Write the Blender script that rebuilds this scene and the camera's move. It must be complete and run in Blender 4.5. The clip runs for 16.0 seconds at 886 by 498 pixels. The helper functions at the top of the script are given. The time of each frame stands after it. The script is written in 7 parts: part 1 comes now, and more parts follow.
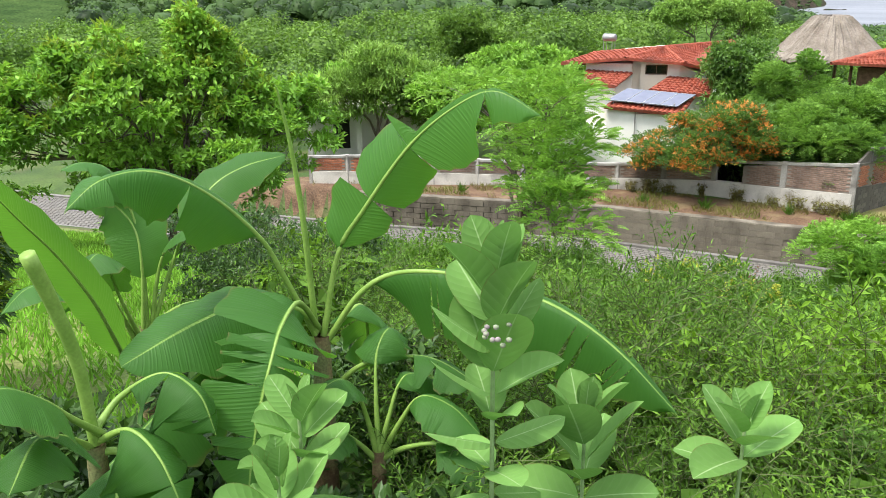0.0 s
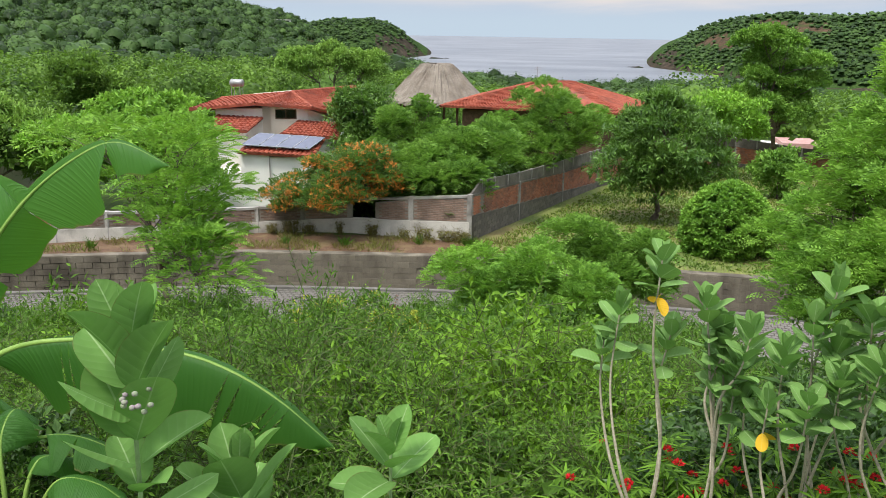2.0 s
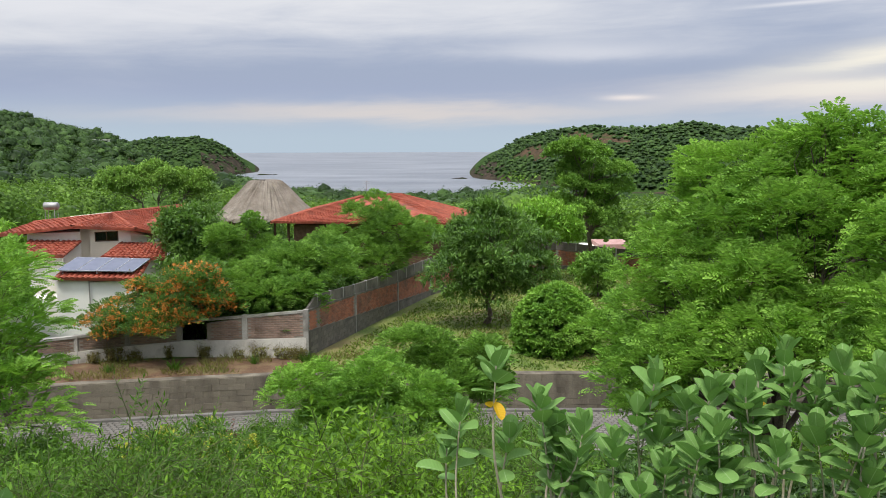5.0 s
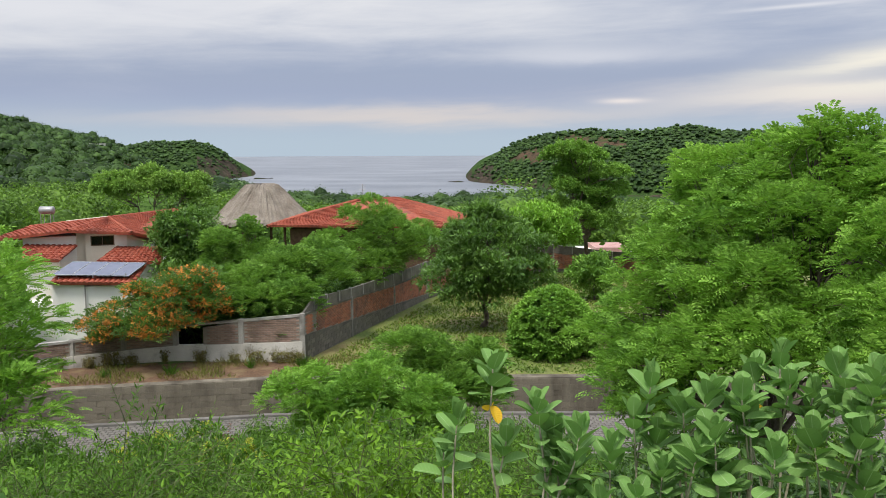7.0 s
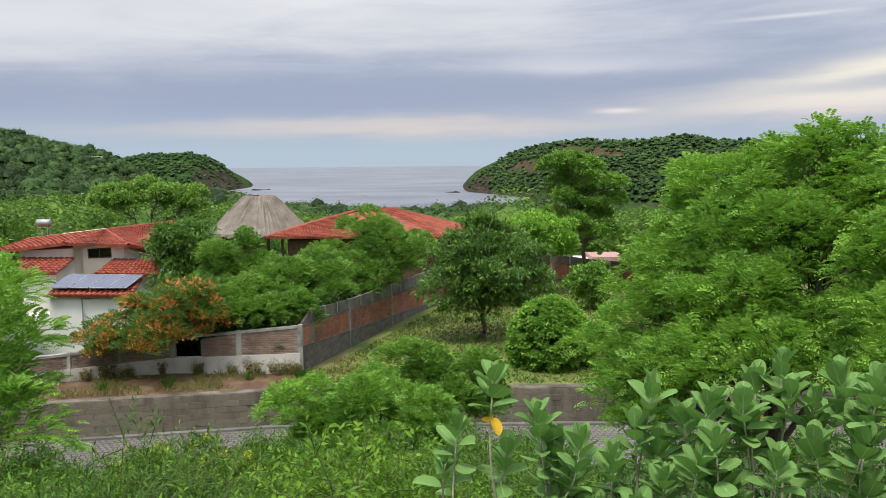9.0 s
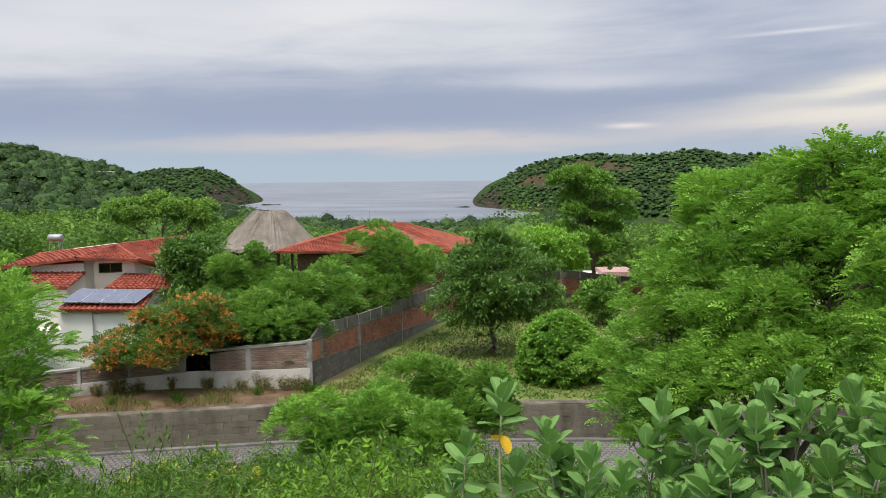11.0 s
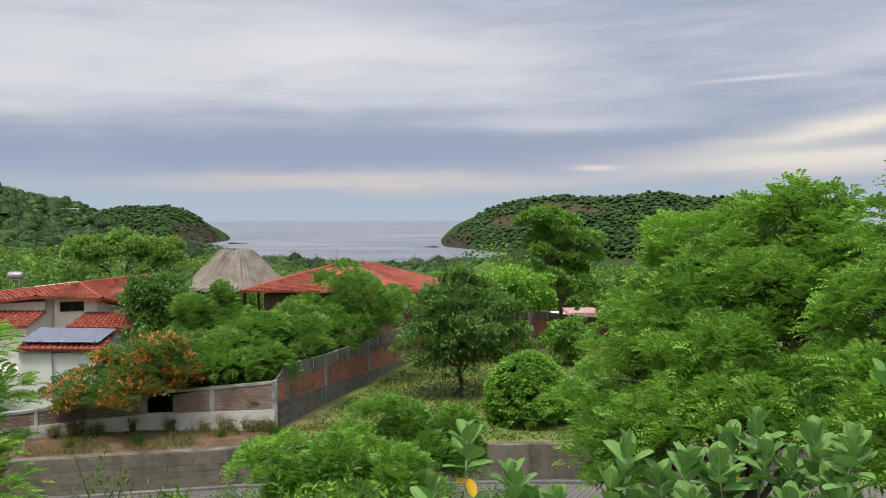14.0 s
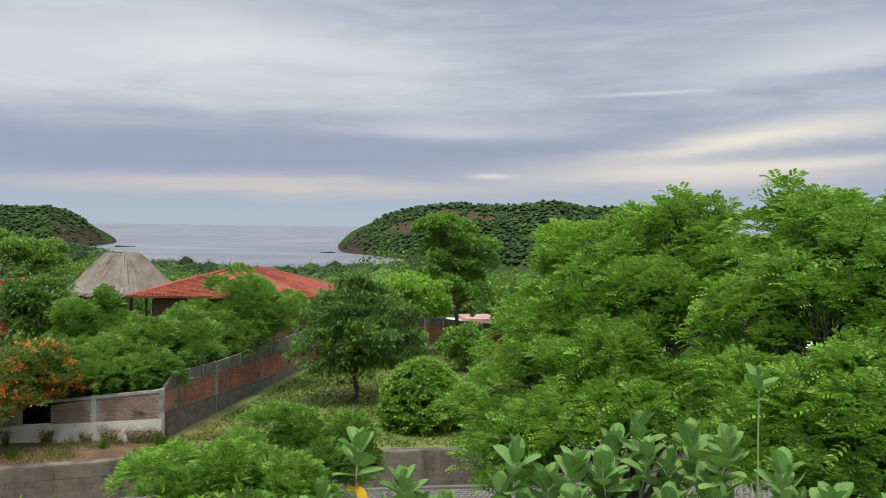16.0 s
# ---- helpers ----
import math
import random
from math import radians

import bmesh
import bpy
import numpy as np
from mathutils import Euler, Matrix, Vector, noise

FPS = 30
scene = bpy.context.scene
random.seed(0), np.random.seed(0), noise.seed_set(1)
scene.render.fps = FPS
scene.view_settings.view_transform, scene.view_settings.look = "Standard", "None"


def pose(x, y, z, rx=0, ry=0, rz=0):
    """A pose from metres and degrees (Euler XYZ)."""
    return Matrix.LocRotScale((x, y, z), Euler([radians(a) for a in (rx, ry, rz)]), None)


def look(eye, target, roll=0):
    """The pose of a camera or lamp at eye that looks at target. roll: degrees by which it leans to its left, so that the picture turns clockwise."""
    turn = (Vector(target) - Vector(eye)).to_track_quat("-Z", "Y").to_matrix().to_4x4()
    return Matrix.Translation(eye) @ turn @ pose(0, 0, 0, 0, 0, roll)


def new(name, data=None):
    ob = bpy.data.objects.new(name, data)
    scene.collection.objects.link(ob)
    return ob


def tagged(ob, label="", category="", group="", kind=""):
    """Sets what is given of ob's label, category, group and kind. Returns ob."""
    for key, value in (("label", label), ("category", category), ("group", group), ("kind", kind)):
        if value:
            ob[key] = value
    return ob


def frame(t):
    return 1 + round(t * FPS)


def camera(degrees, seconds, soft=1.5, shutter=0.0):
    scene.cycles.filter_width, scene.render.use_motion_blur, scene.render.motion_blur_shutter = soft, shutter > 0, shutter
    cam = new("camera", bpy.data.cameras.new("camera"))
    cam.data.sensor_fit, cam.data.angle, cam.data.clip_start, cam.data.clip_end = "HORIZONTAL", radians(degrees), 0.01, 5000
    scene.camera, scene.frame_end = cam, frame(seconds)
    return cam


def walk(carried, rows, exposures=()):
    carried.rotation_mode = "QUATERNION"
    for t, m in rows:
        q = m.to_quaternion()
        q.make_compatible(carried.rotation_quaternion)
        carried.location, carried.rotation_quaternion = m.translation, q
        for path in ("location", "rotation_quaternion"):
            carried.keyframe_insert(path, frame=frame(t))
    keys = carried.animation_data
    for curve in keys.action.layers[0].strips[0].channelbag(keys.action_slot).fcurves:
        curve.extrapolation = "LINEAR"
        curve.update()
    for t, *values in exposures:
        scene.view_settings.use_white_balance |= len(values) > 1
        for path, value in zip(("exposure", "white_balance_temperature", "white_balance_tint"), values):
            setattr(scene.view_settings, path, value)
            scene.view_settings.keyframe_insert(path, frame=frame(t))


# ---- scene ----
# The road lies at z = 0; the camera stands on a balcony and turns.
cam = camera(56.45, 16.0, soft=0.7)
PATH = [  # seconds, x, y, z, tilt, turn, roll
    (0.0, -0.045, 0.121, 10.530, -17.95, 36.96, -0.78),
    (0.5, -0.055, 0.116, 10.536, -17.81, 39.85, -1.14),
    (1.0, -0.055, 0.128, 10.535, -17.60, 34.78, 0.19),
    (1.5, -0.021, 0.118, 10.548, -16.03, 21.15, 1.41),
    (2.0, -0.009, 0.097, 10.555, -14.94, 11.73, 0.93),
    (2.5, -0.000, 0.056, 10.574, -13.49, 5.47, 0.46),
    (3.0, -0.002, 0.029, 10.583, -11.95, 2.64, 0.63),
    (3.5, -0.004, 0.011, 10.593, -10.04, 1.34, 0.41),
    (4.0, -0.006, -0.006, 10.602, -8.24, 0.89, 0.22),
    (4.5, -0.001, 0.003, 10.599, -7.38, 0.43, -0.06),
    (7.0, -0.000, 0.000, 10.600, -6.91, -0.00, -0.21),
    (7.5, -0.001, 0.004, 10.599, -6.87, -0.16, -0.35),
    (8.0, -0.005, 0.004, 10.604, -6.68, -0.16, -0.44),
    (8.5, -0.006, 0.005, 10.605, -6.54, -0.19, -0.55),
    (9.0, -0.008, 0.012, 10.603, -6.19, -0.18, -0.51),
    (11.5, -0.003, 0.037, 10.610, -4.78, 0.68, -0.57),
    (12.0, -0.006, 0.037, 10.611, -4.32, 0.84, -0.58),
    (12.5, -0.003, 0.033, 10.616, -3.94, 1.01, -0.62),
    (13.0, -0.006, 0.021, 10.621, -3.33, 1.20, -0.55),
    (13.5, -0.005, 0.018, 10.622, -2.85, 1.11, -0.42),
    (14.0, 0.006, 0.015, 10.620, -2.40, -1.74, -0.06),
    (14.5, 0.016, 0.027, 10.618, -2.13, -5.68, 0.29),
    (15.0, 0.031, 0.030, 10.618, -1.95, -7.98, 0.57),
    (15.5, 0.039, 0.032, 10.617, -1.89, -9.19, 0.79),
    (16.0, 0.029, 0.019, 10.621, -1.92, -8.86, 0.86),
]
walk(cam, [(t, pose(x, y, z, 90 + tilt, 0, turn) @ pose(0, 0, 0, 0, 0, roll)) for t, x, y, z, tilt, turn, roll in PATH],
     exposures=[(0.0, 0.68), (0.5, 0.8), (1.0, 0.5), (1.6, 0.26), (3.0, 0.14), (4.0, 0.03), (9.0, -0.05), (12.5, -0.13), (16.0, -0.2)])

# ---- light: an overcast afternoon sky with streaks of cloud over the sea ----
def build_world():
    world = bpy.data.worlds.new("overcast_sky")
    scene.world = world
    world.use_nodes = True
    nt = world.node_tree
    nt.nodes.clear()
    N, L = nt.nodes.new, nt.links.new

    def math_node(op, a, b=None, c=None, clamp=False):
        n = N("ShaderNodeMath")
        n.operation, n.use_clamp = op, clamp
        for i, v in enumerate((a, b, c)):
            if v is None:
                continue
            if isinstance(v, (int, float)):
                n.inputs[i].default_value = v
            else:
                L(v, n.inputs[i])
        return n.outputs[0]

    def mix(fac, a, b):
        n = N("ShaderNodeMix")
        n.data_type = "RGBA"
        for sock, v in ((n.inputs[0], fac), (n.inputs[6], a), (n.inputs[7], b)):
            if isinstance(v, (int, float)):
                sock.default_value = v
            elif isinstance(v, tuple):
                sock.default_value = (*v, 1)
            else:
                L(v, sock)
        return n.outputs[2]

    def smooth(v, lo, hi):
        n = N("ShaderNodeMapRange")
        n.interpolation_type = "SMOOTHSTEP"
        L(v, n.inputs[0])
        n.inputs[1].default_value, n.inputs[2].default_value = lo, hi
        return n.outputs[0]

    tc = N("ShaderNodeTexCoord")
    sep = N("ShaderNodeSeparateXYZ")
    L(tc.outputs["Generated"], sep.inputs[0])
    x, y, z = sep.outputs
    el = math_node("MULTIPLY", math_node("ARCSINE", z), 57.29578)
    az = math_node("MULTIPLY", math_node("ARCTAN2", x, y), 57.29578)      # degrees to the right of +y

    def cloud_noise(sx, sy, detail, seed, rough=0.55, dist=0.4):
        comb = N("ShaderNodeCombineXYZ")
        L(math_node("MULTIPLY", az, sx), comb.inputs[0])
        L(math_node("MULTIPLY", math_node("ADD", el, math_node("MULTIPLY", az, SLANT)), sy), comb.inputs[1])
        comb.inputs[2].default_value = seed
        n = N("ShaderNodeTexNoise")
        n.inputs["Scale"].default_value, n.inputs["Detail"].default_value = 1.0, detail
        n.inputs["Roughness"].default_value, n.inputs["Distortion"].default_value = rough, dist
        L(comb.outputs[0], n.inputs["Vector"])
        return n.outputs[0]

    SLANT = -0.03
    sky = N("ShaderNodeTexSky")
    sky.sky_type, sky.sun_disc = "NISHITA", False
    sky.sun_elevation, sky.sun_rotation = SUN_EL, SUN_ROT
    sky.air_density, sky.dust_density = 1.3, 2.0
    blue = N("ShaderNodeVectorMath")
    blue.operation = "SCALE"
    L(sky.outputs[0], blue.inputs[0])
    blue.inputs["Scale"].default_value = 0.09

    grey, white, cream, pink = (0.378, 0.440, 0.600), (0.80, 0.81, 0.86), (0.97, 0.92, 0.80), (0.72, 0.67, 0.65)
    soft = cloud_noise(0.028, 0.15, 3.0, 5.3, 0.5, 0.25)
    fine = cloud_noise(0.09, 0.62, 6.0, 7.7, 0.6, 0.3)
    amount = math_node("ADD", math_node("MULTIPLY", soft, 0.70), math_node("MULTIPLY", fine, 0.30))
    amount = math_node("ADD", amount, math_node("MULTIPLY", smooth(el, 5.0, 14.0), 0.07))
    # a thicker bank low over the sea and towards the right
    amount = math_node("SUBTRACT", amount, math_node("MULTIPLY", smooth(math_node("ABSOLUTE", math_node("SUBTRACT", el, 4.3)), 2.2, 0.4), 0.10))
    amount = math_node("SUBTRACT", amount, math_node("MULTIPLY", math_node("MULTIPLY", smooth(az, 4.0, 15.0), smooth(az, 34.0, 24.0)), 0.045))
    cloud = mix(smooth(amount, 0.36, 0.72), grey, white)
    deck = mix(0.90, blue.outputs[0], cloud)

    def streak(a0, e0, wa, we, slant, ragged):
        """A long thin cloud: bearing and height of its middle, half length and half thickness in degrees."""
        da = math_node("DIVIDE", math_node("SUBTRACT", az, a0), wa)
        de = math_node("SUBTRACT", math_node("SUBTRACT", el, e0), math_node("MULTIPLY", math_node("SUBTRACT", az, a0), slant))
        de = math_node("ADD", math_node("DIVIDE", de, we), math_node("MULTIPLY", math_node("SUBTRACT", fine, 0.5), ragged))
        r2 = math_node("ADD", math_node("POWER", math_node("ABSOLUTE", da), 2.0), math_node("POWER", math_node("ABSOLUTE", de), 2.0))
        return math_node("POWER", 2.718, math_node("MULTIPLY", r2, -1.0))

    low = mix(smooth(el, 0.2, 4.2), (0.48, 0.58, 0.68), grey)
    base = mix(smooth(el, 2.6, 5.2), low, deck)
    col = mix(math_node("MULTIPLY", streak(-3.0, 2.2, 17.0, 0.62, 0.010, 3.2), 0.9), base, pink)
    col = mix(math_node("MULTIPLY", streak(26.0, 3.2, 12.0, 0.9, 0.0, 2.5), 0.9), col, (0.82, 0.76, 0.72))
    col = mix(math_node("MULTIPLY", streak(29.0, 5.5, 9.0, 0.85, 0.13, 2.2), 0.95), col, cream)
    col = mix(math_node("MULTIPLY", streak(31.0, 3.9, 9.0, 0.45, 0.06, 2.0), 0.8), col, cream)
    col = mix(math_node("MULTIPLY", streak(12.2, 3.15, 1.5, 0.17, 0.0, 1.2), 0.95), col, (0.86, 0.80, 0.78))
    col = mix(math_node("MULTIPLY", streak(22.8, 8.7, 3.6, 0.12, 0.03, 1.6), 0.75), col, white)
    col = mix(math_node("MULTIPLY", streak(35.0, 10.6, 9.0, 1.3, 0.12, 2.6), 0.75), col, white)
    col = mix(math_node("MULTIPLY", streak(10.0, 6.2, 6.0, 0.6, 0.0, 2.0), 0.55), col, white)
    col = mix(math_node("MULTIPLY", streak(-7.0, 11.6, 7.5, 2.2, 0.05, 2.6), 0.8), col, (0.86, 0.86, 0.88))
    col = mix(math_node("MULTIPLY", streak(-24.0, 9.6, 11.0, 1.6, 0.0, 2.2), 0.5), col, white)
    # the deck is thinner, and so brighter, overhead
    gain = math_node("ADD", 1.0, math_node("MULTIPLY", smooth(el, 14.0, 60.0), ZENITH))
    bright = N("ShaderNodeVectorMath")
    bright.operation = "SCALE"
    L(col, bright.inputs[0])
    L(gain, bright.inputs["Scale"])
    bg = N("ShaderNodeBackground")
    L(bright.outputs[0], bg.inputs["Color"])
    bg.inputs["Strength"].default_value = 1.0
    out = N("ShaderNodeOutputWorld")
    L(bg.outputs[0], out.inputs["Surface"])


SUN_EL, SUN_ROT, ZENITH = radians(62), radians(-150), 1.35
build_world()
sun = new("sun", bpy.data.lights.new("sun", "SUN"))
sun.data.energy, sun.data.angle, sun.data.color = 3.4, radians(12), (1.0, 0.96, 0.9)
sun.matrix_world = look((0, 0, 60), (0 - 40 * math.sin(SUN_ROT) * math.cos(SUN_EL), -40 * math.cos(SUN_ROT) * math.cos(SUN_EL), 60 - 40 * math.sin(SUN_EL)))

# ---- helpers for meshes ----
rng = np.random.default_rng(11)


def at(bearing, d, z=0.0):
    """A place by its bearing (degrees to the left of +y) and distance from the balcony."""
    return np.array([-math.sin(radians(bearing)) * d, math.cos(radians(bearing)) * d, z])


def np_mesh(name, verts, faces, smooth=False, mats=(), index=None):
    """A mesh from arrays: verts (n, 3), faces (m, 3) or (m, 4), or a list of such arrays."""
    groups = [np.asarray(f) for f in (faces if isinstance(faces, list) else [faces]) if len(f)]
    me = bpy.data.meshes.new(name)
    verts = np.asarray(verts, np.float32)
    sizes = np.concatenate([np.full(len(f), f.shape[1], np.int32) for f in groups])
    loops = np.concatenate([f.ravel() for f in groups]).astype(np.int32)
    me.vertices.add(len(verts))
    me.vertices.foreach_set("co", verts.ravel())
    me.loops.add(len(loops))
    me.loops.foreach_set("vertex_index", loops)
    me.polygons.add(len(sizes))
    me.polygons.foreach_set("loop_start", np.concatenate([[0], np.cumsum(sizes)[:-1]]).astype(np.int32))
    me.polygons.foreach_set("use_smooth", np.full(len(sizes), smooth))
    for m in mats:
        me.materials.append(m)
    if index is not None:
        me.polygons.foreach_set("material_index", np.asarray(index, np.int32))
    me.update(calc_edges=True)
    return me


def place(name, data, material=None, parent=None, label=""):
    """Links a mesh (or a bmesh) as one object, under its thing if one is given."""
    if isinstance(data, bmesh.types.BMesh):
        me = bpy.data.meshes.new(name)
        data.to_mesh(me)
        data.free()
        data = me
    if material is not None and not data.materials:
        data.materials.append(material)
    ob = new(name, data)
    if parent is not None:
        ob.parent = parent
    return tagged(ob, label)


def thing(name, where, label, category, group="", kind=""):
    ob = new(name)
    ob.location = where
    ob.empty_display_size = 0.2
    return tagged(ob, label, category, group, kind)


class Soup:
    """Gathers vertices and faces of one mesh."""

    def __init__(self):
        self.v, self.q, self.t, self.n = [], [], [], 0

    def add(self, verts, quads=(), tris=()):
        verts = np.asarray(verts, float)
        if len(quads):
            self.q.append(np.asarray(quads) + self.n)
        if len(tris):
            self.t.append(np.asarray(tris) + self.n)
        self.v.append(verts)
        self.n += len(verts)

    def box(self, lo, hi, m=None):
        x0, y0, z0 = lo
        x1, y1, z1 = hi
        v = np.array([(x0, y0, z0), (x1, y0, z0), (x1, y1, z0), (x0, y1, z0), (x0, y0, z1), (x1, y0, z1), (x1, y1, z1), (x0, y1, z1)], float)
        if m is not None:
            v = v @ np.array(m.to_3x3()).T + np.array(m.translation)
        self.add(v, [(0, 3, 2, 1), (4, 5, 6, 7), (0, 1, 5, 4), (1, 2, 6, 5), (2, 3, 7, 6), (3, 0, 4, 7)])

    def tube(self, pts, radii, sides=6, cap=True):
        pts = np.asarray(pts, float)
        n = len(pts)
        tan = np.gradient(pts, axis=0)
        tan /= np.linalg.norm(tan, axis=1, keepdims=True) + 1e-9
        ref = np.where(np.abs(tan[:, 2:3]) > 0.9, [[1.0, 0, 0]], [[0, 0, 1.0]])
        a = np.cross(tan, ref)
        a /= np.linalg.norm(a, axis=1, keepdims=True) + 1e-9
        b = np.cross(tan, a)
        ang = np.arange(sides) * 2 * np.pi / sides
        ring = pts[:, None] + np.asarray(radii, float)[:, None, None] * (np.cos(ang)[None, :, None] * a[:, None] + np.sin(ang)[None, :, None] * b[:, None])
        i, j = np.meshgrid(np.arange(n - 1), np.arange(sides), indexing="ij")
        k = (j + 1) % sides
        quads = np.stack([i * sides + j, i * sides + k, (i + 1) * sides + k, (i + 1) * sides + j], -1).reshape(-1, 4)
        self.add(ring.reshape(-1, 3), quads)

    def grid(self, pts):
        """A sheet from an array of places (rows, columns, 3)."""
        r, c = pts.shape[:2]
        i, j = np.meshgrid(np.arange(r - 1), np.arange(c - 1), indexing="ij")
        o = i * c + j
        self.add(pts.reshape(-1, 3), np.stack([o, o + 1, o + c + 1, o + c], -1).reshape(-1, 4))

    def mesh(self, name, smooth=False):
        faces = []
        if self.q:
            faces.append(np.concatenate(self.q))
        if self.t:
            faces.append(np.concatenate(self.t))
        return np_mesh(name, np.concatenate(self.v), faces, smooth)


def unit(v):
    return v / (np.linalg.norm(v, axis=-1, keepdims=True) + 1e-9)


def noise2(x, y, scale, seed=0.0):
    """Smooth sums of waves, for uneven ground: cheap and the same at every build."""
    x, y = np.asarray(x) / scale + seed * 1.7, np.asarray(y) / scale - seed
    return (np.sin(x * 1.3 + 0.7 * np.sin(y * 1.1 + seed)) + np.sin(y * 1.7 - 0.9 * np.sin(x * 0.8 + 2 + seed)) + 0.5 * np.sin(2.3 * x + 1.9 * y + seed)) / 2.5

# ---- materials ----
def material(name, colours, scale=3.0, rough=0.8, metal=0.0, bump=0.0, bump_scale=40.0, grain=0.35, grain_scale=60.0,
             stain=None, stain_scale=0.6, stain_amount=0.5, coords="Object", spec=0.3, random=0.0):
    """Two colours mixed by broad noise, darkened and lightened by grain, with stains and a fine relief."""
    m = bpy.data.materials.new(name)
    m.use_nodes = True
    nt = m.node_tree
    N, L = nt.nodes.new, nt.links.new
    bsdf = nt.nodes["Principled BSDF"]
    tc = N("ShaderNodeTexCoord")

    def tex(sc, detail=4.0):
        n = N("ShaderNodeTexNoise")
        n.inputs["Scale"].default_value, n.inputs["Detail"].default_value = sc, detail
        L(tc.outputs[coords], n.inputs["Vector"])
        return n.outputs[0]

    def mix(fac, a, b, mode="MIX"):
        n = N("ShaderNodeMix")
        n.data_type, n.blend_type = "RGBA", mode
        for sock, v in ((n.inputs[0], fac), (n.inputs[6], a), (n.inputs[7], b)):
            if isinstance(v, (int, float)):
                sock.default_value = v
            elif isinstance(v, tuple):
                sock.default_value = (*v, 1)
            else:
                L(v, sock)
        return n.outputs[2]

    def ramp(v, lo, hi, a=0.0, b=1.0):
        n = N("ShaderNodeMapRange")
        L(v, n.inputs[0])
        for i, q in enumerate((lo, hi, a, b)):
            n.inputs[i + 1].default_value = q
        return n.outputs[0]

    col = mix(ramp(tex(scale), 0.35, 0.65), colours[0], colours[1])
    if random:
        oi = N("ShaderNodeObjectInfo")
        col = mix(1.0, col, ramp(oi.outputs["Random"], 0, 1, 1 - random, 1 + random), "MULTIPLY")
    col = mix(1.0, col, ramp(tex(grain_scale, 6.0), 0.25, 0.75, 1 - grain, 1 + grain), "MULTIPLY")
    if stain:
        col = mix(ramp(tex(stain_scale, 7.0), 0.5, 0.68, 0.0, stain_amount), col, stain)
    L(col, bsdf.inputs["Base Color"])
    bsdf.inputs["Roughness"].default_value, bsdf.inputs["Metallic"].default_value = rough, metal
    bsdf.inputs["Specular IOR Level"].default_value = spec
    if bump:
        b = N("ShaderNodeBump")
        b.inputs["Strength"].default_value, b.inputs["Distance"].default_value = 1.0, bump
        L(tex(bump_scale, 5.0), b.inputs["Height"])
        L(b.outputs[0], bsdf.inputs["Normal"])
    return m


def grimy(name, dark, light, grime):
    """Old concrete blocks under long dark runs of grime, laid out over the whole wall."""
    m = material(name, (dark, light), scale=1.3, bump=0.014, bump_scale=14, grain=0.3, grain_scale=30, stain=grime, stain_scale=0.7, stain_amount=0.6, random=0.12, coords="Object")
    nt = m.node_tree
    N, L = nt.nodes.new, nt.links.new
    geo, mp, no, mr, mx = N("ShaderNodeNewGeometry"), N("ShaderNodeMapping"), N("ShaderNodeTexNoise"), N("ShaderNodeMapRange"), N("ShaderNodeMix")
    mp.inputs["Scale"].default_value = (1.5, 1.5, 0.45)
    no.inputs["Scale"].default_value, no.inputs["Detail"].default_value = 1.0, 7.0
    L(geo.outputs["Position"], mp.inputs[0])
    L(mp.outputs[0], no.inputs["Vector"])
    L(no.outputs[0], mr.inputs[0])
    for i, q in enumerate((0.46, 0.66, 0.0, 0.6)):
        mr.inputs[i + 1].default_value = q
    mx.data_type = "RGBA"
    colour = nt.nodes["Principled BSDF"].inputs["Base Color"]
    L(mr.outputs[0], mx.inputs[0])
    L(colour.links[0].from_socket, mx.inputs[6])
    mx.inputs[7].default_value = (*grime, 1)
    L(mx.outputs[2], colour)
    return m


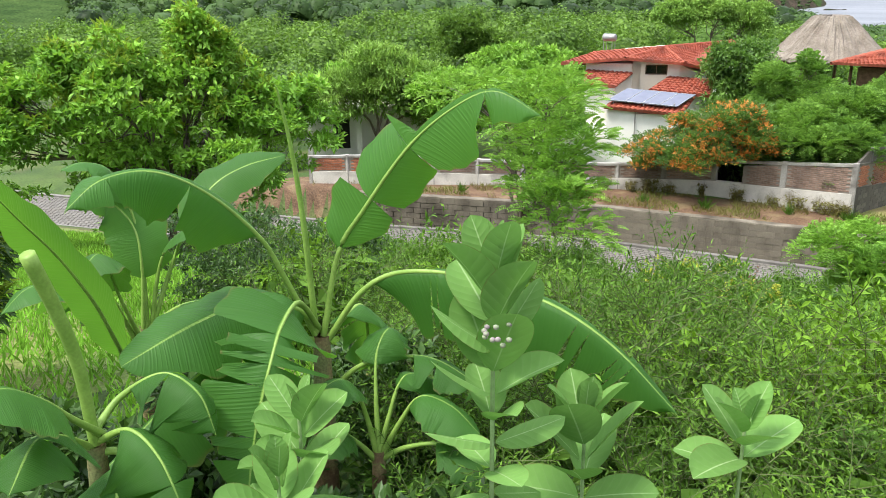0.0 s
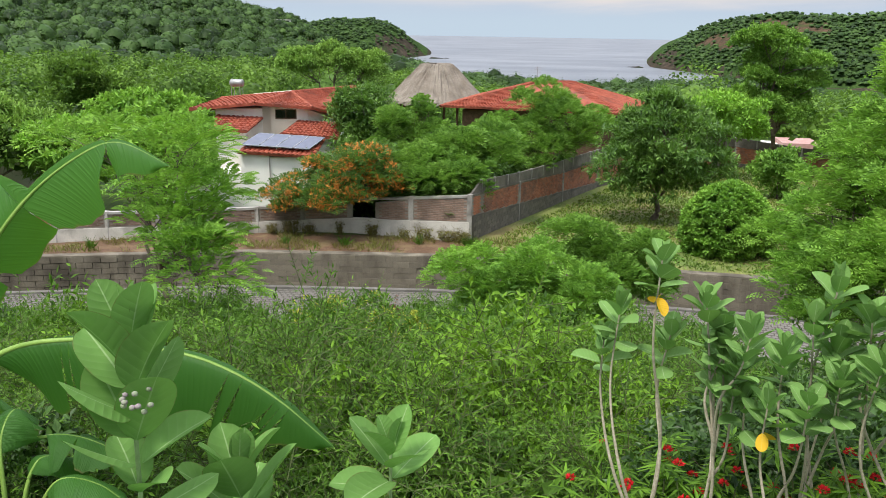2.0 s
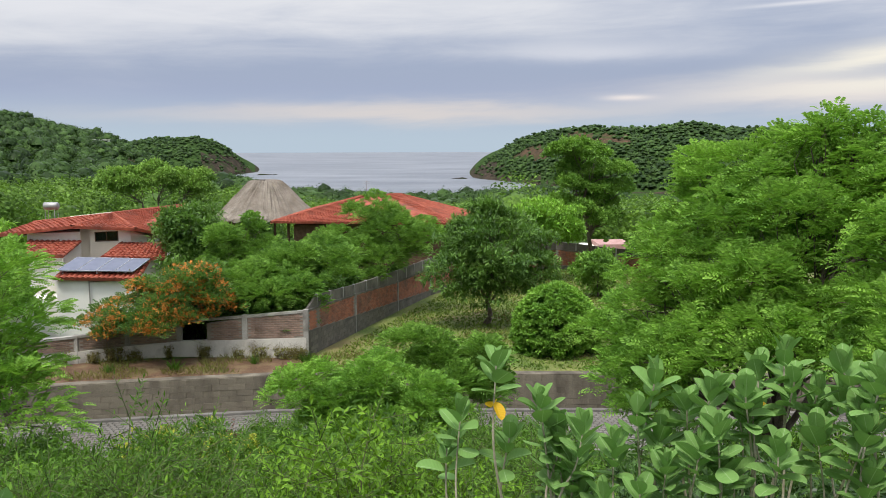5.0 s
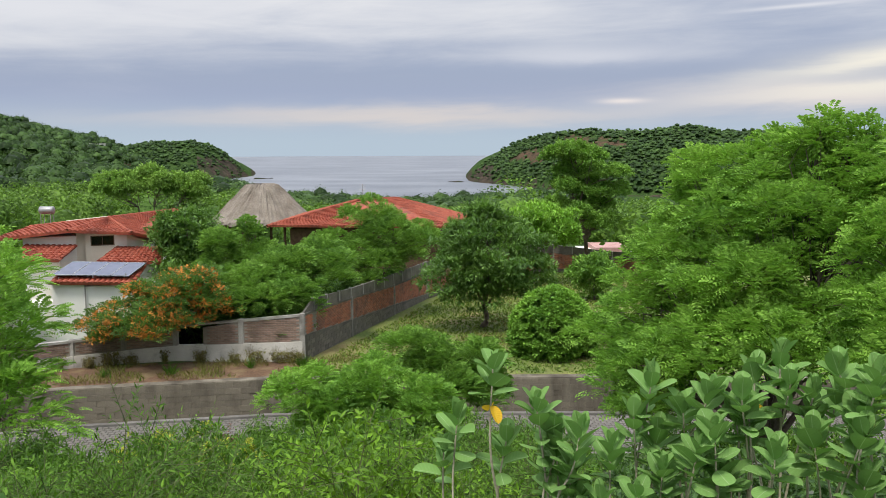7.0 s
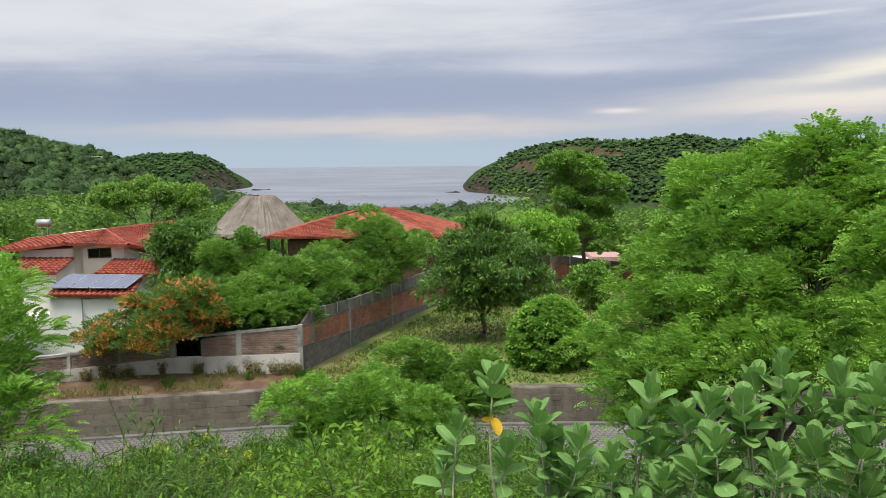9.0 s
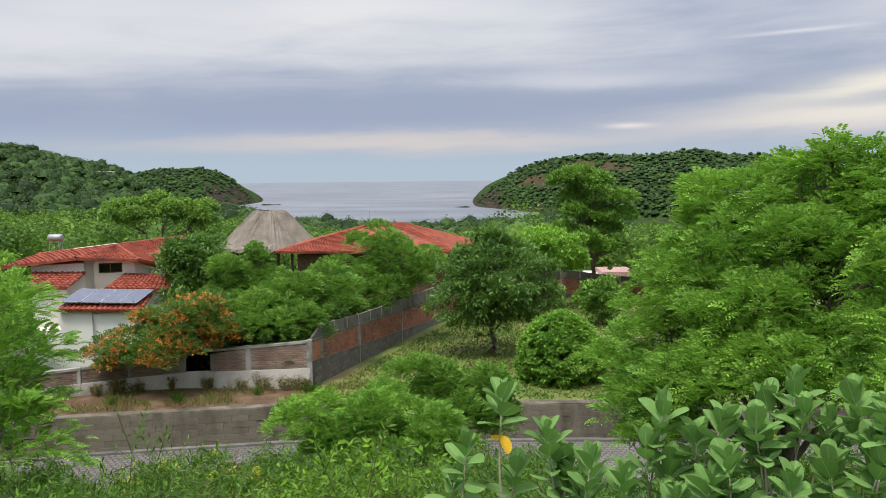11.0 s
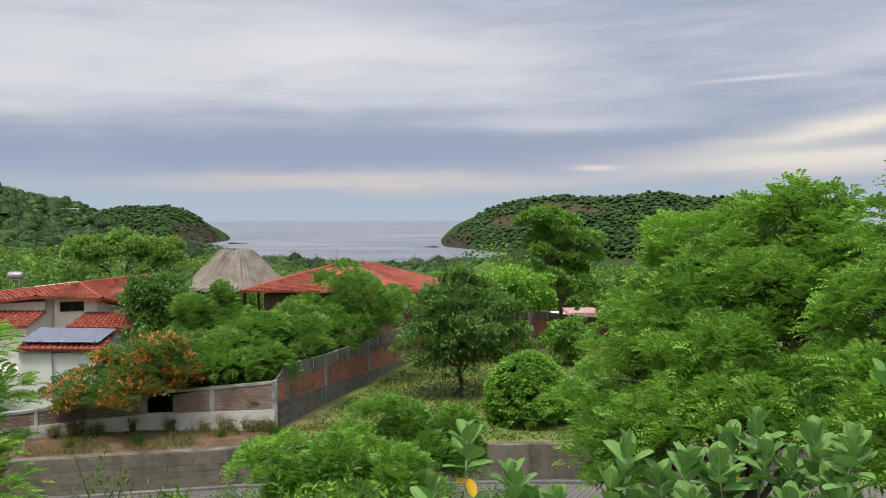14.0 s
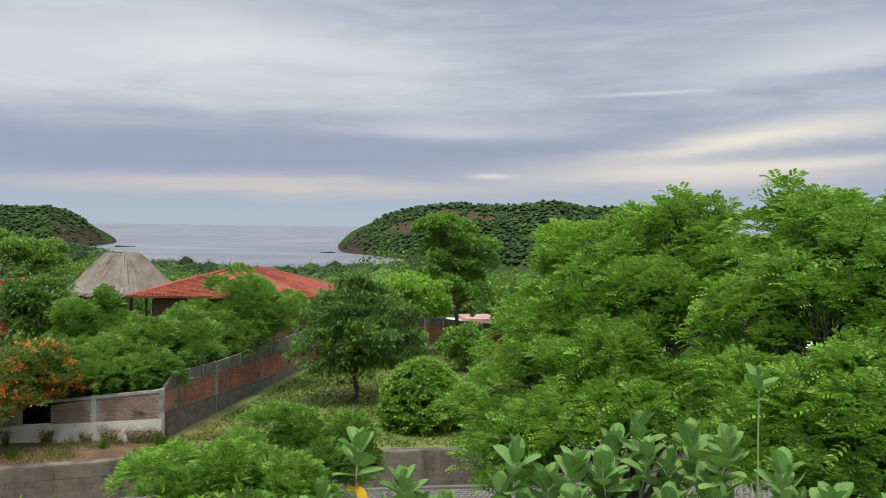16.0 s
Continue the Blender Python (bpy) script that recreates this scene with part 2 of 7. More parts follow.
def leaf_material(name, dark, light, through_colour, scale=0.5, rough=0.5, translucent=0.28, vary=0.5, spec=0.4):
    """Leaves: colour varies from leaf to leaf and over the crown; some light comes through."""
    m = bpy.data.materials.new(name)
    m.use_nodes = True
    nt = m.node_tree
    N, L = nt.nodes.new, nt.links.new
    bsdf, out = nt.nodes["Principled BSDF"], nt.nodes["Material Output"]
    tc, geo = N("ShaderNodeTexCoord"), N("ShaderNodeNewGeometry")
    no = N("ShaderNodeTexNoise")
    no.inputs["Scale"].default_value, no.inputs["Detail"].default_value = scale, 2.0
    L(tc.outputs["Object"], no.inputs["Vector"])
    a = N("ShaderNodeMath")
    a.operation = "MULTIPLY_ADD"
    L(geo.outputs["Random Per Island"], a.inputs[0])
    a.inputs[1].default_value = 0.5
    b = N("ShaderNodeMapRange")
    L(no.outputs[0], b.inputs[0])
    for i, q in enumerate((0.34, 0.66, -0.1, 0.6)):
        b.inputs[i + 1].default_value = q
    L(b.outputs[0], a.inputs[2])
    mx = N("ShaderNodeMix")
    mx.data_type = "RGBA"
    L(a.outputs[0], mx.inputs[0])
    mx.inputs[6].default_value, mx.inputs[7].default_value = (*dark, 1), (*light, 1)
    hv = N("ShaderNodeHueSaturation")
    v = N("ShaderNodeMapRange")
    L(geo.outputs["Random Per Island"], v.inputs[0])
    v.inputs[3].default_value, v.inputs[4].default_value = 1 - vary, 1 + vary
    L(v.outputs[0], hv.inputs["Value"])
    L(mx.outputs[2], hv.inputs["Color"])
    L(hv.outputs[0], bsdf.inputs["Base Color"])
    bsdf.inputs["Roughness"].default_value, bsdf.inputs["Specular IOR Level"].default_value = rough, spec
    tr = N("ShaderNodeBsdfTranslucent")
    tr.inputs[0].default_value = (*through_colour, 1)
    ms = N("ShaderNodeMixShader")
    ms.inputs[0].default_value = translucent
    L(bsdf.outputs[0], ms.inputs[1])
    L(tr.outputs[0], ms.inputs[2])
    L(ms.outputs[0], out.inputs["Surface"])
    return m


LEAF_FAR = leaf_material("far_foliage", (0.026, 0.058, 0.017), (0.066, 0.120, 0.030), (0.07, 0.14, 0.022), scale=0.07, translucent=0.2, spec=0.12)
LEAF_MID = leaf_material("mid_foliage", (0.046, 0.102, 0.020), (0.150, 0.258, 0.042), (0.18, 0.34, 0.036), scale=0.14, spec=0.15)
LEAF_LIME = leaf_material("lime_foliage", (0.143, 0.234, 0.023), (0.262, 0.374, 0.036), (0.332, 0.468, 0.036), spec=0.15)
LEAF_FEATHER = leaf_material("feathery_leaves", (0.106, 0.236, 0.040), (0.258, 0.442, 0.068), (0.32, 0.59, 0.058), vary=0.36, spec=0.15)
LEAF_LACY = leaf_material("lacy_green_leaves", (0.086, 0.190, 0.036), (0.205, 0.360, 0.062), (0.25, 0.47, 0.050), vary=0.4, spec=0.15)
LEAF_MANGO = leaf_material("mango_leaves", (0.052, 0.122, 0.026), (0.140, 0.250, 0.050), (0.16, 0.33, 0.034), rough=0.42, spec=0.3)
LEAF_WILLOW = leaf_material("pale_willowy_leaves", (0.120, 0.235, 0.045), (0.245, 0.390, 0.080), (0.30, 0.50, 0.07), spec=0.15)
# glossy leaves; deep shade under milkweeds and bananas is put into their colour
LEAF_GLOSSY = leaf_material("glossy_leaves_darkened_for_shade", (0.024, 0.064, 0.015), (0.064, 0.128, 0.026), (0.075, 0.17, 0.02), rough=0.4, spec=0.3)
LEAF_BROAD = leaf_material("broad_green_leaves", (0.115, 0.250, 0.036), (0.245, 0.430, 0.062), (0.32, 0.60, 0.052), spec=0.15)
LEAF_WEED = leaf_material("weed_leaves", (0.040, 0.098, 0.012), (0.118, 0.225, 0.026), (0.14, 0.315, 0.02), scale=0.9, vary=0.55, spec=0.15)
LEAF_WEED2 = leaf_material("undergrowth_leaves", (0.035, 0.090, 0.012), (0.092, 0.186, 0.023), (0.125, 0.275, 0.02), scale=0.7, vary=0.55, spec=0.15)
LEAF_LIMEWEED = leaf_material("bright_weed_leaves", (0.078, 0.175, 0.015), (0.155, 0.285, 0.024), (0.21, 0.40, 0.020), scale=0.9, spec=0.15)
LEAF_DEAD = leaf_material("dead_brown_leaves", (0.10, 0.05, 0.035), (0.16, 0.085, 0.06), (0.2, 0.1, 0.06), spec=0.1)
LEAF_DRY = leaf_material("dry_grass_blades", (0.20, 0.15, 0.06), (0.14, 0.19, 0.04), (0.25, 0.2, 0.06), spec=0.1)
LEAF_YELLOW = leaf_material("yellowed_leaves", (0.22, 0.27, 0.03), (0.36, 0.38, 0.04), (0.4, 0.45, 0.04), spec=0.15)
PETAL_ORANGE = leaf_material("orange_petals", (0.56, 0.20, 0.036), (0.70, 0.33, 0.085), (0.66, 0.31, 0.07), vary=0.25, spec=0.1)
PETAL_RED = leaf_material("red_petals", (0.55, 0.015, 0.02), (0.7, 0.03, 0.04), (0.8, 0.05, 0.05), vary=0.2, spec=0.1)
GRASS = leaf_material("grass_blades", (0.13, 0.29, 0.030), (0.21, 0.42, 0.05), (0.25, 0.5, 0.05), spec=0.12)
PLOT_GRASS = leaf_material("rough_plot_grass", (0.085, 0.150, 0.026), (0.190, 0.255, 0.055), (0.20, 0.29, 0.045), spec=0.1)
WHITEWASH = material("stained_whitewash", ((0.50, 0.475, 0.42), (0.68, 0.65, 0.59)), scale=0.9, grain=0.2, bump=0.004, stain=(0.20, 0.18, 0.15), stain_scale=1.1, stain_amount=0.8)
KERB = material("worn_kerb_concrete", ((0.16, 0.15, 0.135), (0.22, 0.21, 0.19)), scale=1.5, stain=(0.08, 0.075, 0.065))
SIDE_BLOCK = material("grey_side_blocks", ((0.115, 0.104, 0.084), (0.180, 0.164, 0.135)), scale=1.4, bump=0.006, bump_scale=20, stain=(0.065, 0.06, 0.048), stain_scale=1.0, stain_amount=0.7, random=0.18)
BARK = material("grey_brown_bark", ((0.10, 0.075, 0.055), (0.17, 0.14, 0.11)), scale=5, bump=0.01, bump_scale=30)
EARTH = material("soil_and_low_growth", ((0.035, 0.07, 0.014), (0.07, 0.115, 0.022)), scale=0.35, grain=0.5, grain_scale=9, bump=0.05, bump_scale=6,
                 stain=(0.14, 0.11, 0.05), stain_scale=0.25, stain_amount=0.5)
RED_EARTH = material("red_earth", ((0.105, 0.062, 0.036), (0.165, 0.098, 0.056)), scale=1.2, grain=0.5, grain_scale=14, bump=0.05, bump_scale=9,
                     stain=(0.2, 0.16, 0.08), stain_scale=1.2, stain_amount=0.7)
ROCK = material("cliff_rock", ((0.076, 0.058, 0.043), (0.036, 0.030, 0.024)), scale=0.11, grain=0.6, grain_scale=0.5, spec=0.02, rough=1.0, bump=1.5, bump_scale=0.15, stain=(0.03, 0.055, 0.018), stain_scale=0.1, stain_amount=0.9)
CONCRETE = material("weathered_concrete", ((0.30, 0.285, 0.255), (0.42, 0.405, 0.37)), scale=1.2, bump=0.004, stain=(0.12, 0.11, 0.095), stain_scale=1.4, stain_amount=0.75)
GREY_BLOCK = grimy("old_grey_blocks", (0.125, 0.106, 0.078), (0.225, 0.198, 0.150), (0.045, 0.038, 0.028))
WALL_MORTAR = material("grey_wall_mortar", ((0.10, 0.092, 0.076), (0.14, 0.128, 0.105)), scale=1.2, stain=(0.05, 0.046, 0.038), stain_scale=0.5, stain_amount=0.8)
MORTAR = material("grey_mortar", ((0.125, 0.115, 0.098), (0.10, 0.094, 0.082)), scale=2.0, stain=(0.06, 0.06, 0.05))
PAVER = material("grey_pavers", ((0.150, 0.140, 0.122), (0.185, 0.174, 0.152)), scale=1.0, bump=0.004, stain=(0.14, 0.12, 0.1), stain_scale=0.5)
STUCCO = material("white_stucco", ((0.80, 0.78, 0.72), (0.86, 0.84, 0.78)), scale=0.8, grain=0.06, bump=0.003, stain=(0.5, 0.46, 0.38), stain_scale=0.7, stain_amount=0.35)
CREAM = material("cream_stucco", ((0.62, 0.56, 0.45), (0.70, 0.64, 0.53)), scale=0.8, grain=0.06, bump=0.003)
TILE = material("red_clay_tiles", ((0.27, 0.062, 0.036), (0.38, 0.108, 0.062)), scale=2.5, grain=0.3, grain_scale=9, bump=0.01, bump_scale=20, stain=(0.13, 0.05, 0.035), stain_scale=0.9, stain_amount=0.6)
THATCH = material("grey_palm_thatch", ((0.175, 0.145, 0.112), (0.26, 0.227, 0.182)), scale=1.0, grain=0.45, grain_scale=12, bump=0.06, bump_scale=10, stain=(0.10, 0.085, 0.065), stain_scale=0.8)
# near-black colour that stands for the shade inside openings
DARK = material("painted_opening_shade", ((0.012, 0.012, 0.012), (0.02, 0.02, 0.018)), grain=0.1)
WOOD = material("dark_timber", ((0.10, 0.06, 0.035), (0.16, 0.10, 0.06)), scale=4, bump=0.004)
STEEL = material("dull_galvanised_steel", ((0.30, 0.30, 0.29), (0.38, 0.38, 0.37)), metal=0.5, rough=0.5, grain=0.15)
PANEL = material("solar_cells", ((0.10, 0.115, 0.165), (0.12, 0.135, 0.19)), rough=0.16, grain=0.05, spec=0.8)
ALU = material("aluminium_frame", ((0.5, 0.51, 0.53), (0.58, 0.59, 0.6)), metal=0.8, rough=0.4, grain=0.05)


# ---- the ground: garden bank, road, plots behind it, valley, hills and headlands ----
SEA = -29.4
ROAD_LINE = np.array([(60, 26), (30, 31), (5, 32.2), (-6.7, 32.1), (-14.5, 30.7), (-25, 26.8), (-43.5, 21.3), (-75, 14), (-160, 3)], float)


def road_side(x, y):
    """Signed distance from the foot of the retaining wall; positive on the garden's side."""
    best = np.full(np.shape(x), 1e9)
    sign = np.ones(np.shape(x))
    for (ax, ay), (bx, by) in zip(ROAD_LINE[:-1], ROAD_LINE[1:]):
        ux, uy = bx - ax, by - ay
        k = np.clip(((x - ax) * ux + (y - ay) * uy) / (ux * ux + uy * uy), 0, 1)
        d = np.hypot(x - ax - k * ux, y - ay - k * uy)
        side = ux * (y - ay) - uy * (x - ax)
        nearer = d < best
        best = np.where(nearer, d, best)
        sign = np.where(nearer, np.sign(side), sign)
    return best * sign


def step(v, lo, hi):
    k = np.clip((v - lo) / (hi - lo), 0, 1)
    return k * k * (3 - 2 * k)


def table(v, *pairs):
    return np.interp(v, [p[0] for p in pairs], [p[1] for p in pairs])


def ground(x, y):
    x, y = np.asarray(x, float), np.asarray(y, float)
    r = np.hypot(x, y)
    az = np.degrees(np.arctan2(-x, y))
    s = road_side(x, y)
    bank = np.where(s < 4.6, 0.0, 0.12 + np.clip(s - 4.6, 0, 22) * 0.29) + 0.12 * noise2(x, y, 1.6) * step(s, 5, 9)
    wall_h = table(x, (-60, 0.25), (-36, 0.4), (-28, 1.5))
    plots = wall_h * step(-s, 0.12, 0.4) - 0.05 * np.clip(-s - 4, 0, 40)
    near = np.where(s > 0, bank, plots)
    shore = table(az, (-40, 700), (-8, 772), (-6, 740), (0, 650), (6, 690), (12, 740), (14.7, 1163), (16, 1100), (40, 1100))
    low = table(r / shore, (0.06, 0.5), (0.13, -3.5), (0.3, -11), (0.55, -22), (0.85, -28.6), (1.0, SEA), (1.03, SEA - 3), (1.4, SEA - 16))
    low = np.where(az > 14, np.maximum(low, table(r, (60, 0), (150, -4), (300, -7), (700, -14), (1200, -30))) * step(az, 14, 26) + low * (1 - step(az, 14, 26)), low)
    # the hill on the left
    e = table(az, (13, -3.5), (15, -2.6), (17, -1.9), (19, -1.2), (20.5, -0.3), (21.1, 0.1), (21.9, 0.6), (23.2, 0.8), (24.8, 1.15), (26.4, 1.6), (27.9, 1.85), (35, 2.2), (50, 2.7), (80, 3.0), (110, -3))
    top = 10.6 + 750 * np.tan(np.radians(e)) - 5
    hill = low + np.maximum(top - low, 0) * step(r, 230, 750) * (1 - step(r, 800, 1250)) * step(az, 12.5, 15)
    # the headland on the left
    ra = table(az, (12.4, 1300), (14.7, 1163), (17, 1120), (30, 1100))
    e = table(az, (12.45, -2.6), (12.8, -1.5), (13.5, -1.05), (14.6, -0.35), (15.5, 0.15), (16.7, 0.42), (19.2, 0.38), (20.8, 0.1), (23, -0.2), (27, -1.2))
    top = 10.6 + (ra + 130) * np.tan(np.radians(e))
    head_l = (SEA - 6) + np.maximum(top - SEA + 6, 0) * np.clip((r - ra) / 130, 0, 1) ** 0.55 * (1 - step(r, ra + 200, ra + 500)) * step(az, 12.2, 12.6)
    # the headland on the right
    a = -az
    rb = table(a, (1.1, 1018), (4, 930), (8, 772), (12, 700), (40, 640))
    e = table(a, (1.15, -2.6), (1.8, -1.6), (2.6, -0.8), (3.8, -0.2), (4.5, 0.15), (6.5, 0.65), (8.4, 0.95), (10.2, 1.05), (12.1, 0.95), (14.3, 1.05), (16.5, 1.3), (18.3, 0.9), (20, 0.8), (21, 0.95), (24, 0.15), (28.3, -0.9), (33, -2), (40, -2.6))
    top = 10.6 + (rb + 190) * np.tan(np.radians(e))
    head_r = (SEA - 6) + np.maximum(top - SEA + 6, 0) * np.clip((r - rb) / 190, 0, 1) ** 0.6 * (1 - step(r, rb + 260, rb + 600)) * step(a, 0.9, 1.3)
    far = np.maximum(np.maximum(hill, head_l), head_r)
    far = far + 1.2 * noise2(x, y, 25.0) * step(r, 120, 260) * (far > SEA - 2)
    k = step(r, 62, 120)
    z = np.where(s > 0, np.where(r > 90, far * k + near * (1 - k), near), near * (1 - k) + far * k)
    return z


# bare patches seen from the balcony: bearing from, to; angle of height from, to; distance from, to; the ground's material
PATCHES = [(-12.4, -8.4, 0.1, 0.78, 780, 1000, 5), (-6.8, -4.6, -0.8, 0.0, 780, 1000, 5), (-3.8, -1.6, -2.1, -1.1, 780, 1100, 2), (12.2, 16.8, -2.3, -0.5, 1090, 1290, 2),
           (28.3, 29.9, 0.35, 0.85, 520, 760, 5), (20.4, 21.4, -1.5, -0.9, 330, 720, 5), (22.4, 22.9, -1.6, -1.0, 330, 720, 2), (46.4, 48.2, -5.6, -4.4, 120, 300, 5), (43.2, 44.6, -5.2, -4.4, 120, 300, 5)]


def patch_of(x, y, z, margin=0.0):
    """The material of the bare patch at each place, or -1."""
    r, b = np.hypot(x, y), np.degrees(np.arctan2(-x, y))
    e = np.degrees(np.arctan2(z - 10.6, r))
    ragged = noise2(x, y, 13)
    out = np.full(np.shape(x), -1, np.int32)
    for b0, b1, e0, e1, r0, r1, k in PATCHES:
        wide = (b1 - b0) * 0.16 * ragged
        out[(b > b0 + wide) & (b < b1 + wide) & (e > e0 - margin + 0.15 * ragged) & (e < e1 + 0.15 * ragged) & (r > r0) & (r < r1)] = k
    return out


def build_ground():
    fine = np.arange(-48, 76.01, 0.5)
    coarse = np.arange(84, 312, 8.0)
    az = np.radians(np.concatenate([fine, coarse, [312.0]]))
    rr = np.concatenate([[0.01], np.arange(1.5, 20, 0.8), np.arange(20, 46, 0.3), np.arange(46, 90, 1.2), np.arange(90, 300, 7), np.arange(300, 1560, 16), [1700, 2200, 3000, 5200]])
    R, A = np.meshgrid(rr, az, indexing="ij")
    X, Y = -np.sin(A) * R, np.cos(A) * R
    pts = np.stack([X, Y, ground(X, Y)], -1)
    soup = Soup()
    soup.grid(pts)
    me = soup.mesh("ground", True)
    for m in (EARTH, RED_EARTH, ROCK, LAWN, WOOD_FLOOR, SCAR):
        me.materials.append(m)
    c = (pts[:-1, :-1] + pts[1:, 1:]) / 2
    x, y, z = c[..., 0], c[..., 1], c[..., 2]
    s, r, b = road_side(x, y), np.hypot(x, y), np.degrees(np.arctan2(-x, y))
    idx = np.zeros(x.shape, np.int32)
    idx[(s < -0.2) & (s > -3.4) & (x > -34) & (x < 3)] = 1
    idx[(s < -0.4) & (s > -55) & (x > -6) & (y < 80)] = 3
    idx[(s > 6) & (b > 38) & (b < 80) & (r > 9)] = 3
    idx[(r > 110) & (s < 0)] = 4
    idx[(r > 680) & (z < SEA + 4)] = 2
    bare = patch_of(x, y, z)
    idx[bare >= 0] = bare[bare >= 0]
    me.polygons.foreach_set("material_index", idx.ravel())
    return tagged(place("ground", me), "green sloping ground with soil, lawn and rocky cliffs", "ground", kind="structure")


# ground under the woods; the trees' shade is put into its colour
WOOD_FLOOR = material("shade_darkened_woodland_floor", ((0.028, 0.056, 0.016), (0.05, 0.088, 0.024)), scale=0.1, grain=0.5, grain_scale=1.0, spec=0.02, rough=1.0)
SCAR = material("orange_brown_earth_scar", ((0.105, 0.068, 0.042), (0.060, 0.046, 0.032)), scale=0.12, grain=0.5, grain_scale=0.6, stain=(0.04, 0.07, 0.02), stain_scale=0.08, stain_amount=0.8, spec=0.02, rough=1.0)
SHORE = material("wet_beach_sand", ((0.16, 0.15, 0.125), (0.24, 0.22, 0.185)), scale=0.06, grain=0.4, grain_scale=0.5, stain=(0.07, 0.065, 0.055), stain_scale=0.05, stain_amount=0.8)
LAWN = material("rough_lawn", ((0.11, 0.16, 0.036), (0.19, 0.215, 0.06)), scale=0.5, grain=0.5, grain_scale=12, bump=0.06, bump_scale=8, stain=(0.21, 0.16, 0.07), stain_scale=0.35, stain_amount=0.8)


def sea_material():
    m = bpy.data.materials.new("grey_sea_water")
    m.use_nodes = True
    nt = m.node_tree
    N, L = nt.nodes.new, nt.links.new
    b = nt.nodes["Principled BSDF"]
    b.inputs["Roughness"].default_value = 0.32
    tc, mp = N("ShaderNodeTexCoord"), N("ShaderNodeMapping")
    mp.inputs["Scale"].default_value = (0.008, 0.016, 1)
    L(tc.outputs["Object"], mp.inputs[0])
    no = N("ShaderNodeTexNoise")
    no.inputs["Scale"].default_value, no.inputs["Detail"].default_value = 1.0, 6.0
    L(mp.outputs[0], no.inputs["Vector"])
    cr = N("ShaderNodeValToRGB")
    cr.color_ramp.elements[0].position, cr.color_ramp.elements[0].color = 0.36, (0.100, 0.114, 0.134, 1)
    cr.color_ramp.elements[1].position, cr.color_ramp.elements[1].color = 0.70, (0.22, 0.235, 0.255, 1)
    L(no.outputs[0], cr.inputs[0])
    L(cr.outputs[0], b.inputs["Base Color"])
    wn = N("ShaderNodeTexNoise")
    wn.inputs["Scale"].default_value, wn.inputs["Detail"].default_value = 0.25, 4.0
    L(tc.outputs["Object"], wn.inputs["Vector"])
    bp = N("ShaderNodeBump")
    bp.inputs["Distance"].default_value = 0.6
    L(wn.outputs[0], bp.inputs["Height"])
    L(bp.outputs[0], b.inputs["Normal"])
    return m


build_ground()
soup = Soup()
ang = np.radians(np.arange(-60, 61, 2.0))
rad = np.array([560, 800, 1200, 2000, 3000, 4950.0])
soup.grid(np.stack([np.sin(ang)[None] * rad[:, None], np.cos(ang)[None] * rad[:, None], np.full((6, len(ang)), SEA)], -1)[:, ::-1])
tagged(place("sea", soup.mesh("sea"), sea_material()), "calm grey sea in a bay", "sea", kind="structure")


# the narrow beach under the headland, and rocks off the points
soup = Soup()
strip = []
for b in np.arange(-32.0, -1.4, 0.1):
    rr = np.arange(600.0, 1100.0, 2.0)
    zz = ground(-np.sin(radians(b)) * rr, np.cos(radians(b)) * rr)
    r_ = rr[np.argmax(zz > SEA + 0.4)]
    strip.append([at(b, r_ - 7 + rng.uniform(-1.5, 1.5), SEA + 0.1), at(b, r_ - 2, SEA + 0.5), at(b, r_ + 4, SEA + 2.2)])
strip = np.array(strip)
strip[:, :, :2] = (strip[:, :, :2] + np.roll(strip[:, :, :2], 1, 0) + np.roll(strip[:, :, :2], -1, 0))[:, :, :2] / 3
soup.grid(strip[1:-1].transpose(1, 0, 2))
tagged(place("beach", soup.mesh("beach", True), SHORE), "narrow grey beach under the headland", "beach", kind="structure")
for b, d, big_ in ((12.55, 1168, 4.0), (12.25, 1172, 2.2), (12.0, 1174, 1.5), (11.7, 1180, 1.8), (-0.8, 1006, 2.2), (-0.5, 1010, 1.3), (-1.1, 1002, 3.2)):
    bm = bmesh.new()
    bmesh.ops.create_icosphere(bm, subdivisions=2, radius=1.0)
    for v_ in bm.verts:
        v_.co *= 1 + 0.3 * noise.noise(v_.co * 1.7 + Vector((b, d, 0)))
    bmesh.ops.scale(bm, vec=(big_ * 1.7, big_, big_ * 0.5), verts=bm.verts)
    rock = place("sea_rock", bm, ROCK)
    rock.location = at(b, d, SEA + 0.1)
    tagged(rock, "low dark rock in the sea off the point", "rock", "sea rocks")


def along(line, spacing, offset=0.0):
    """Evenly spaced places on a line of the plan, moved sideways by offset, with their headings."""
    line = np.asarray(line, float)
    seg = np.linalg.norm(np.diff(line, axis=0), axis=1)
    cum = np.concatenate([[0], np.cumsum(seg)])
    t = np.arange(0, cum[-1], spacing)
    p = np.stack([np.interp(t, cum, line[:, 0]), np.interp(t, cum, line[:, 1])], -1)
    d = unit(np.gradient(p, axis=0))
    return p + offset * np.stack([-d[:, 1], d[:, 0]], -1), d


# the paved road with its stones and kerbs
road_p, road_d = along(ROAD_LINE[:-1], 0.9)
side = np.stack([-road_d[:, 1], road_d[:, 0]], -1)
soup = Soup()
soup.grid(np.stack([np.concatenate([road_p + side * o, np.full((len(road_p), 1), 0.012)], 1) for o in (0.05, 1.5, 3.0, 4.55)], 0))
road = tagged(place("road", soup.mesh("road"), MORTAR), "grey road of concrete paving stones", "road", kind="structure")


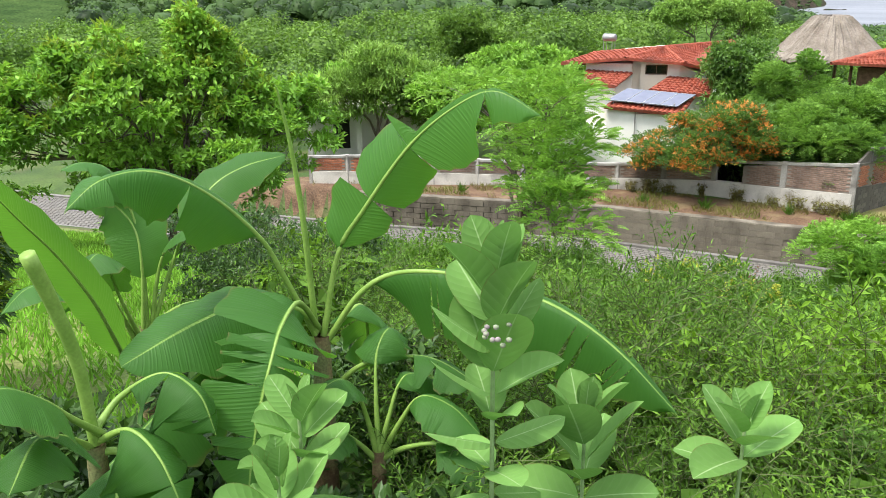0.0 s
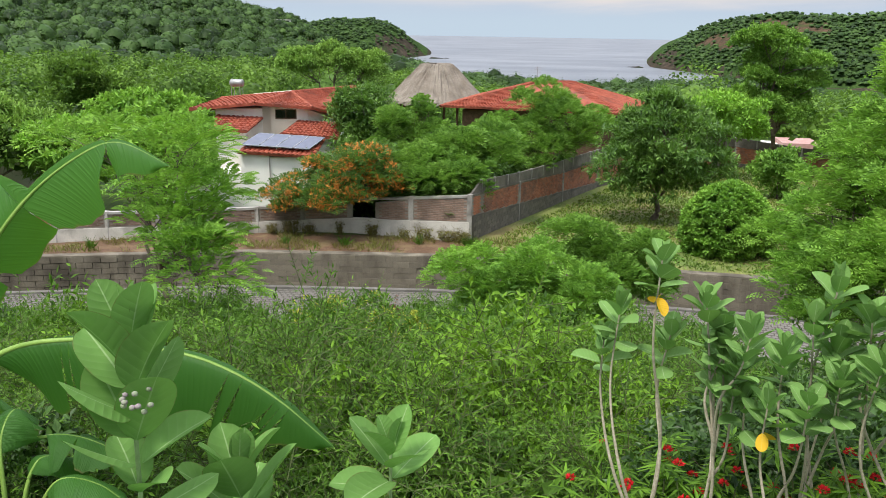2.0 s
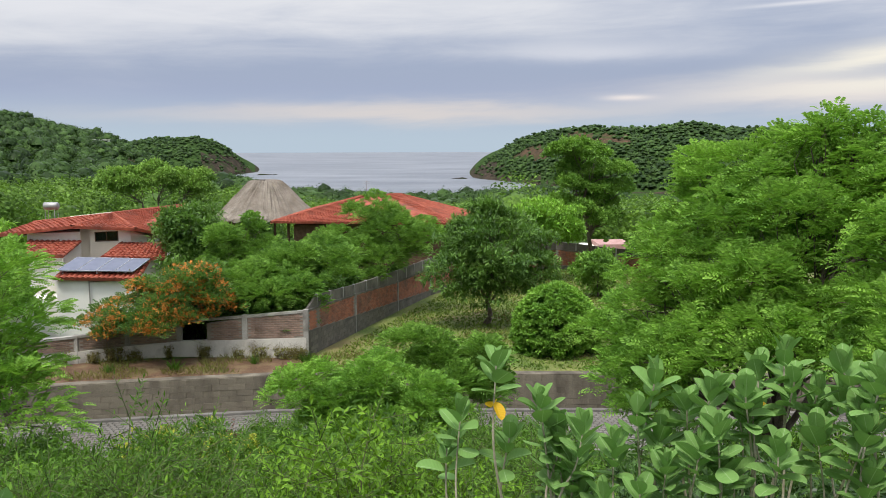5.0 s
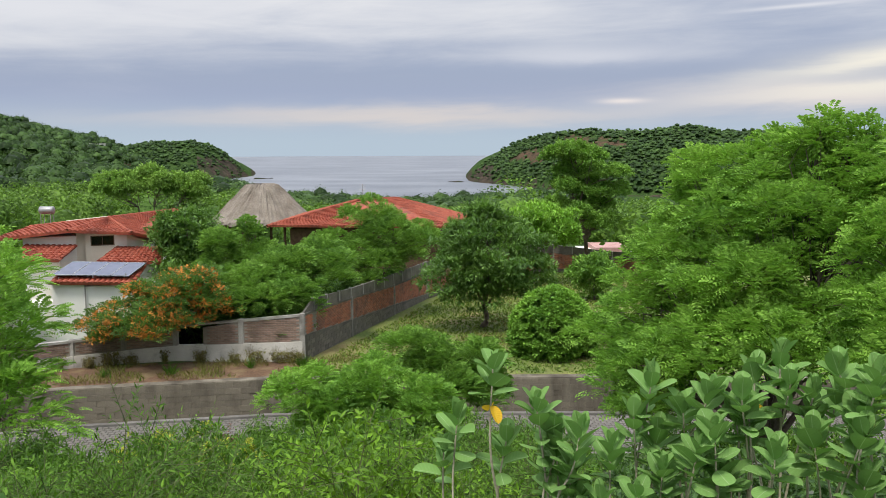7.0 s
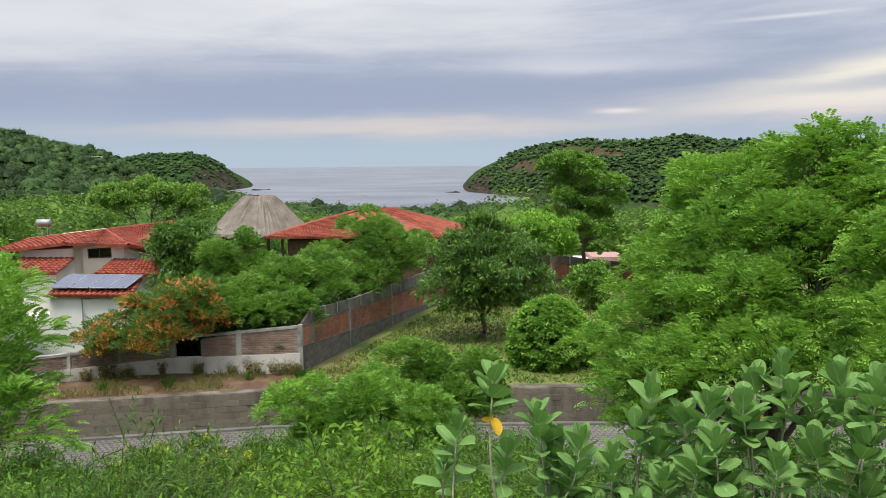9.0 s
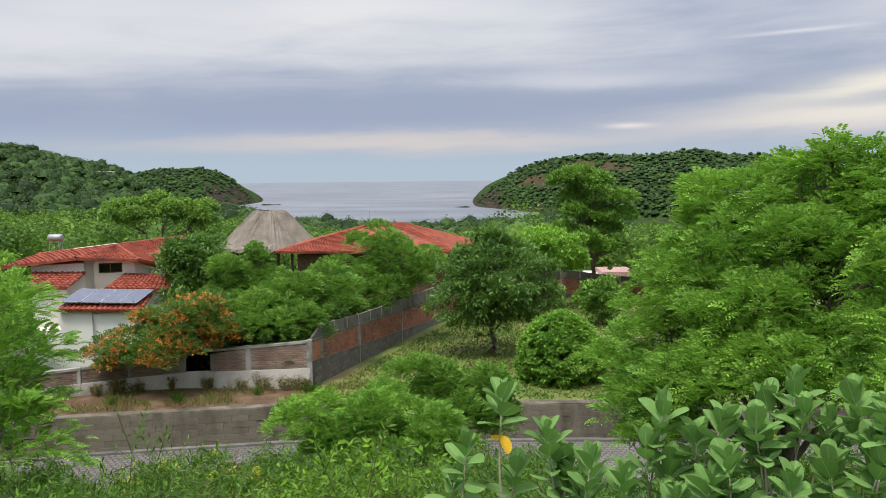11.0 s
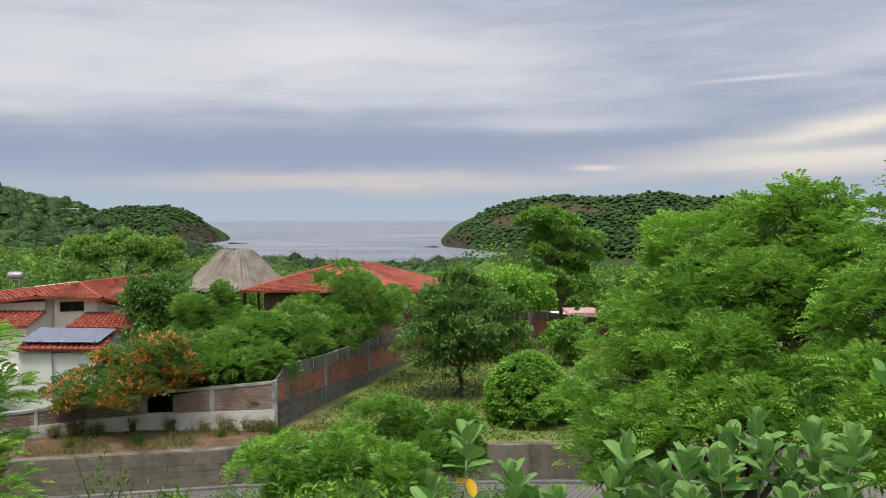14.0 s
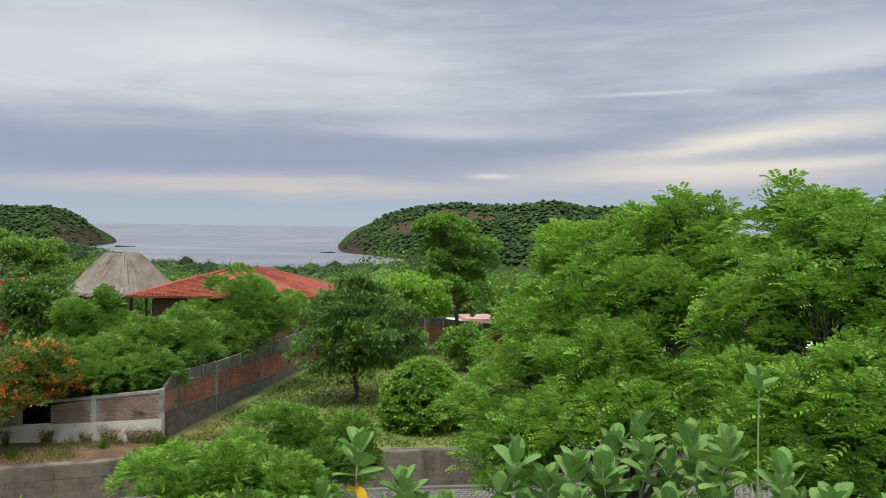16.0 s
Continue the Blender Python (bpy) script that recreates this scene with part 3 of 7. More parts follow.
def paving():
    p, d = along(ROAD_LINE, 0.235)
    keep = (p[:, 0] > -48) & (p[:, 0] < 22)
    p, d = p[keep], d[keep]
    n = np.stack([-d[:, 1], d[:, 0]], -1)
    soup = Soup()
    rows = np.arange(0.42, 4.3, 0.24)
    for k, o in enumerate(rows):
        c = p + n * o + d * (0.118 if k % 2 else 0.0)
        lift = 0.028 + rng.uniform(-0.004, 0.004, len(c))
        for sx, sy, base in ((0.104, 0.106, 0), ):
            top, bot = [], []
            for ex, ey in ((-1, -1), (1, -1), (1, 1), (-1, 1)):
                top.append(np.concatenate([c + d * ex * sx * 0.9 + n * ey * sy * 0.9, lift[:, None] + 0.022], 1))
                bot.append(np.concatenate([c + d * ex * sx + n * ey * sy, lift[:, None] * 0], 1))
            v = np.stack(bot + top, 1).reshape(-1, 3)
            o8 = np.arange(len(c))[:, None] * 8
            q = np.concatenate([o8 + f for f in ([4, 5, 6, 7], [0, 1, 5, 4], [1, 2, 6, 5], [2, 3, 7, 6], [3, 0, 4, 7])])
            soup.add(v, q)
    return soup.mesh("paving_stones")


place("paving_stones", paving(), PAVER, road, "rows of grey paving stones")["kind"] = "stuff"


def ribbon(line, width, z0, z1, offset, name, mat, label, zfun=None):
    p, d = along(line, 0.6, offset)
    n = np.stack([-d[:, 1], d[:, 0]], -1)
    zz = zfun(p[:, 0], p[:, 1]) if zfun else np.zeros(len(p))
    prof = [(0, z0), (0, z1 - 0.02), (0.02, z1), (width - 0.02, z1), (width, z1 - 0.02), (width, z0)]
    soup = Soup()
    soup.grid(np.stack([np.concatenate([p + n * o, (zz + z)[:, None]], 1) for o, z in prof], 0))
    return tagged(place(name, soup.mesh(name), mat), label, "kerb", kind="structure")


ribbon(ROAD_LINE[:-1], 0.22, -0.05, 0.14, 0.06, "kerb", KERB, "low weathered concrete kerb along the road")
ribbon(ROAD_LINE[:-1], 0.16, -0.05, 0.13, 4.5, "kerb", KERB, "low weathered concrete kerb along the road")

# ---- walls along the plots ----
def wall_panel(p, q, z0a, z1a, z0b, z1b, thick):
    """An upright slab between two places of the plan, with metres as its UV map."""
    p, q = np.asarray(p, float), np.asarray(q, float)
    d = unit(q - p)
    n = np.array([-d[1], d[0]]) * thick / 2
    length = np.linalg.norm(q - p)
    v = []
    for o in (n, -n):
        v += [(*(p + o), z0a), (*(q + o), z0b), (*(q + o), z1b), (*(p + o), z1a)]
    faces = [(3, 2, 1, 0), (4, 5, 6, 7), (0, 1, 5, 4), (2, 3, 7, 6), (1, 2, 6, 5), (3, 0, 4, 7)]
    me = bpy.data.meshes.new("panel")
    me.from_pydata([tuple(x) for x in v], [], faces)
    uv = me.uv_layers.new(name="UVMap")
    co = [(0, z0a), (length, z0b), (length, z1b), (0, z1a)] * 2
    for loop in me.loops:
        uv.data[loop.index].uv = co[loop.vertex_index]
    return me


def post(p, z0, z1, w):
    bm = bmesh.new()
    bmesh.ops.create_cube(bm, size=1.0)
    bmesh.ops.scale(bm, vec=(w, w, z1 - z0), verts=bm.verts)
    bmesh.ops.bevel(bm, geom=bm.edges[:], offset=0.015, segments=1, affect="EDGES")
    bmesh.ops.translate(bm, vec=(p[0], p[1], (z0 + z1) / 2), verts=bm.verts)
    return bm


def brick_piece(name, dark, light):
    """Fired clay, each piece of its own tone."""
    m = material(name, (dark, light), scale=2.2, grain=0.3, grain_scale=25, bump=0.006, bump_scale=40, stain=(0.10, 0.085, 0.07), stain_scale=0.8, stain_amount=0.6, random=0.2)
    nt = m.node_tree
    geo, mr, hv = nt.nodes.new("ShaderNodeNewGeometry"), nt.nodes.new("ShaderNodeMapRange"), nt.nodes.new("ShaderNodeHueSaturation")
    colour = nt.nodes["Principled BSDF"].inputs["Base Color"]
    mr.inputs[3].default_value, mr.inputs[4].default_value = 0.7, 1.25
    nt.links.new(geo.outputs["Random Per Island"], mr.inputs[0])
    nt.links.new(mr.outputs[0], hv.inputs["Value"])
    nt.links.new(colour.links[0].from_socket, hv.inputs["Color"])
    nt.links.new(hv.outputs[0], colour)
    return m


def piece_mesh(name, length, height, mat, edge=0.006):
    bm = bmesh.new()
    bmesh.ops.create_cube(bm, size=1.0)
    bmesh.ops.scale(bm, vec=(length, 0.05, height), verts=bm.verts)
    bmesh.ops.bevel(bm, geom=[e for e in bm.edges if all(v.co.y < 0 for v in e.verts)], offset=edge, segments=1, affect="EDGES")
    me = bpy.data.meshes.new(name)
    bm.to_mesh(me)
    bm.free()
    me.materials.append(mat)
    return me


def lay(p, q, z0a, z1a, z0b, z1b, thick, name, me, pitch, rise, parent, single, rest):
    """Courses of bricks or blocks on the face that looks to the balcony: single pieces, or gathered into the soup rest."""
    p, q = np.asarray(p, float), np.asarray(q, float)
    d, length = unit(q - p), np.linalg.norm(q - p)
    n = np.array([-d[1], d[0]])
    n = -n if n @ (p + q) > 0 else n
    turn = math.degrees(math.atan2(n[1], n[0])) + 90
    co = np.array([v.co[:] for v in me.vertices])
    tri = [tuple(f.vertices) for f in me.polygons]
    quads, tris = [f for f in tri if len(f) == 4], [f for f in tri if len(f) == 3]
    low, high = min(z0a, z0b), max(z1a, z1b)
    for row in range(int((high - low) / rise)):
        z = low + (row + 0.5) * rise
        for k in range(int(length / pitch) + 1):
            a = (k + (0.5 if row % 2 else 0.0)) * pitch
            if not 0.12 + pitch / 2 < a < length - 0.1 - pitch / 2:
                continue
            f = a / length
            if not z0a + (z0b - z0a) * f + rise * 0.45 < z < z1a + (z1b - z1a) * f - rise * 0.45:
                continue
            c = p + d * a + n * (thick / 2 - 0.012 + rng.uniform(-0.004, 0.004))
            m = pose(c[0], c[1], z, 0, rng.normal(0, 0.4), turn + rng.normal(0, 0.4))
            if single:
                ob = new(name, me)
                ob.parent, ob.matrix_local = parent, m
            else:
                rest.add(co @ np.array(m.to_3x3()).T + np.array(m.translation), quads, tris)


BRICK_BROWN_M = brick_piece("dull_brown_brick", (0.20, 0.135, 0.10), (0.30, 0.205, 0.16))
BRICK_RED_M = brick_piece("red_brick_piece", (0.33, 0.115, 0.06), (0.45, 0.175, 0.095))
BED = material("pale_brick_mortar", ((0.21, 0.185, 0.155), (0.28, 0.25, 0.21)), scale=1.5, stain=(0.12, 0.10, 0.08), stain_scale=0.8)
BROWN_BRICK = piece_mesh("brick", 0.235, 0.066, BRICK_BROWN_M)
RED_BRICK = piece_mesh("brick", 0.235, 0.066, BRICK_RED_M)
SIDE_PIECE = piece_mesh("block", 0.395, 0.192, SIDE_BLOCK, 0.01)
more_brown, more_red, more_side, more_blocks = Soup(), Soup(), Soup(), Soup()

# front wall: corner first, then leftwards
FRONT = [(-6.06, 34.88), (-8.71, 34.93), (-11.62, 35.13), (-13.73, 34.68), (-15.63, 33.98), (-17.56, 33.02), (-19.43, 32.08), (-21.3, 31.11), (-23.07, 30.07), (-24.81, 29.05), (-26.57, 28.0), (-28.05, 27.09)]
TOPS = [3.59, 3.35, 3.08, 2.83, 2.68, 2.65, 2.68, 2.72, 2.8, 2.87, 2.85, 2.8]
front_wall = thing("garden_wall", (0, 0, 0), "weathered brick garden wall with concrete posts and a white-washed base", "wall", kind="structure")
for i, (p, q) in enumerate(zip(FRONT[:-1], FRONT[1:])):
    za, zb = TOPS[i], TOPS[i + 1]
    split = lambda z: 1.5 + (z - 1.5) * 0.43
    place("base", wall_panel(p, q, 1.1, split(za), 1.1, split(zb), 0.26), WHITEWASH, front_wall, "white-washed stained concrete base")
    d = unit(np.array(q, float) - p)
    end = np.array(q) - d * 1.25 if i == 1 else q      # one bay is open beside its post
    place("brick_panel", wall_panel(p, end, split(za), za - 0.1, split(zb), zb - 0.1, 0.16), BED, front_wall, "pale mortar bed of the bricks")
    lay(p, end, split(za), za - 0.1, split(zb), zb - 0.1, 0.16, "brick", RED_BRICK if i >= 8 else BROWN_BRICK, 0.25, 0.08, front_wall, i < 3, more_red if i >= 8 else more_brown)
    place("coping", wall_panel(p, q, za - 0.1, za, zb - 0.1, zb, 0.24), CONCRETE, front_wall, "thin concrete coping")
for p, z in zip(FRONT, TOPS):
    place("post", post(p, 1.0, z + 0.03, 0.22), CONCRETE, front_wall, "square concrete post")

place("brickwork", more_brown.mesh("brickwork"), BRICK_BROWN_M, front_wall, "courses of dull brown bricks")["kind"] = "stuff"
place("brickwork", more_red.mesh("brickwork"), BRICK_RED_M, front_wall, "courses of red bricks")["kind"] = "stuff"
# an added near-black box that stands for the shade seen through the gap
shed = thing("shed", (-11.35, 36.5, 1.45), "added near-black box for the shade behind the wall gap", "shed")
for lo, hi in (((-1.1, 0.9, 0), (1.1, 1.0, 1.5)), ((-1.1, -0.7, 1.4), (1.1, 1.0, 1.5)), ((-1.1, -0.7, 0), (-1.0, 0.9, 1.4)), ((1.0, -0.7, 0), (1.1, 0.9, 1.4))):
    soup = Soup()
    soup.box(lo, hi, pose(0, 0, 0, 0, 0, 17))
    place("board", soup.mesh("board"), DARK, shed)

# side wall, running away from the corner
SIDE = [(-6.06, 34.88), (-5.78, 36.05), (-4.65, 40.74), (-2.95, 47.91), (-1.17, 54.99), (2.5, 64.5), (6.0, 70.0), (9.9, 73.9), (15.0, 72.5), (21, 71.5)]
S_TOP = [3.60, 4.06, 3.70, 3.31, 3.07, 2.7, 2.35, 2.0, 1.53, 1.3]        # the grey strip on top
S_MID = [3.55, 3.48, 3.19, 2.64, 2.34, 1.95, 1.6, 1.28, 0.88, 0.65]       # top of the bricks
S_LOW = [2.67, 2.56, 2.13, 1.50, 0.88, 0.45, 0.1, -0.15, -0.3, -0.4]      # top of the grey base
side_wall = thing("garden_wall", (0, 0, 0), "long red brick garden wall with grey block base and a grey strip on top", "wall", kind="structure")
for i, (p, q) in enumerate(zip(SIDE[:-1], SIDE[1:])):
    za, zb, ma, mb, ba, bb = S_TOP[i], S_TOP[i + 1], S_MID[i], S_MID[i + 1], S_LOW[i], S_LOW[i + 1]
    ga, gb = min(float(ground(*p)), ba) - 0.5, min(float(ground(*q)), bb) - 0.5
    place("base", wall_panel(p, q, ga, ba, gb, bb, 0.24), WALL_MORTAR, side_wall, "grey block base")
    lay(p, q, ga + 0.3, ba, gb + 0.3, bb, 0.24, "block", SIDE_PIECE, 0.41, 0.205, side_wall, i < 3, more_blocks)
    place("brick_panel", wall_panel(p, q, ba, ma, bb, mb, 0.16), BED, side_wall, "pale mortar bed of the bricks")
    lay(p, q, ba, ma, bb, mb, 0.16, "brick", RED_BRICK, 0.25, 0.08, side_wall, i < 1, more_side)
    place("beam", wall_panel(p, q, ma - 0.03, ma + 0.05, mb - 0.03, mb + 0.05, 0.22), SIDE_BLOCK, side_wall, "thin concrete beam over the bricks")
    place("parapet", wall_panel(p, q, ma + 0.05, za, mb + 0.05, zb, 0.10), SIDE_BLOCK, side_wall, "grey strip along the top")
    if i > 1:
        place("post", post(p, ga, ma + 0.08, 0.24), CONCRETE, side_wall, "square concrete post")
    n = max(1, round(float(np.linalg.norm(np.array(q) - p)) / 1.65))
    for k in range(n):
        c = np.array(p) + (np.array(q) - p) * k / n
        lo, hi = ma + (mb - ma) * k / n, za + (zb - za) * k / n
        place("upright", post(c, lo + 0.05, hi + 0.03, 0.13), CONCRETE, side_wall, "thin concrete upright")

place("brickwork", more_side.mesh("brickwork"), BRICK_RED_M, side_wall, "courses of red bricks")["kind"] = "stuff"
place("block_courses", more_blocks.mesh("block_courses"), SIDE_BLOCK, side_wall, "courses of grey blocks")["kind"] = "stuff"

# retaining wall of old blocks above the road
ret_line = ROAD_LINE[1:6]
ret_p, ret_d = along(ret_line, 0.64)
retaining = thing("retaining_wall", (0, 0, 0), "dark weathered block retaining wall along the road", "retaining wall", kind="structure")
rn = np.stack([-ret_d[:, 1], ret_d[:, 0]], -1)
soup = Soup()
soup.grid(np.stack([np.concatenate([ret_p + rn * o, np.full((len(ret_p), 1), z)], 1) for o, z in ((-0.02, -0.1), (-0.02, 1.47), (-0.42, 1.47), (-0.42, 0.5))], 0))
place("core", soup.mesh("core"), WALL_MORTAR, retaining, "grey mortar bedding")
BLOCK = bpy.data.meshes.new("block")
bm = bmesh.new()
bmesh.ops.create_cube(bm, size=1.0)
bmesh.ops.scale(bm, vec=(0.636, 0.2, 0.241), verts=bm.verts)
bmesh.ops.bevel(bm, geom=[e for e in bm.edges if all(v.co.y < 0 for v in e.verts)], offset=0.005, segments=1, affect="EDGES")
bm.to_mesh(BLOCK)
bm.free()
BLOCK.materials.append(GREY_BLOCK)
for row in range(6):
    for k in range(len(ret_p)):
        c, d = ret_p[k] + ret_d[k] * (0.32 if row % 2 else 0.0), ret_d[k]
        if not -16.5 < c[0] < 12:
            continue
        ob = new("block", BLOCK)
        ob.parent = retaining
        out = np.array([-d[1], d[0]])
        g = rng.uniform(-0.006, 0.008)
        ob.matrix_local = pose(c[0] + out[0] * (g - 0.06), c[1] + out[1] * (g - 0.06), 0.02 + 0.122 + row * 0.243, rng.normal(0, 0.6), 0, math.degrees(math.atan2(-d[1], -d[0])) + rng.normal(0, 0.5))
rest = Soup()
for row in range(6):
    for k in range(len(ret_p)):
        c, d = ret_p[k] + ret_d[k] * (0.32 if row % 2 else 0.0), ret_d[k]
        if -16.5 < c[0] < 12:
            continue
        m = pose(c[0], c[1], 0.02 + row * 0.243, 0, 0, math.degrees(math.atan2(d[1], d[0])))
        rest.box((-0.305, -0.06, 0.0), (0.305, 0.035 + rng.uniform(-0.01, 0.02), 0.226), m)
place("block_courses", rest.mesh("block_courses"), GREY_BLOCK, retaining)["kind"] = "stuff"
ribbon(ret_line, 0.42, 1.4, 1.53, -0.4, "coping", GREY_BLOCK, "worn coping of the retaining wall")


PINK = material("faded_pink_roof", ((0.40, 0.22, 0.195), (0.50, 0.32, 0.29)), scale=1.0)


# ---- houses ----
def tiled(corners, col=0.24, row=0.36, thick=0.05):
    """A roof plane of half-round clay tiles: eave left, eave right, ridge right, ridge left."""
    a, b, c, d = [np.array(p, float) for p in corners]
    wide = max(np.linalg.norm(b - a), np.linalg.norm(c - d))
    deep = max(np.linalg.norm(d - a), np.linalg.norm(c - b))
    nc, nr = max(int(wide / col), 2), max(int(deep / row), 2)
    u = np.linspace(0, 1, nc * 4 + 1)
    h = 0.075 * np.abs(np.sin(u * nc * np.pi)) ** 0.8
    nrm = unit(np.cross(b - a, d - a))
    rows = []
    for k in range(nr):
        for e, lift in ((0.0, 0.045), (0.999, 0.0)):
            v = (k + e) / nr
            base = (a + (b - a) * u[:, None]) * (1 - v) + (d + (c - d) * u[:, None]) * v
            wob = 0.012 * np.sin(u * 37 + k * 2.1)
            rows.append(base + nrm * (h + lift + wob)[:, None])
    soup = Soup()
    soup.grid(np.stack(rows))
    low = np.stack([a, b, c, d]) - nrm * 0.04
    lip = np.stack([(a + (b - a) * u[:, None]), (a + (b - a) * u[:, None]) - nrm * 0.08])
    lip[0] = rows[0]
    soup.grid(lip)
    soup.add(low, [(0, 1, 2, 3)])
    return soup.mesh("tiles")


def ridge_cap(p, q):
    p, q = np.array(p, float), np.array(q, float)
    n = max(int(np.linalg.norm(q - p) / 0.4), 2)
    soup = Soup()
    for k in range(n):
        s, e = p + (q - p) * (k - 0.08) / n, p + (q - p) * (k + 1) / n
        soup.tube(np.array([s, (s + e) / 2, e]), [0.115, 0.105, 0.095], 8)
    return soup.mesh("ridge_tiles")


O, U, V = np.array([-20.0, 42.5]), np.array([0.92, 0.392]), np.array([-0.392, 0.92])


def hp(a, b, z):
    return (*(O + U * a + V * b), z)


def hbox(a0, a1, b0, b1, z0, z1):
    v = [hp(a, b, z) for z in (z0, z1) for a, b in ((a0, b0), (a1, b0), (a1, b1), (a0, b1))]
    soup = Soup()
    soup.add(v, [(0, 3, 2, 1), (4, 5, 6, 7), (0, 1, 5, 4), (1, 2, 6, 5), (2, 3, 7, 6), (3, 0, 4, 7)])
    return soup.mesh("wall")


house = thing("house", (0, 0, 0), "white stucco house with red clay tile roofs", "house")
place("wall", hbox(-1.62, 0.9, 0.5, 3.2, 0.5, 6.12), STUCCO, house)
place("wall", hbox(0.9, 1.35, 0.95, 3.2, 0.5, 6.3), CREAM, house, "cream stucco recess")
# the wall round the upper window
for a0, a1, z0, z1 in ((1.35, 1.6, 0.5, 6.2), (1.6, 2.78, 0.5, 5.52), (1.6, 2.78, 6.06, 6.25), (2.78, 3.4, 0.5, 6.15)):
    place("wall", hbox(a0, a1, 0.62, 0.85, z0, z1), STUCCO if a0 > 2.7 else CREAM, house)
place("wall", hbox(1.4, 3.4, 2.2, 2.4, 0.5, 6.2), DARK, house, "near-black panel for the shade in the room behind the window")
window = place("window", hbox(1.6, 2.78, 0.78, 0.80, 5.52, 6.06), None, house, "wide dark window")
GLASS = bpy.data.materials.new("dark_glass")
GLASS.use_nodes = True
g = GLASS.node_tree.nodes["Principled BSDF"]
g.inputs["Base Color"].default_value, g.inputs["Roughness"].default_value = (0.01, 0.012, 0.012, 1), 0.08
window.data.materials.append(GLASS)
for a0, a1, z0, z1 in ((1.6, 2.78, 5.52, 5.57), (1.6, 2.78, 6.01, 6.06), (1.6, 1.65, 5.57, 6.01), (2.73, 2.78, 5.57, 6.01), (2.17, 2.21, 5.57, 6.01)):
    place("window_frame", hbox(a0, a1, 0.72, 0.78, z0, z1), WOOD, window)
soup = Soup()
soup.add([hp(3.4, 0.62, 0.5), hp(5.2, 1.75, 0.5), hp(6.9, 8.4, 0.5), hp(3.4, 5.0, 0.5), hp(3.4, 0.62, 6.1), hp(5.2, 1.75, 5.2), hp(6.9, 8.4, 6.3), hp(3.4, 5.0, 6.6)],
         [(0, 1, 5, 4), (1, 2, 6, 5), (2, 3, 7, 6), (3, 0, 4, 7), (4, 5, 6, 7)])
place("wall", soup.mesh("wall"), STUCCO, house)
R0, R1, R2 = hp(2.6, 3.5, 6.79), hp(7.09, 8.8, 6.80), hp(-1.4, 3.0, 6.47)
place("roof", tiled((hp(0.52, -0.1, 6.42), hp(3.63, 0.0, 6.17), R0, hp(2.45, 3.45, 6.77))), TILE, house, "red clay tile roof")
place("roof", tiled((hp(3.63, 0.0, 6.17), hp(5.35, 1.5, 5.62), R1, R0)), TILE, house)
place("roof", tiled((hp(-2.94, -0.3, 6.15), hp(0.52, -0.1, 6.42), hp(2.45, 3.45, 6.77), R2)), TILE, house)
place("roof", tiled((R1, hp(5.0, 12.0, 5.4), hp(-3.0, 8.0, 5.3), R2)), TILE, house)
for p, q in ((hp(3.63, 0.0, 6.22), R0), (R0, R1), (R2, R0), (hp(0.52, -0.1, 6.46), R0)):
    place("ridge_tiles", ridge_cap(p, q), TILE, house)
soup = Soup()
soup.tube([np.array(R2) + (np.array(R0) - R2) * k + np.array([0, 0, 0.07]) for k in (0.45, 0.7, 0.95, 1.0)], [0.05, 0.05, 0.05, 0.05], 6)
place("flashing", soup.mesh("flashing"), CREAM, house, "pale strip along the ridge")
# lower roofs and the annex with the panels
place("wall", hbox(-1.5, 0.05, -1.6, 0.5, 0.5, 5.1), STUCCO, house)
place("roof", tiled((hp(-2.02, -2.1, 5.31), hp(0.13, -2.1, 5.15), hp(0.97, 0.49, 5.61), hp(-1.55, 0.49, 5.75))), TILE, house)
place("wall", hbox(2.1, 4.8, -1.7, 0.62, 0.5, 4.66), STUCCO, house)
place("roof", tiled((hp(1.83, -2.0, 5.0), hp(4.97, -2.0, 4.74), hp(5.39, 0.6, 5.27), hp(2.85, 0.6, 5.42))), TILE, house)
annex = thing("annex", (0, 0, 0), "low white stucco annex with a red tile eave", "annex")
place("wall", hbox(-0.2, 1.25, -3.75, -1.9, 0.8, 4.2), STUCCO, annex)
place("wall", hbox(1.25, 3.4, -3.72, -1.9, 0.8, 4.02), STUCCO, annex)
place("downpipe", hbox(1.22, 1.28, -3.82, -3.74, 0.8, 4.2), CONCRETE, annex)
place("wall", hbox(-4.2, -0.2, -3.2, -1.0, 0.8, 3.2), STUCCO, annex)
place("roof", tiled((hp(-0.33, -4.0, 4.34), hp(3.5, -4.0, 4.04), hp(4.2, -2.1, 4.70), hp(0.6, -2.1, 4.98))), TILE, annex, "red clay tile roof")
array = thing("solar_array", (0, 0, 0), "row of blue-grey solar panels on the annex roof", "solar panels")
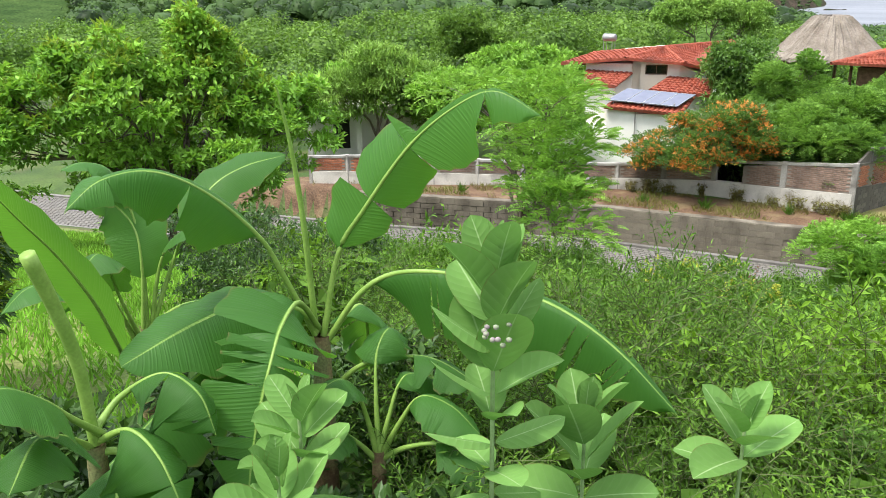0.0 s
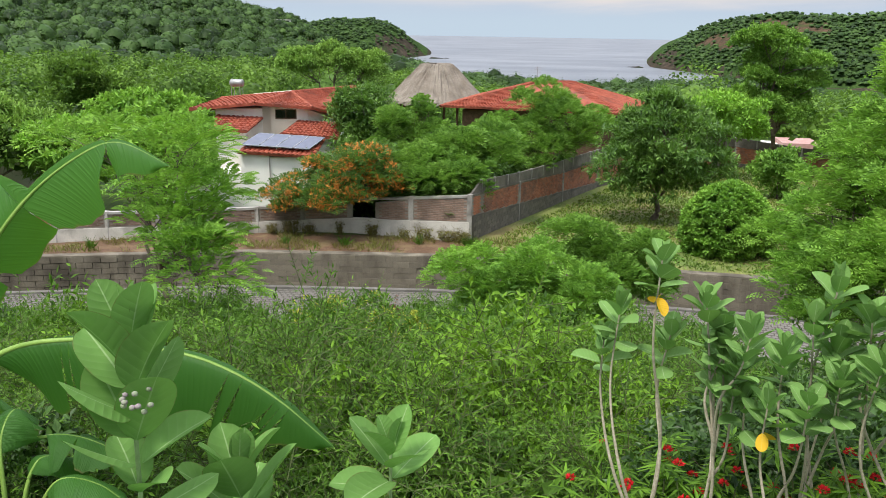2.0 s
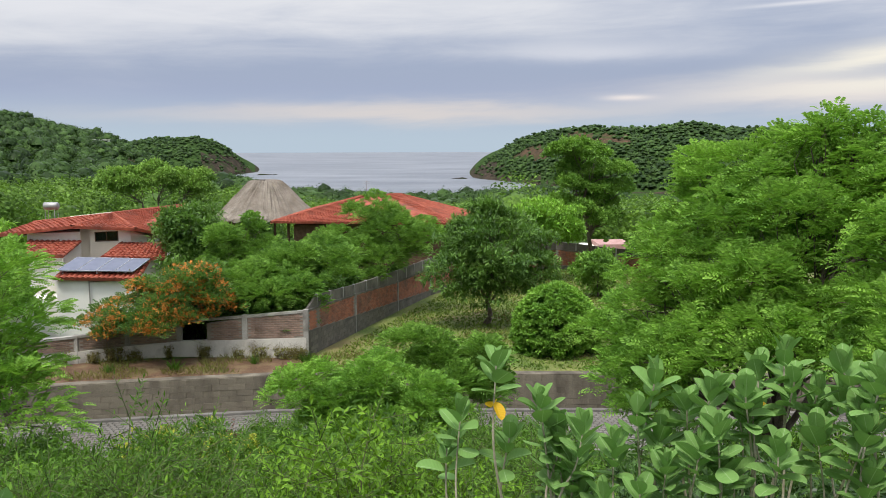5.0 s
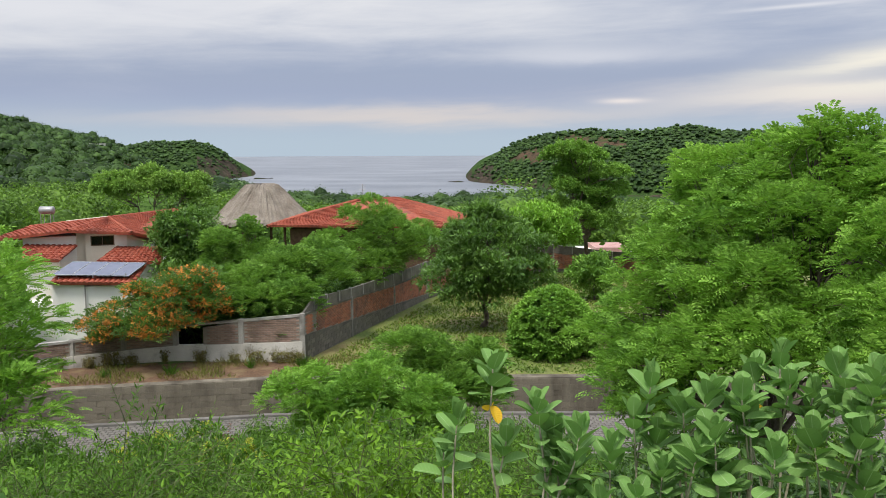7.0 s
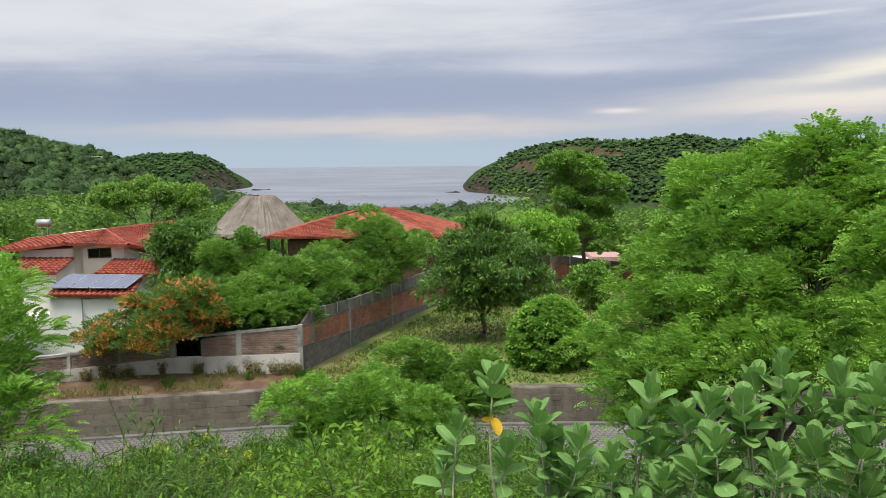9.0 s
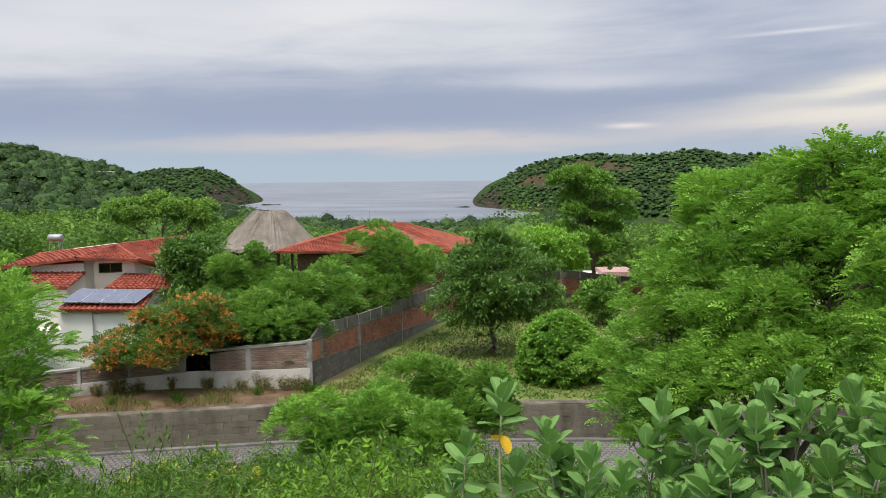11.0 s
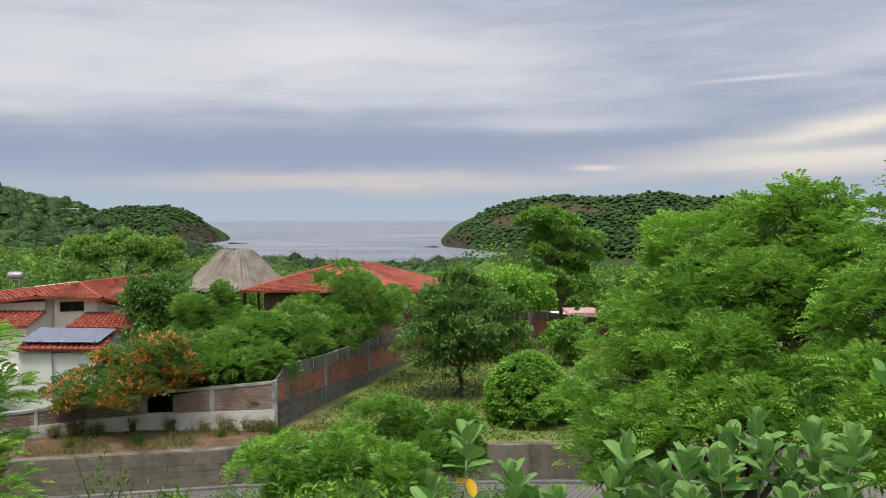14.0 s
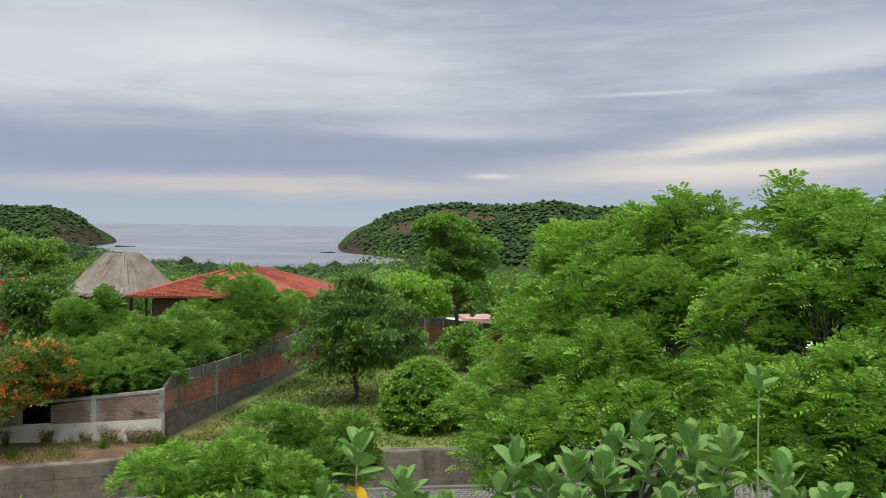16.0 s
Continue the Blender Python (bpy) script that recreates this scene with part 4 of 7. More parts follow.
for k in range(4):
    a0, a1 = -0.16 + 0.865 * k, 0.68 + 0.865 * k
    sl = 0.68
    soup = Soup()
    P = lambda a, b, h: hp(a + sl * (b + 3.75), b, 4.66 - 0.078 * (a + sl * (b + 3.75) + 0.16) + (b + 3.75) * 0.37 + h)
    pnl = Soup()
    pnl.add([P(a0, -3.75, 0), P(a1, -3.75, 0), P(a1, -2.4, 0), P(a0, -2.4, 0), P(a0, -3.75, 0.045), P(a1, -3.75, 0.045), P(a1, -2.4, 0.045), P(a0, -2.4, 0.045)],
            [(0, 3, 2, 1), (4, 5, 6, 7), (0, 1, 5, 4), (1, 2, 6, 5), (2, 3, 7, 6), (3, 0, 4, 7)])
    solar = place("panel", pnl.mesh("panel"), PANEL, array)
    for c0, c1, d0, d1 in ((a0, a1, -3.75, -3.73), (a0, a1, -2.42, -2.4), (a0, a0 + 0.018, -3.75, -2.4), (a1 - 0.018, a1, -3.75, -2.4)):
        fr = Soup()
        fr.add([P(c0, d0, 0), P(c1, d0, 0), P(c1, d1, 0), P(c0, d1, 0), P(c0, d0, 0.055), P(c1, d0, 0.055), P(c1, d1, 0.055), P(c0, d1, 0.055)],
               [(0, 3, 2, 1), (4, 5, 6, 7), (0, 1, 5, 4), (1, 2, 6, 5), (2, 3, 7, 6), (3, 0, 4, 7)])
        place("frame", fr.mesh("frame"), ALU, solar, "aluminium edge frame")
for a in (0.1, 1.6, 3.1):
    place("bracket", hbox(a, a + 0.05, -3.7, -3.6, 4.4, 4.56), ALU, array)
# water heater on the roof
heater = thing("water_heater", hp(-0.6, 4.9, 6.68), "cylindrical steel water heater tank on a frame", "water heater")
soup = Soup()
soup.tube([(x, 0, 0.55) for x in (-0.4, -0.4, -0.36, 0, 0.36, 0.4, 0.4)], [0.001, 0.18, 0.22, 0.22, 0.22, 0.18, 0.001], 16)
place("tank", soup.mesh("tank", True), STEEL, heater)
for x in (-0.27, 0.27):
    for yy in (-0.2, 0.2):
        soup = Soup()
        soup.tube([(x, yy, -0.75), (x, yy, 0.42)], [0.02, 0.02], 5)
        place("leg", soup.mesh("leg"), STEEL, heater)

# pavilion with thatch, and the wide tiled roof beside it
palapa = thing("palapa", (-15.3, 70.0, 0.0), "round pavilion with a grey palm thatch roof", "palapa")
soup = Soup()
th = np.linspace(0, 2 * np.pi, 97)
prof = [(4.3, 4.5), (4.25, 4.75), (3.7, 5.2), (2.65, 6.3), (1.75, 7.25), (1.4, 7.6), (1.2, 7.68), (0.0, 7.72)]
soup.grid(np.stack([np.stack([np.cos(th) * (r + 0.10 * np.sin(th * 31 + k) * (r > 1.3)), np.sin(th) * (r + 0.10 * np.sin(th * 31 + k) * (r > 1.3)), z + 0.06 * np.sin(th * 23 + 2 * k)], -1) for k, (r, z) in enumerate(prof)]))
place("roof", soup.mesh("roof"), THATCH, palapa)
for k in range(8):
    soup = Soup()
    x, y = 3.2 * math.cos(k * math.pi / 4), 3.2 * math.sin(k * math.pi / 4)
    soup.tube([(x, y, -1.0), (x, y, 5.2)], [0.12, 0.11], 8)
    place("post", soup.mesh("post"), WOOD, palapa)

hall = thing("house", (0, 0, 0), "wide low house with a red clay tile hip roof", "house")
A1, A2 = (-6.3, 61.7, 6.85), (-3.75, 65.9, 6.75)
EL, EM, ER, EB = (-11.9, 55.8, 5.45), (0.55, 57.0, 5.2), (2.2, 66.0, 5.25), (-11.5, 68.5, 5.3)
place("roof", tiled((EL, EM, A2, A1)), TILE, hall, "red clay tile roof")
place("roof", tiled((EM, ER, A2, tuple(np.array(A2) * 0.98 + np.array(A1) * 0.02))), TILE, hall)
place("roof", tiled((EB, EL, A1, tuple(np.array(A1) * 0.98 + np.array(A2) * 0.02))), TILE, hall)
place("roof", tiled((ER, EB, A1, A2)), TILE, hall)
for p, q in ((EL, A1), (EM, A2), (ER, A2), (A1, A2)):
    place("ridge_tiles", ridge_cap(p, q), TILE, hall)
soup = Soup()
w = [(-10.6, 57.0), (-0.4, 58.0), (1.0, 65.0), (-10.4, 67.0)]
soup.add([(*p, z) for z in (-0.5, 5.15) for p in w], [(0, 1, 5, 4), (1, 2, 6, 5), (2, 3, 7, 6), (3, 0, 4, 7), (4, 5, 6, 7)])
place("wall", soup.mesh("wall"), WOOD, hall, "shaded brown wall under the eaves")

# the neighbour's house behind the far end of the front wall
villa = thing("house", (-35.0, 38.5, 0.0), "white house with columns behind the trees", "house")
for lo, hi, mt, nm in (((-3.5, 0.0, -0.5), (4.0, 4.0, 3.2), STUCCO, "wall"), ((-1.9, -0.04, 0.6), (-0.9, 0.0, 2.6), DARK, "doorway"), ((-3.9, -1.7, 3.2), (4.4, 4.4, 3.4), CREAM, "roof"),
                       ((-3.4, -1.5, -0.5), (-3.1, -1.2, 3.2), STUCCO, "column"), ((-0.4, -1.5, -0.5), (-0.1, -1.2, 3.2), STUCCO, "column"), ((2.2, -1.5, -0.5), (2.5, -1.2, 3.2), STUCCO, "column")):
    soup = Soup()
    soup.box(lo, hi, pose(0, 0, 0, 0, 0, 40))
    place(nm, soup.mesh(nm), mt, villa)
# low pink-roofed house beyond the far wall, and a white house on the hill
cottage = thing("house", (17.4, 88.5, -3.5), "low white house with a faded pink roof", "house")
for lo, hi, mt, nm in (((-2.2, -1.5, 0), (2.2, 3, 3.0), STUCCO, "wall"), ((-2.6, -1.9, 3.0), (2.6, 3.4, 3.25), STUCCO, "eave"), ((-1.3, -1.95, 3.2), (2.2, 3.0, 3.7), PINK, "roof")):
    soup = Soup()
    soup.box(lo, hi)
    place(nm, soup.mesh(nm), mt, cottage)
for d_, lab in (((-222.4, 535.6, 12.6), "white flat-roofed house high on the wooded hill"), ((-325.0, 624.0, 27.0), "pale house on the crest of the wooded hill")):
    far_house = thing("house", d_, lab, "house")
    for lo, hi, mt, nm in (((-5.0, -4, -5), (5.0, 4, 1.8), STUCCO, "wall"), ((-5.4, -4.6, 1.8), (5.4, 4.6, 2.2), STUCCO, "roof"), ((-0.5, -4.1, 0.4), (3.8, -4.02, 1.5), DARK, "window")):
        soup = Soup()
        soup.box(lo, hi, pose(0, 0, 0, 0, 0, 22))
        place(nm, soup.mesh(nm), mt, far_house)

# an aerial on the wide roof, and a pale roof beyond the big trees
aerial = thing("aerial", (-6.0, 61.9, 6.8), "thin metal aerial on the tiled roof", "aerial")
soup = Soup()
soup.tube([(0, 0, -0.1), (0, 0, 1.2)], [0.025, 0.02], 6)
place("mast", soup.mesh("mast"), STEEL, aerial)
for z in (0.8, 1.0, 1.15):
    soup = Soup()
    soup.tube([(-0.25, 0, z), (0.25, 0, z)], [0.012, 0.012], 5)
    place("rod", soup.mesh("rod"), STEEL, aerial)
barn = thing("house", (37.0, 50.0, -1.0), "low building with a pale sheet roof behind the trees", "house")
for lo, hi, mt, nm in (((-4, -3, 0), (4, 3, 3.4), STUCCO, "wall"), ((-4.5, -3.5, 3.4), (4.5, 3.5, 3.6), STUCCO, "roof")):
    soup = Soup()
    soup.box(lo, hi, pose(0, 0, 0, 0, 0, -36))
    place(nm, soup.mesh(nm), mt, barn)

# ---- trees and shrubs ----
def quads_from(base, along_, across, length, width):
    """Pointed leaves, each one a folded quad: base, two sides, tip."""
    n = len(base)
    length, width = np.broadcast_to(length, n)[:, None], np.broadcast_to(width, n)[:, None]
    mid = base + along_ * length * 0.45
    fold = np.cross(along_, across) * width * 0.18
    v = np.stack([base, mid + across * width / 2 + fold, base + along_ * length, mid - across * width / 2 + fold], 1).reshape(-1, 3)
    o = np.arange(n)[:, None] * 4
    return v, o + np.array([0, 1, 2, 3])


def random_unit(n):
    return unit(rng.normal(size=(n, 3)))


def frame_of(axis, up=(0, 0, 1.0)):
    side = unit(np.cross(axis, np.broadcast_to(up, axis.shape)) + 1e-6)
    return side, unit(np.cross(side, axis))


def feathers(P, A, size, pairs, leaf, droop=0.35):
    """Pinnate leaves: P places, A directions; leaflets in pairs along a drooping rib."""
    n = len(P)
    size = size * rng.uniform(0.7, 1.25, n)[:, None]
    side, nrm = frame_of(A, random_unit(n) * 0.45 + np.array([0, 0, 1.0]))
    vs, qs, off = [], [], 0
    for j in range(pairs):
        s = (j + 0.6) / pairs
        pos = P + A * size * s - np.array([0, 0, 1.0]) * size * droop * s * s
        ll = leaf * (1.15 - 0.6 * abs(s - 0.45)) * size[:, 0] / size.mean()
        for sg in (1, -1):
            d = unit(side * sg * 0.9 + A * 0.45 - nrm * 0.12 - np.array([0, 0, 0.3]) * s)
            v, q = quads_from(pos, d, unit(np.cross(nrm, d)), ll, ll * 0.46)
            vs.append(v)
            qs.append(q + off)
            off += len(v)
    return np.concatenate(vs), np.concatenate(qs)


def rosettes(P, A, count, length, width, spread=0.9, droop=0.2):
    """Tufts of simple leaves round the end of a twig."""
    n = len(P)
    vs, qs, off = [], [], 0
    for j in range(count):
        d = unit(A * rng.uniform(0.1, 0.9, (n, 1)) + random_unit(n) * spread - np.array([0, 0, droop]))
        nrm = unit(np.array([0, 0, 1.0]) + random_unit(n) * 0.5)
        ac = unit(np.cross(nrm, d))
        k = rng.uniform(0.7, 1.2, n)
        v, q = quads_from(P + d * length * 0.12 + random_unit(n) * length * 0.3, d, ac, length * k, width * k)
        vs.append(v)
        qs.append(q + off)
        off += len(v)
    return np.concatenate(vs), np.concatenate(qs)


def shell(lumps, n, inner=0.55, even=1.0, dome=False):
    """Places over uneven, lumpy crowns, with their outward directions."""
    L = np.array(lumps, float)
    w = L[:, 3] * (L[:, 3] + L[:, 4])
    k = rng.choice(len(L), n, p=w / w.sum())
    d = random_unit(n)
    d[:, 2] = np.where((d[:, 2] < -0.3) & (rng.random(n) < 0.55), -d[:, 2], d[:, 2])
    if dome:
        d[:, 2] = np.where(d[:, 2] < -0.2, -d[:, 2], d[:, 2])
    d = unit(d)
    rad = inner + (1 - inner) * rng.random(n) ** 0.6
    wob = 1 + even * (0.20 * np.sin(d[:, 0] * 5.1 + k * 1.3) * np.sin(d[:, 1] * 4.3 + 2 * k) + 0.14 * np.sin(d[:, 2] * 7 + d[:, 0] * 6 + k))
    scale = np.stack([L[k, 3], L[k, 3], L[k, 4]], -1)
    P = L[k, :3] + d * scale * (rad * wob)[:, None]
    out = unit(d / scale * scale.mean())
    # leave out what lies deep inside another lump
    deep = np.zeros(n, bool)
    for i in range(len(L)):
        q = (P - L[i, :3]) / np.array([L[i, 3], L[i, 3], L[i, 4]])
        deep |= (np.linalg.norm(q, axis=1) < 0.5) & (k != i)
    return P[~deep], out[~deep]


def clumped(lumps, clumps, per, radius, loose, even=1.0):
    """Places in small clumps over the crown, so that gaps and shadows stay between them."""
    clumps, per, radius = (clumps * 2 // 7, per * 5 // 2, radius * 1.55) if loose else (clumps * 5 // 9, per * 9 // 5, radius * 1.3)
    C, O = shell(lumps, clumps, 0.78 if even == 1.0 else 0.95, even)
    i = np.repeat(np.arange(len(C)), per)
    d = random_unit(len(i))
    d[:, 2] = np.abs(d[:, 2]) * 0.9
    P = C[i] + d * radius * np.array([1.2, 1.2, 0.5]) * rng.uniform(0.3, 1.0, (len(i), 1)) ** 0.7
    return P, unit(O[i] * 0.7 + d), C


def tufty(lumps, count):
    """Small flat tufts set over the upper side of each lump of a crown."""
    out = []
    for x, y, z, rx, rz in lumps:
        for _ in range(count):
            d = random_unit(1)[0]
            d[2] = abs(d[2]) * 1.15 - 0.35
            d = unit(d) * rng.uniform(0.72, 1.02)
            r = rx * rng.uniform(0.30, 0.54)
            out.append((x + d[0] * rx, y + d[1] * rx, z + d[2] * rz, r, r * rng.uniform(0.55, 0.9)))
    return out


def limbs(base, lumps, tips, r0, fork=0.35):
    """Trunk, limbs to each lump and twigs to some of the clumps."""
    soup = Soup()
    base = np.array(base, float)
    L = np.array(lumps, float)
    mean = L[:, :3].mean(0)
    start = base + (mean - base) * np.array([fork * 0.8, fork * 0.8, fork])
    bow = rng.normal(0, 0.05, 2) * np.linalg.norm(mean - base)
    k = np.linspace(0, 1, 7)
    pts = base + (start - base) * k[:, None] + np.stack([np.sin(k * np.pi) * bow[0], np.sin(k * np.pi) * bow[1], 0 * k], -1)
    soup.tube(pts, r0 * (1.3 - 0.45 * k - 0.15 * np.minimum(k * 4, 1)), 9)
    for x, y, z, rx, rz in L:
        e = np.array([x, y, z])
        k = np.linspace(0, 1, 7)[:, None]
        sag = np.array([0, 0, 1.0]) * np.linalg.norm(e - start) * 0.12
        pts = start + (e - start) * k + sag * np.sin(k * np.pi) + rng.normal(0, 0.03, (7, 3)) * np.linalg.norm(e - start) * np.sin(k * np.pi)
        soup.tube(pts, r0 * (0.62 - 0.42 * k[:, 0]), 6)
        near = tips[np.linalg.norm((tips - e) / np.array([rx, rx, rz]), axis=1) < 1.3]
        for tip in near[:: max(1, len(near) // 14)]:
            s = pts[rng.integers(3, 7)]
            k5 = np.linspace(0, 1, 5)[:, None]
            mid = s + (tip - s) * k5 + rng.normal(0, 0.04, (5, 3)) * np.linalg.norm(tip - s)
            mid[0], mid[-1] = s, tip
            soup.tube(mid, r0 * (0.22 - 0.18 * k5[:, 0]), 4)
    return soup


def tree(name, label, category, base, lumps, leaf, mat, r0=0.15, clumps=160, per=9, radius=0.45, fork=0.35, bark=None, group="", extra=None, inner=150, tuft=0, even=1.0):
    """A tree or shrub: base place, lumps (x, y, z, half width, half height), and the kind of leaf."""
    base = np.array(base, float)
    ob = thing(name, base, label, category, group)
    if tuft:
        small = tufty(lumps, tuft)
        P, A = shell(small, clumps * per, 0.72, dome=True)
        A, C = unit(A * 0.8 + np.array([0, 0, 0.3]) + random_unit(len(A)) * 0.4), np.array(small)[:, :3]
    else:
        P, A, C = clumped(lumps, clumps, per, radius, leaf[0] == "feather", even)
    if leaf[0] == "feather":
        A = unit(A + np.array([0, 0, 0.15]))
        v, q = feathers(P, A, *leaf[1:])
    else:
        v, q = rosettes(P, A, *leaf[1:])
    # the shaded leaves further in
    L = np.array(lumps, float)
    i = np.repeat(np.arange(len(L)), inner * 5 // 4)
    Q = L[i, :3] + random_unit(len(i)) * np.stack([L[i, 3], L[i, 3], L[i, 4]], -1) * rng.uniform(0.15, 0.66, (len(i), 1))
    v2, q2 = rosettes(Q, random_unit(len(i)), 5, max(radius * 0.3, 0.09), max(radius * 0.12, 0.034))
    v, q = np.concatenate([v, v2]), np.concatenate([q, q2 + len(v)])
    place("trunk", shifted(limbs(base, lumps, C, r0, fork), base, True), bark or BARK, ob)
    place("crown", np_mesh("crown", v - base, q), mat, ob)
    if extra:
        for pname, frac, kind, emat, lab in extra:
            n = max(int(len(C) * frac), 3)
            top = C[np.argsort(-C[:, 2] + rng.normal(0, 0.8, len(C)))[: n * 2]]
            top = top[rng.permutation(len(top))[:n]]
            i = np.repeat(np.arange(n), kind[0])
            d = random_unit(len(i))
            d[:, 2] = np.abs(d[:, 2])
            v, q = rosettes(top[i] + d * radius * (1.3 if tuft else 0.9), d, *kind[1:])
            place(pname, np_mesh(pname, v - base, q), emat, ob, lab)
    return ob


def shifted(soup, base, smooth=False):
    soup.v = [v - np.asarray(base) for v in soup.v]
    return soup.mesh("part", smooth)


def gz(x, y):
    return float(ground(x, y))


FEATHER_S = ("feather", 0.42, 5, 0.12, 0.4)

# behind the wall
tree("flame_tree", "spreading flowering tree with orange blossoms over the brick wall", "tree", (-12.4, 35.6, 1.4),
     [(-13.2, 33.8, 3.35, 1.3, 0.75), (-11.5, 34.6, 4.1, 1.6, 0.95), (-12.4, 33.6, 3.2, 1.2, 0.65), (-10.4, 35.0, 4.2, 1.15, 0.8), (-12.9, 34.4, 4.0, 1.0, 0.7), (-14.4, 34.0, 2.9, 0.9, 0.55), (-11.0, 34.2, 3.5, 1.0, 0.6), (-9.8, 35.2, 3.6, 0.8, 0.6), (-10.9, 35.0, 4.9, 1.0, 0.6)],
     ("feather", 0.34, 4, 0.11, 0.35), LEAF_MANGO, 0.11, 480, 9, 0.3, tuft=14, inner=260, extra=[("blossoms", 1.0, (22, 5, 0.13, 0.065), PETAL_ORANGE, "orange blossom clusters")])
tree("garden_tree", "rounded green tree beside the white house", "tree", (-13.4, 44.5, 1.0),
     [(-13.7, 43.8, 6.0, 1.5, 1.3), (-12.7, 43.6, 5.2, 1.3, 1.1), (-13.8, 43.2, 4.6, 1.1, 0.9)], ("rosette", 7, 0.3, 0.11), LEAF_MANGO, 0.14, 300, 7, 0.4)
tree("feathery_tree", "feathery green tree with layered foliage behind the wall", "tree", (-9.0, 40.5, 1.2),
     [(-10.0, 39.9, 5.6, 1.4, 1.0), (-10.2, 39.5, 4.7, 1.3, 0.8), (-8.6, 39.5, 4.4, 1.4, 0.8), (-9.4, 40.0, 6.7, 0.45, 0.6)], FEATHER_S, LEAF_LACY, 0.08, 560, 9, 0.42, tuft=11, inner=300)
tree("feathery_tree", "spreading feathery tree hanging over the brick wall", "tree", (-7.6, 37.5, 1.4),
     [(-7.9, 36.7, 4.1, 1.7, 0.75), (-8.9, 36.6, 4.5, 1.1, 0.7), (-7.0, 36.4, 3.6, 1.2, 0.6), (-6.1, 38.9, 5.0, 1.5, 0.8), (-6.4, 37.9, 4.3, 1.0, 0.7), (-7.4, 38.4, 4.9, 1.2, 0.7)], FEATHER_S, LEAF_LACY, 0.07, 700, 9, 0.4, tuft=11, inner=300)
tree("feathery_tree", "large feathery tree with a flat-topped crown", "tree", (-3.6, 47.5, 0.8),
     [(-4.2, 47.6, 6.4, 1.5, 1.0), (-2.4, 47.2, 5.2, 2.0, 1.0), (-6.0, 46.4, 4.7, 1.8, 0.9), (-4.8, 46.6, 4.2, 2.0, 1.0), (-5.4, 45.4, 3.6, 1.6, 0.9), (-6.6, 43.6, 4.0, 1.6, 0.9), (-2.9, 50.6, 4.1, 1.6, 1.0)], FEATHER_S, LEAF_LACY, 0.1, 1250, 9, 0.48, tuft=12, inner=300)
tree("mango_tree", "dense dark green mango tree on the lawn", "tree", (2.1, 43.2, gz(2.1, 43.2)),
     [(2.4, 42.9, 5.0, 2.7, 1.9), (1.2, 42.6, 4.0, 1.9, 1.5), (3.9, 42.8, 4.0, 1.8, 1.5), (2.3, 43.6, 6.6, 1.4, 1.0), (2.6, 41.6, 3.7, 1.7, 1.2)],
     ("rosette", 8, 0.3, 0.09), LEAF_MANGO, 0.15, 560, 7, 0.4, fork=0.3, inner=300)
tree("round_shrub", "dense rounded green shrub on the lawn", "shrub", (4.7, 35.8, 1.4),
     [(4.75, 35.7, 2.75, 1.62, 1.75), (5.6, 35.9, 2.4, 1.2, 1.35), (4.0, 35.8, 2.3, 1.0, 1.25)], ("rosette", 7, 0.15, 0.10), LEAF_FEATHER, 0.09, 1500, 8, 0.12, inner=500, even=0.12)
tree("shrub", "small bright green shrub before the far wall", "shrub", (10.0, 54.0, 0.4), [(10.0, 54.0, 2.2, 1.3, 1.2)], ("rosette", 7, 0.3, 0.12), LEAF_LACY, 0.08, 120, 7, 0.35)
tree("garden_tree", "light green rounded tree near the far wall", "tree", (7.4, 64.0, -0.4),
     [(7.4, 63.6, 4.9, 2.4, 1.5), (8.6, 63.6, 4.0, 1.6, 1.1), (5.9, 63.5, 4.0, 1.5, 1.2)], ("rosette", 7, 0.34, 0.14), LEAF_BROAD, 0.16, 230, 7, 0.5)
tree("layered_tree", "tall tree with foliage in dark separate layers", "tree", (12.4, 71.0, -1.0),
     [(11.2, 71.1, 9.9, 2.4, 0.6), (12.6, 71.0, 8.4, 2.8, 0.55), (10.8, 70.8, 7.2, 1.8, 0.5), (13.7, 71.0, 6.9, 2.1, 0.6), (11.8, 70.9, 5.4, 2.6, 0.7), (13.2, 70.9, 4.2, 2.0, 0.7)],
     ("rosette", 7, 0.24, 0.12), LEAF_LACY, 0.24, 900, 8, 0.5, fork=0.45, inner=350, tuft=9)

# shrubs added as dark filler, to give the shade under these trees
for x, y, h in ((-7.2, 36.3, 1.9), (-8.6, 36.5, 2.0), (-10.0, 36.9, 2.0), (-6.6, 38.6, 2.3), (-6.0, 41.0, 2.4), (-5.6, 43.4, 2.4), (-8.2, 39.4, 2.6), (-7.6, 42.2, 2.8), (-4.8, 45.8, 2.2), (-4.0, 48.6, 2.2), (-3.0, 52.0, 2.2),
                (-13.4, 36.4, 1.5), (-11.6, 38.2, 2.2), (-10.4, 40.6, 2.6), (-6.4, 46.2, 3.0)):
    z0 = gz(x, y)
    tree("shade_filler_shrub", "leafy filler shrub added for dark shade behind the brick wall", "shrub", (x, y, z0), [(x, y, z0 + h * 0.6, 0.95, h * 0.42), (x - 0.6, y + 0.4, z0 + h * 0.45, 0.8, h * 0.38)],
         ("rosette", 6, 0.22, 0.09), LEAF_MANGO, 0.05, 110, 7, 0.35, group="shaded garden shrubs", inner=80)

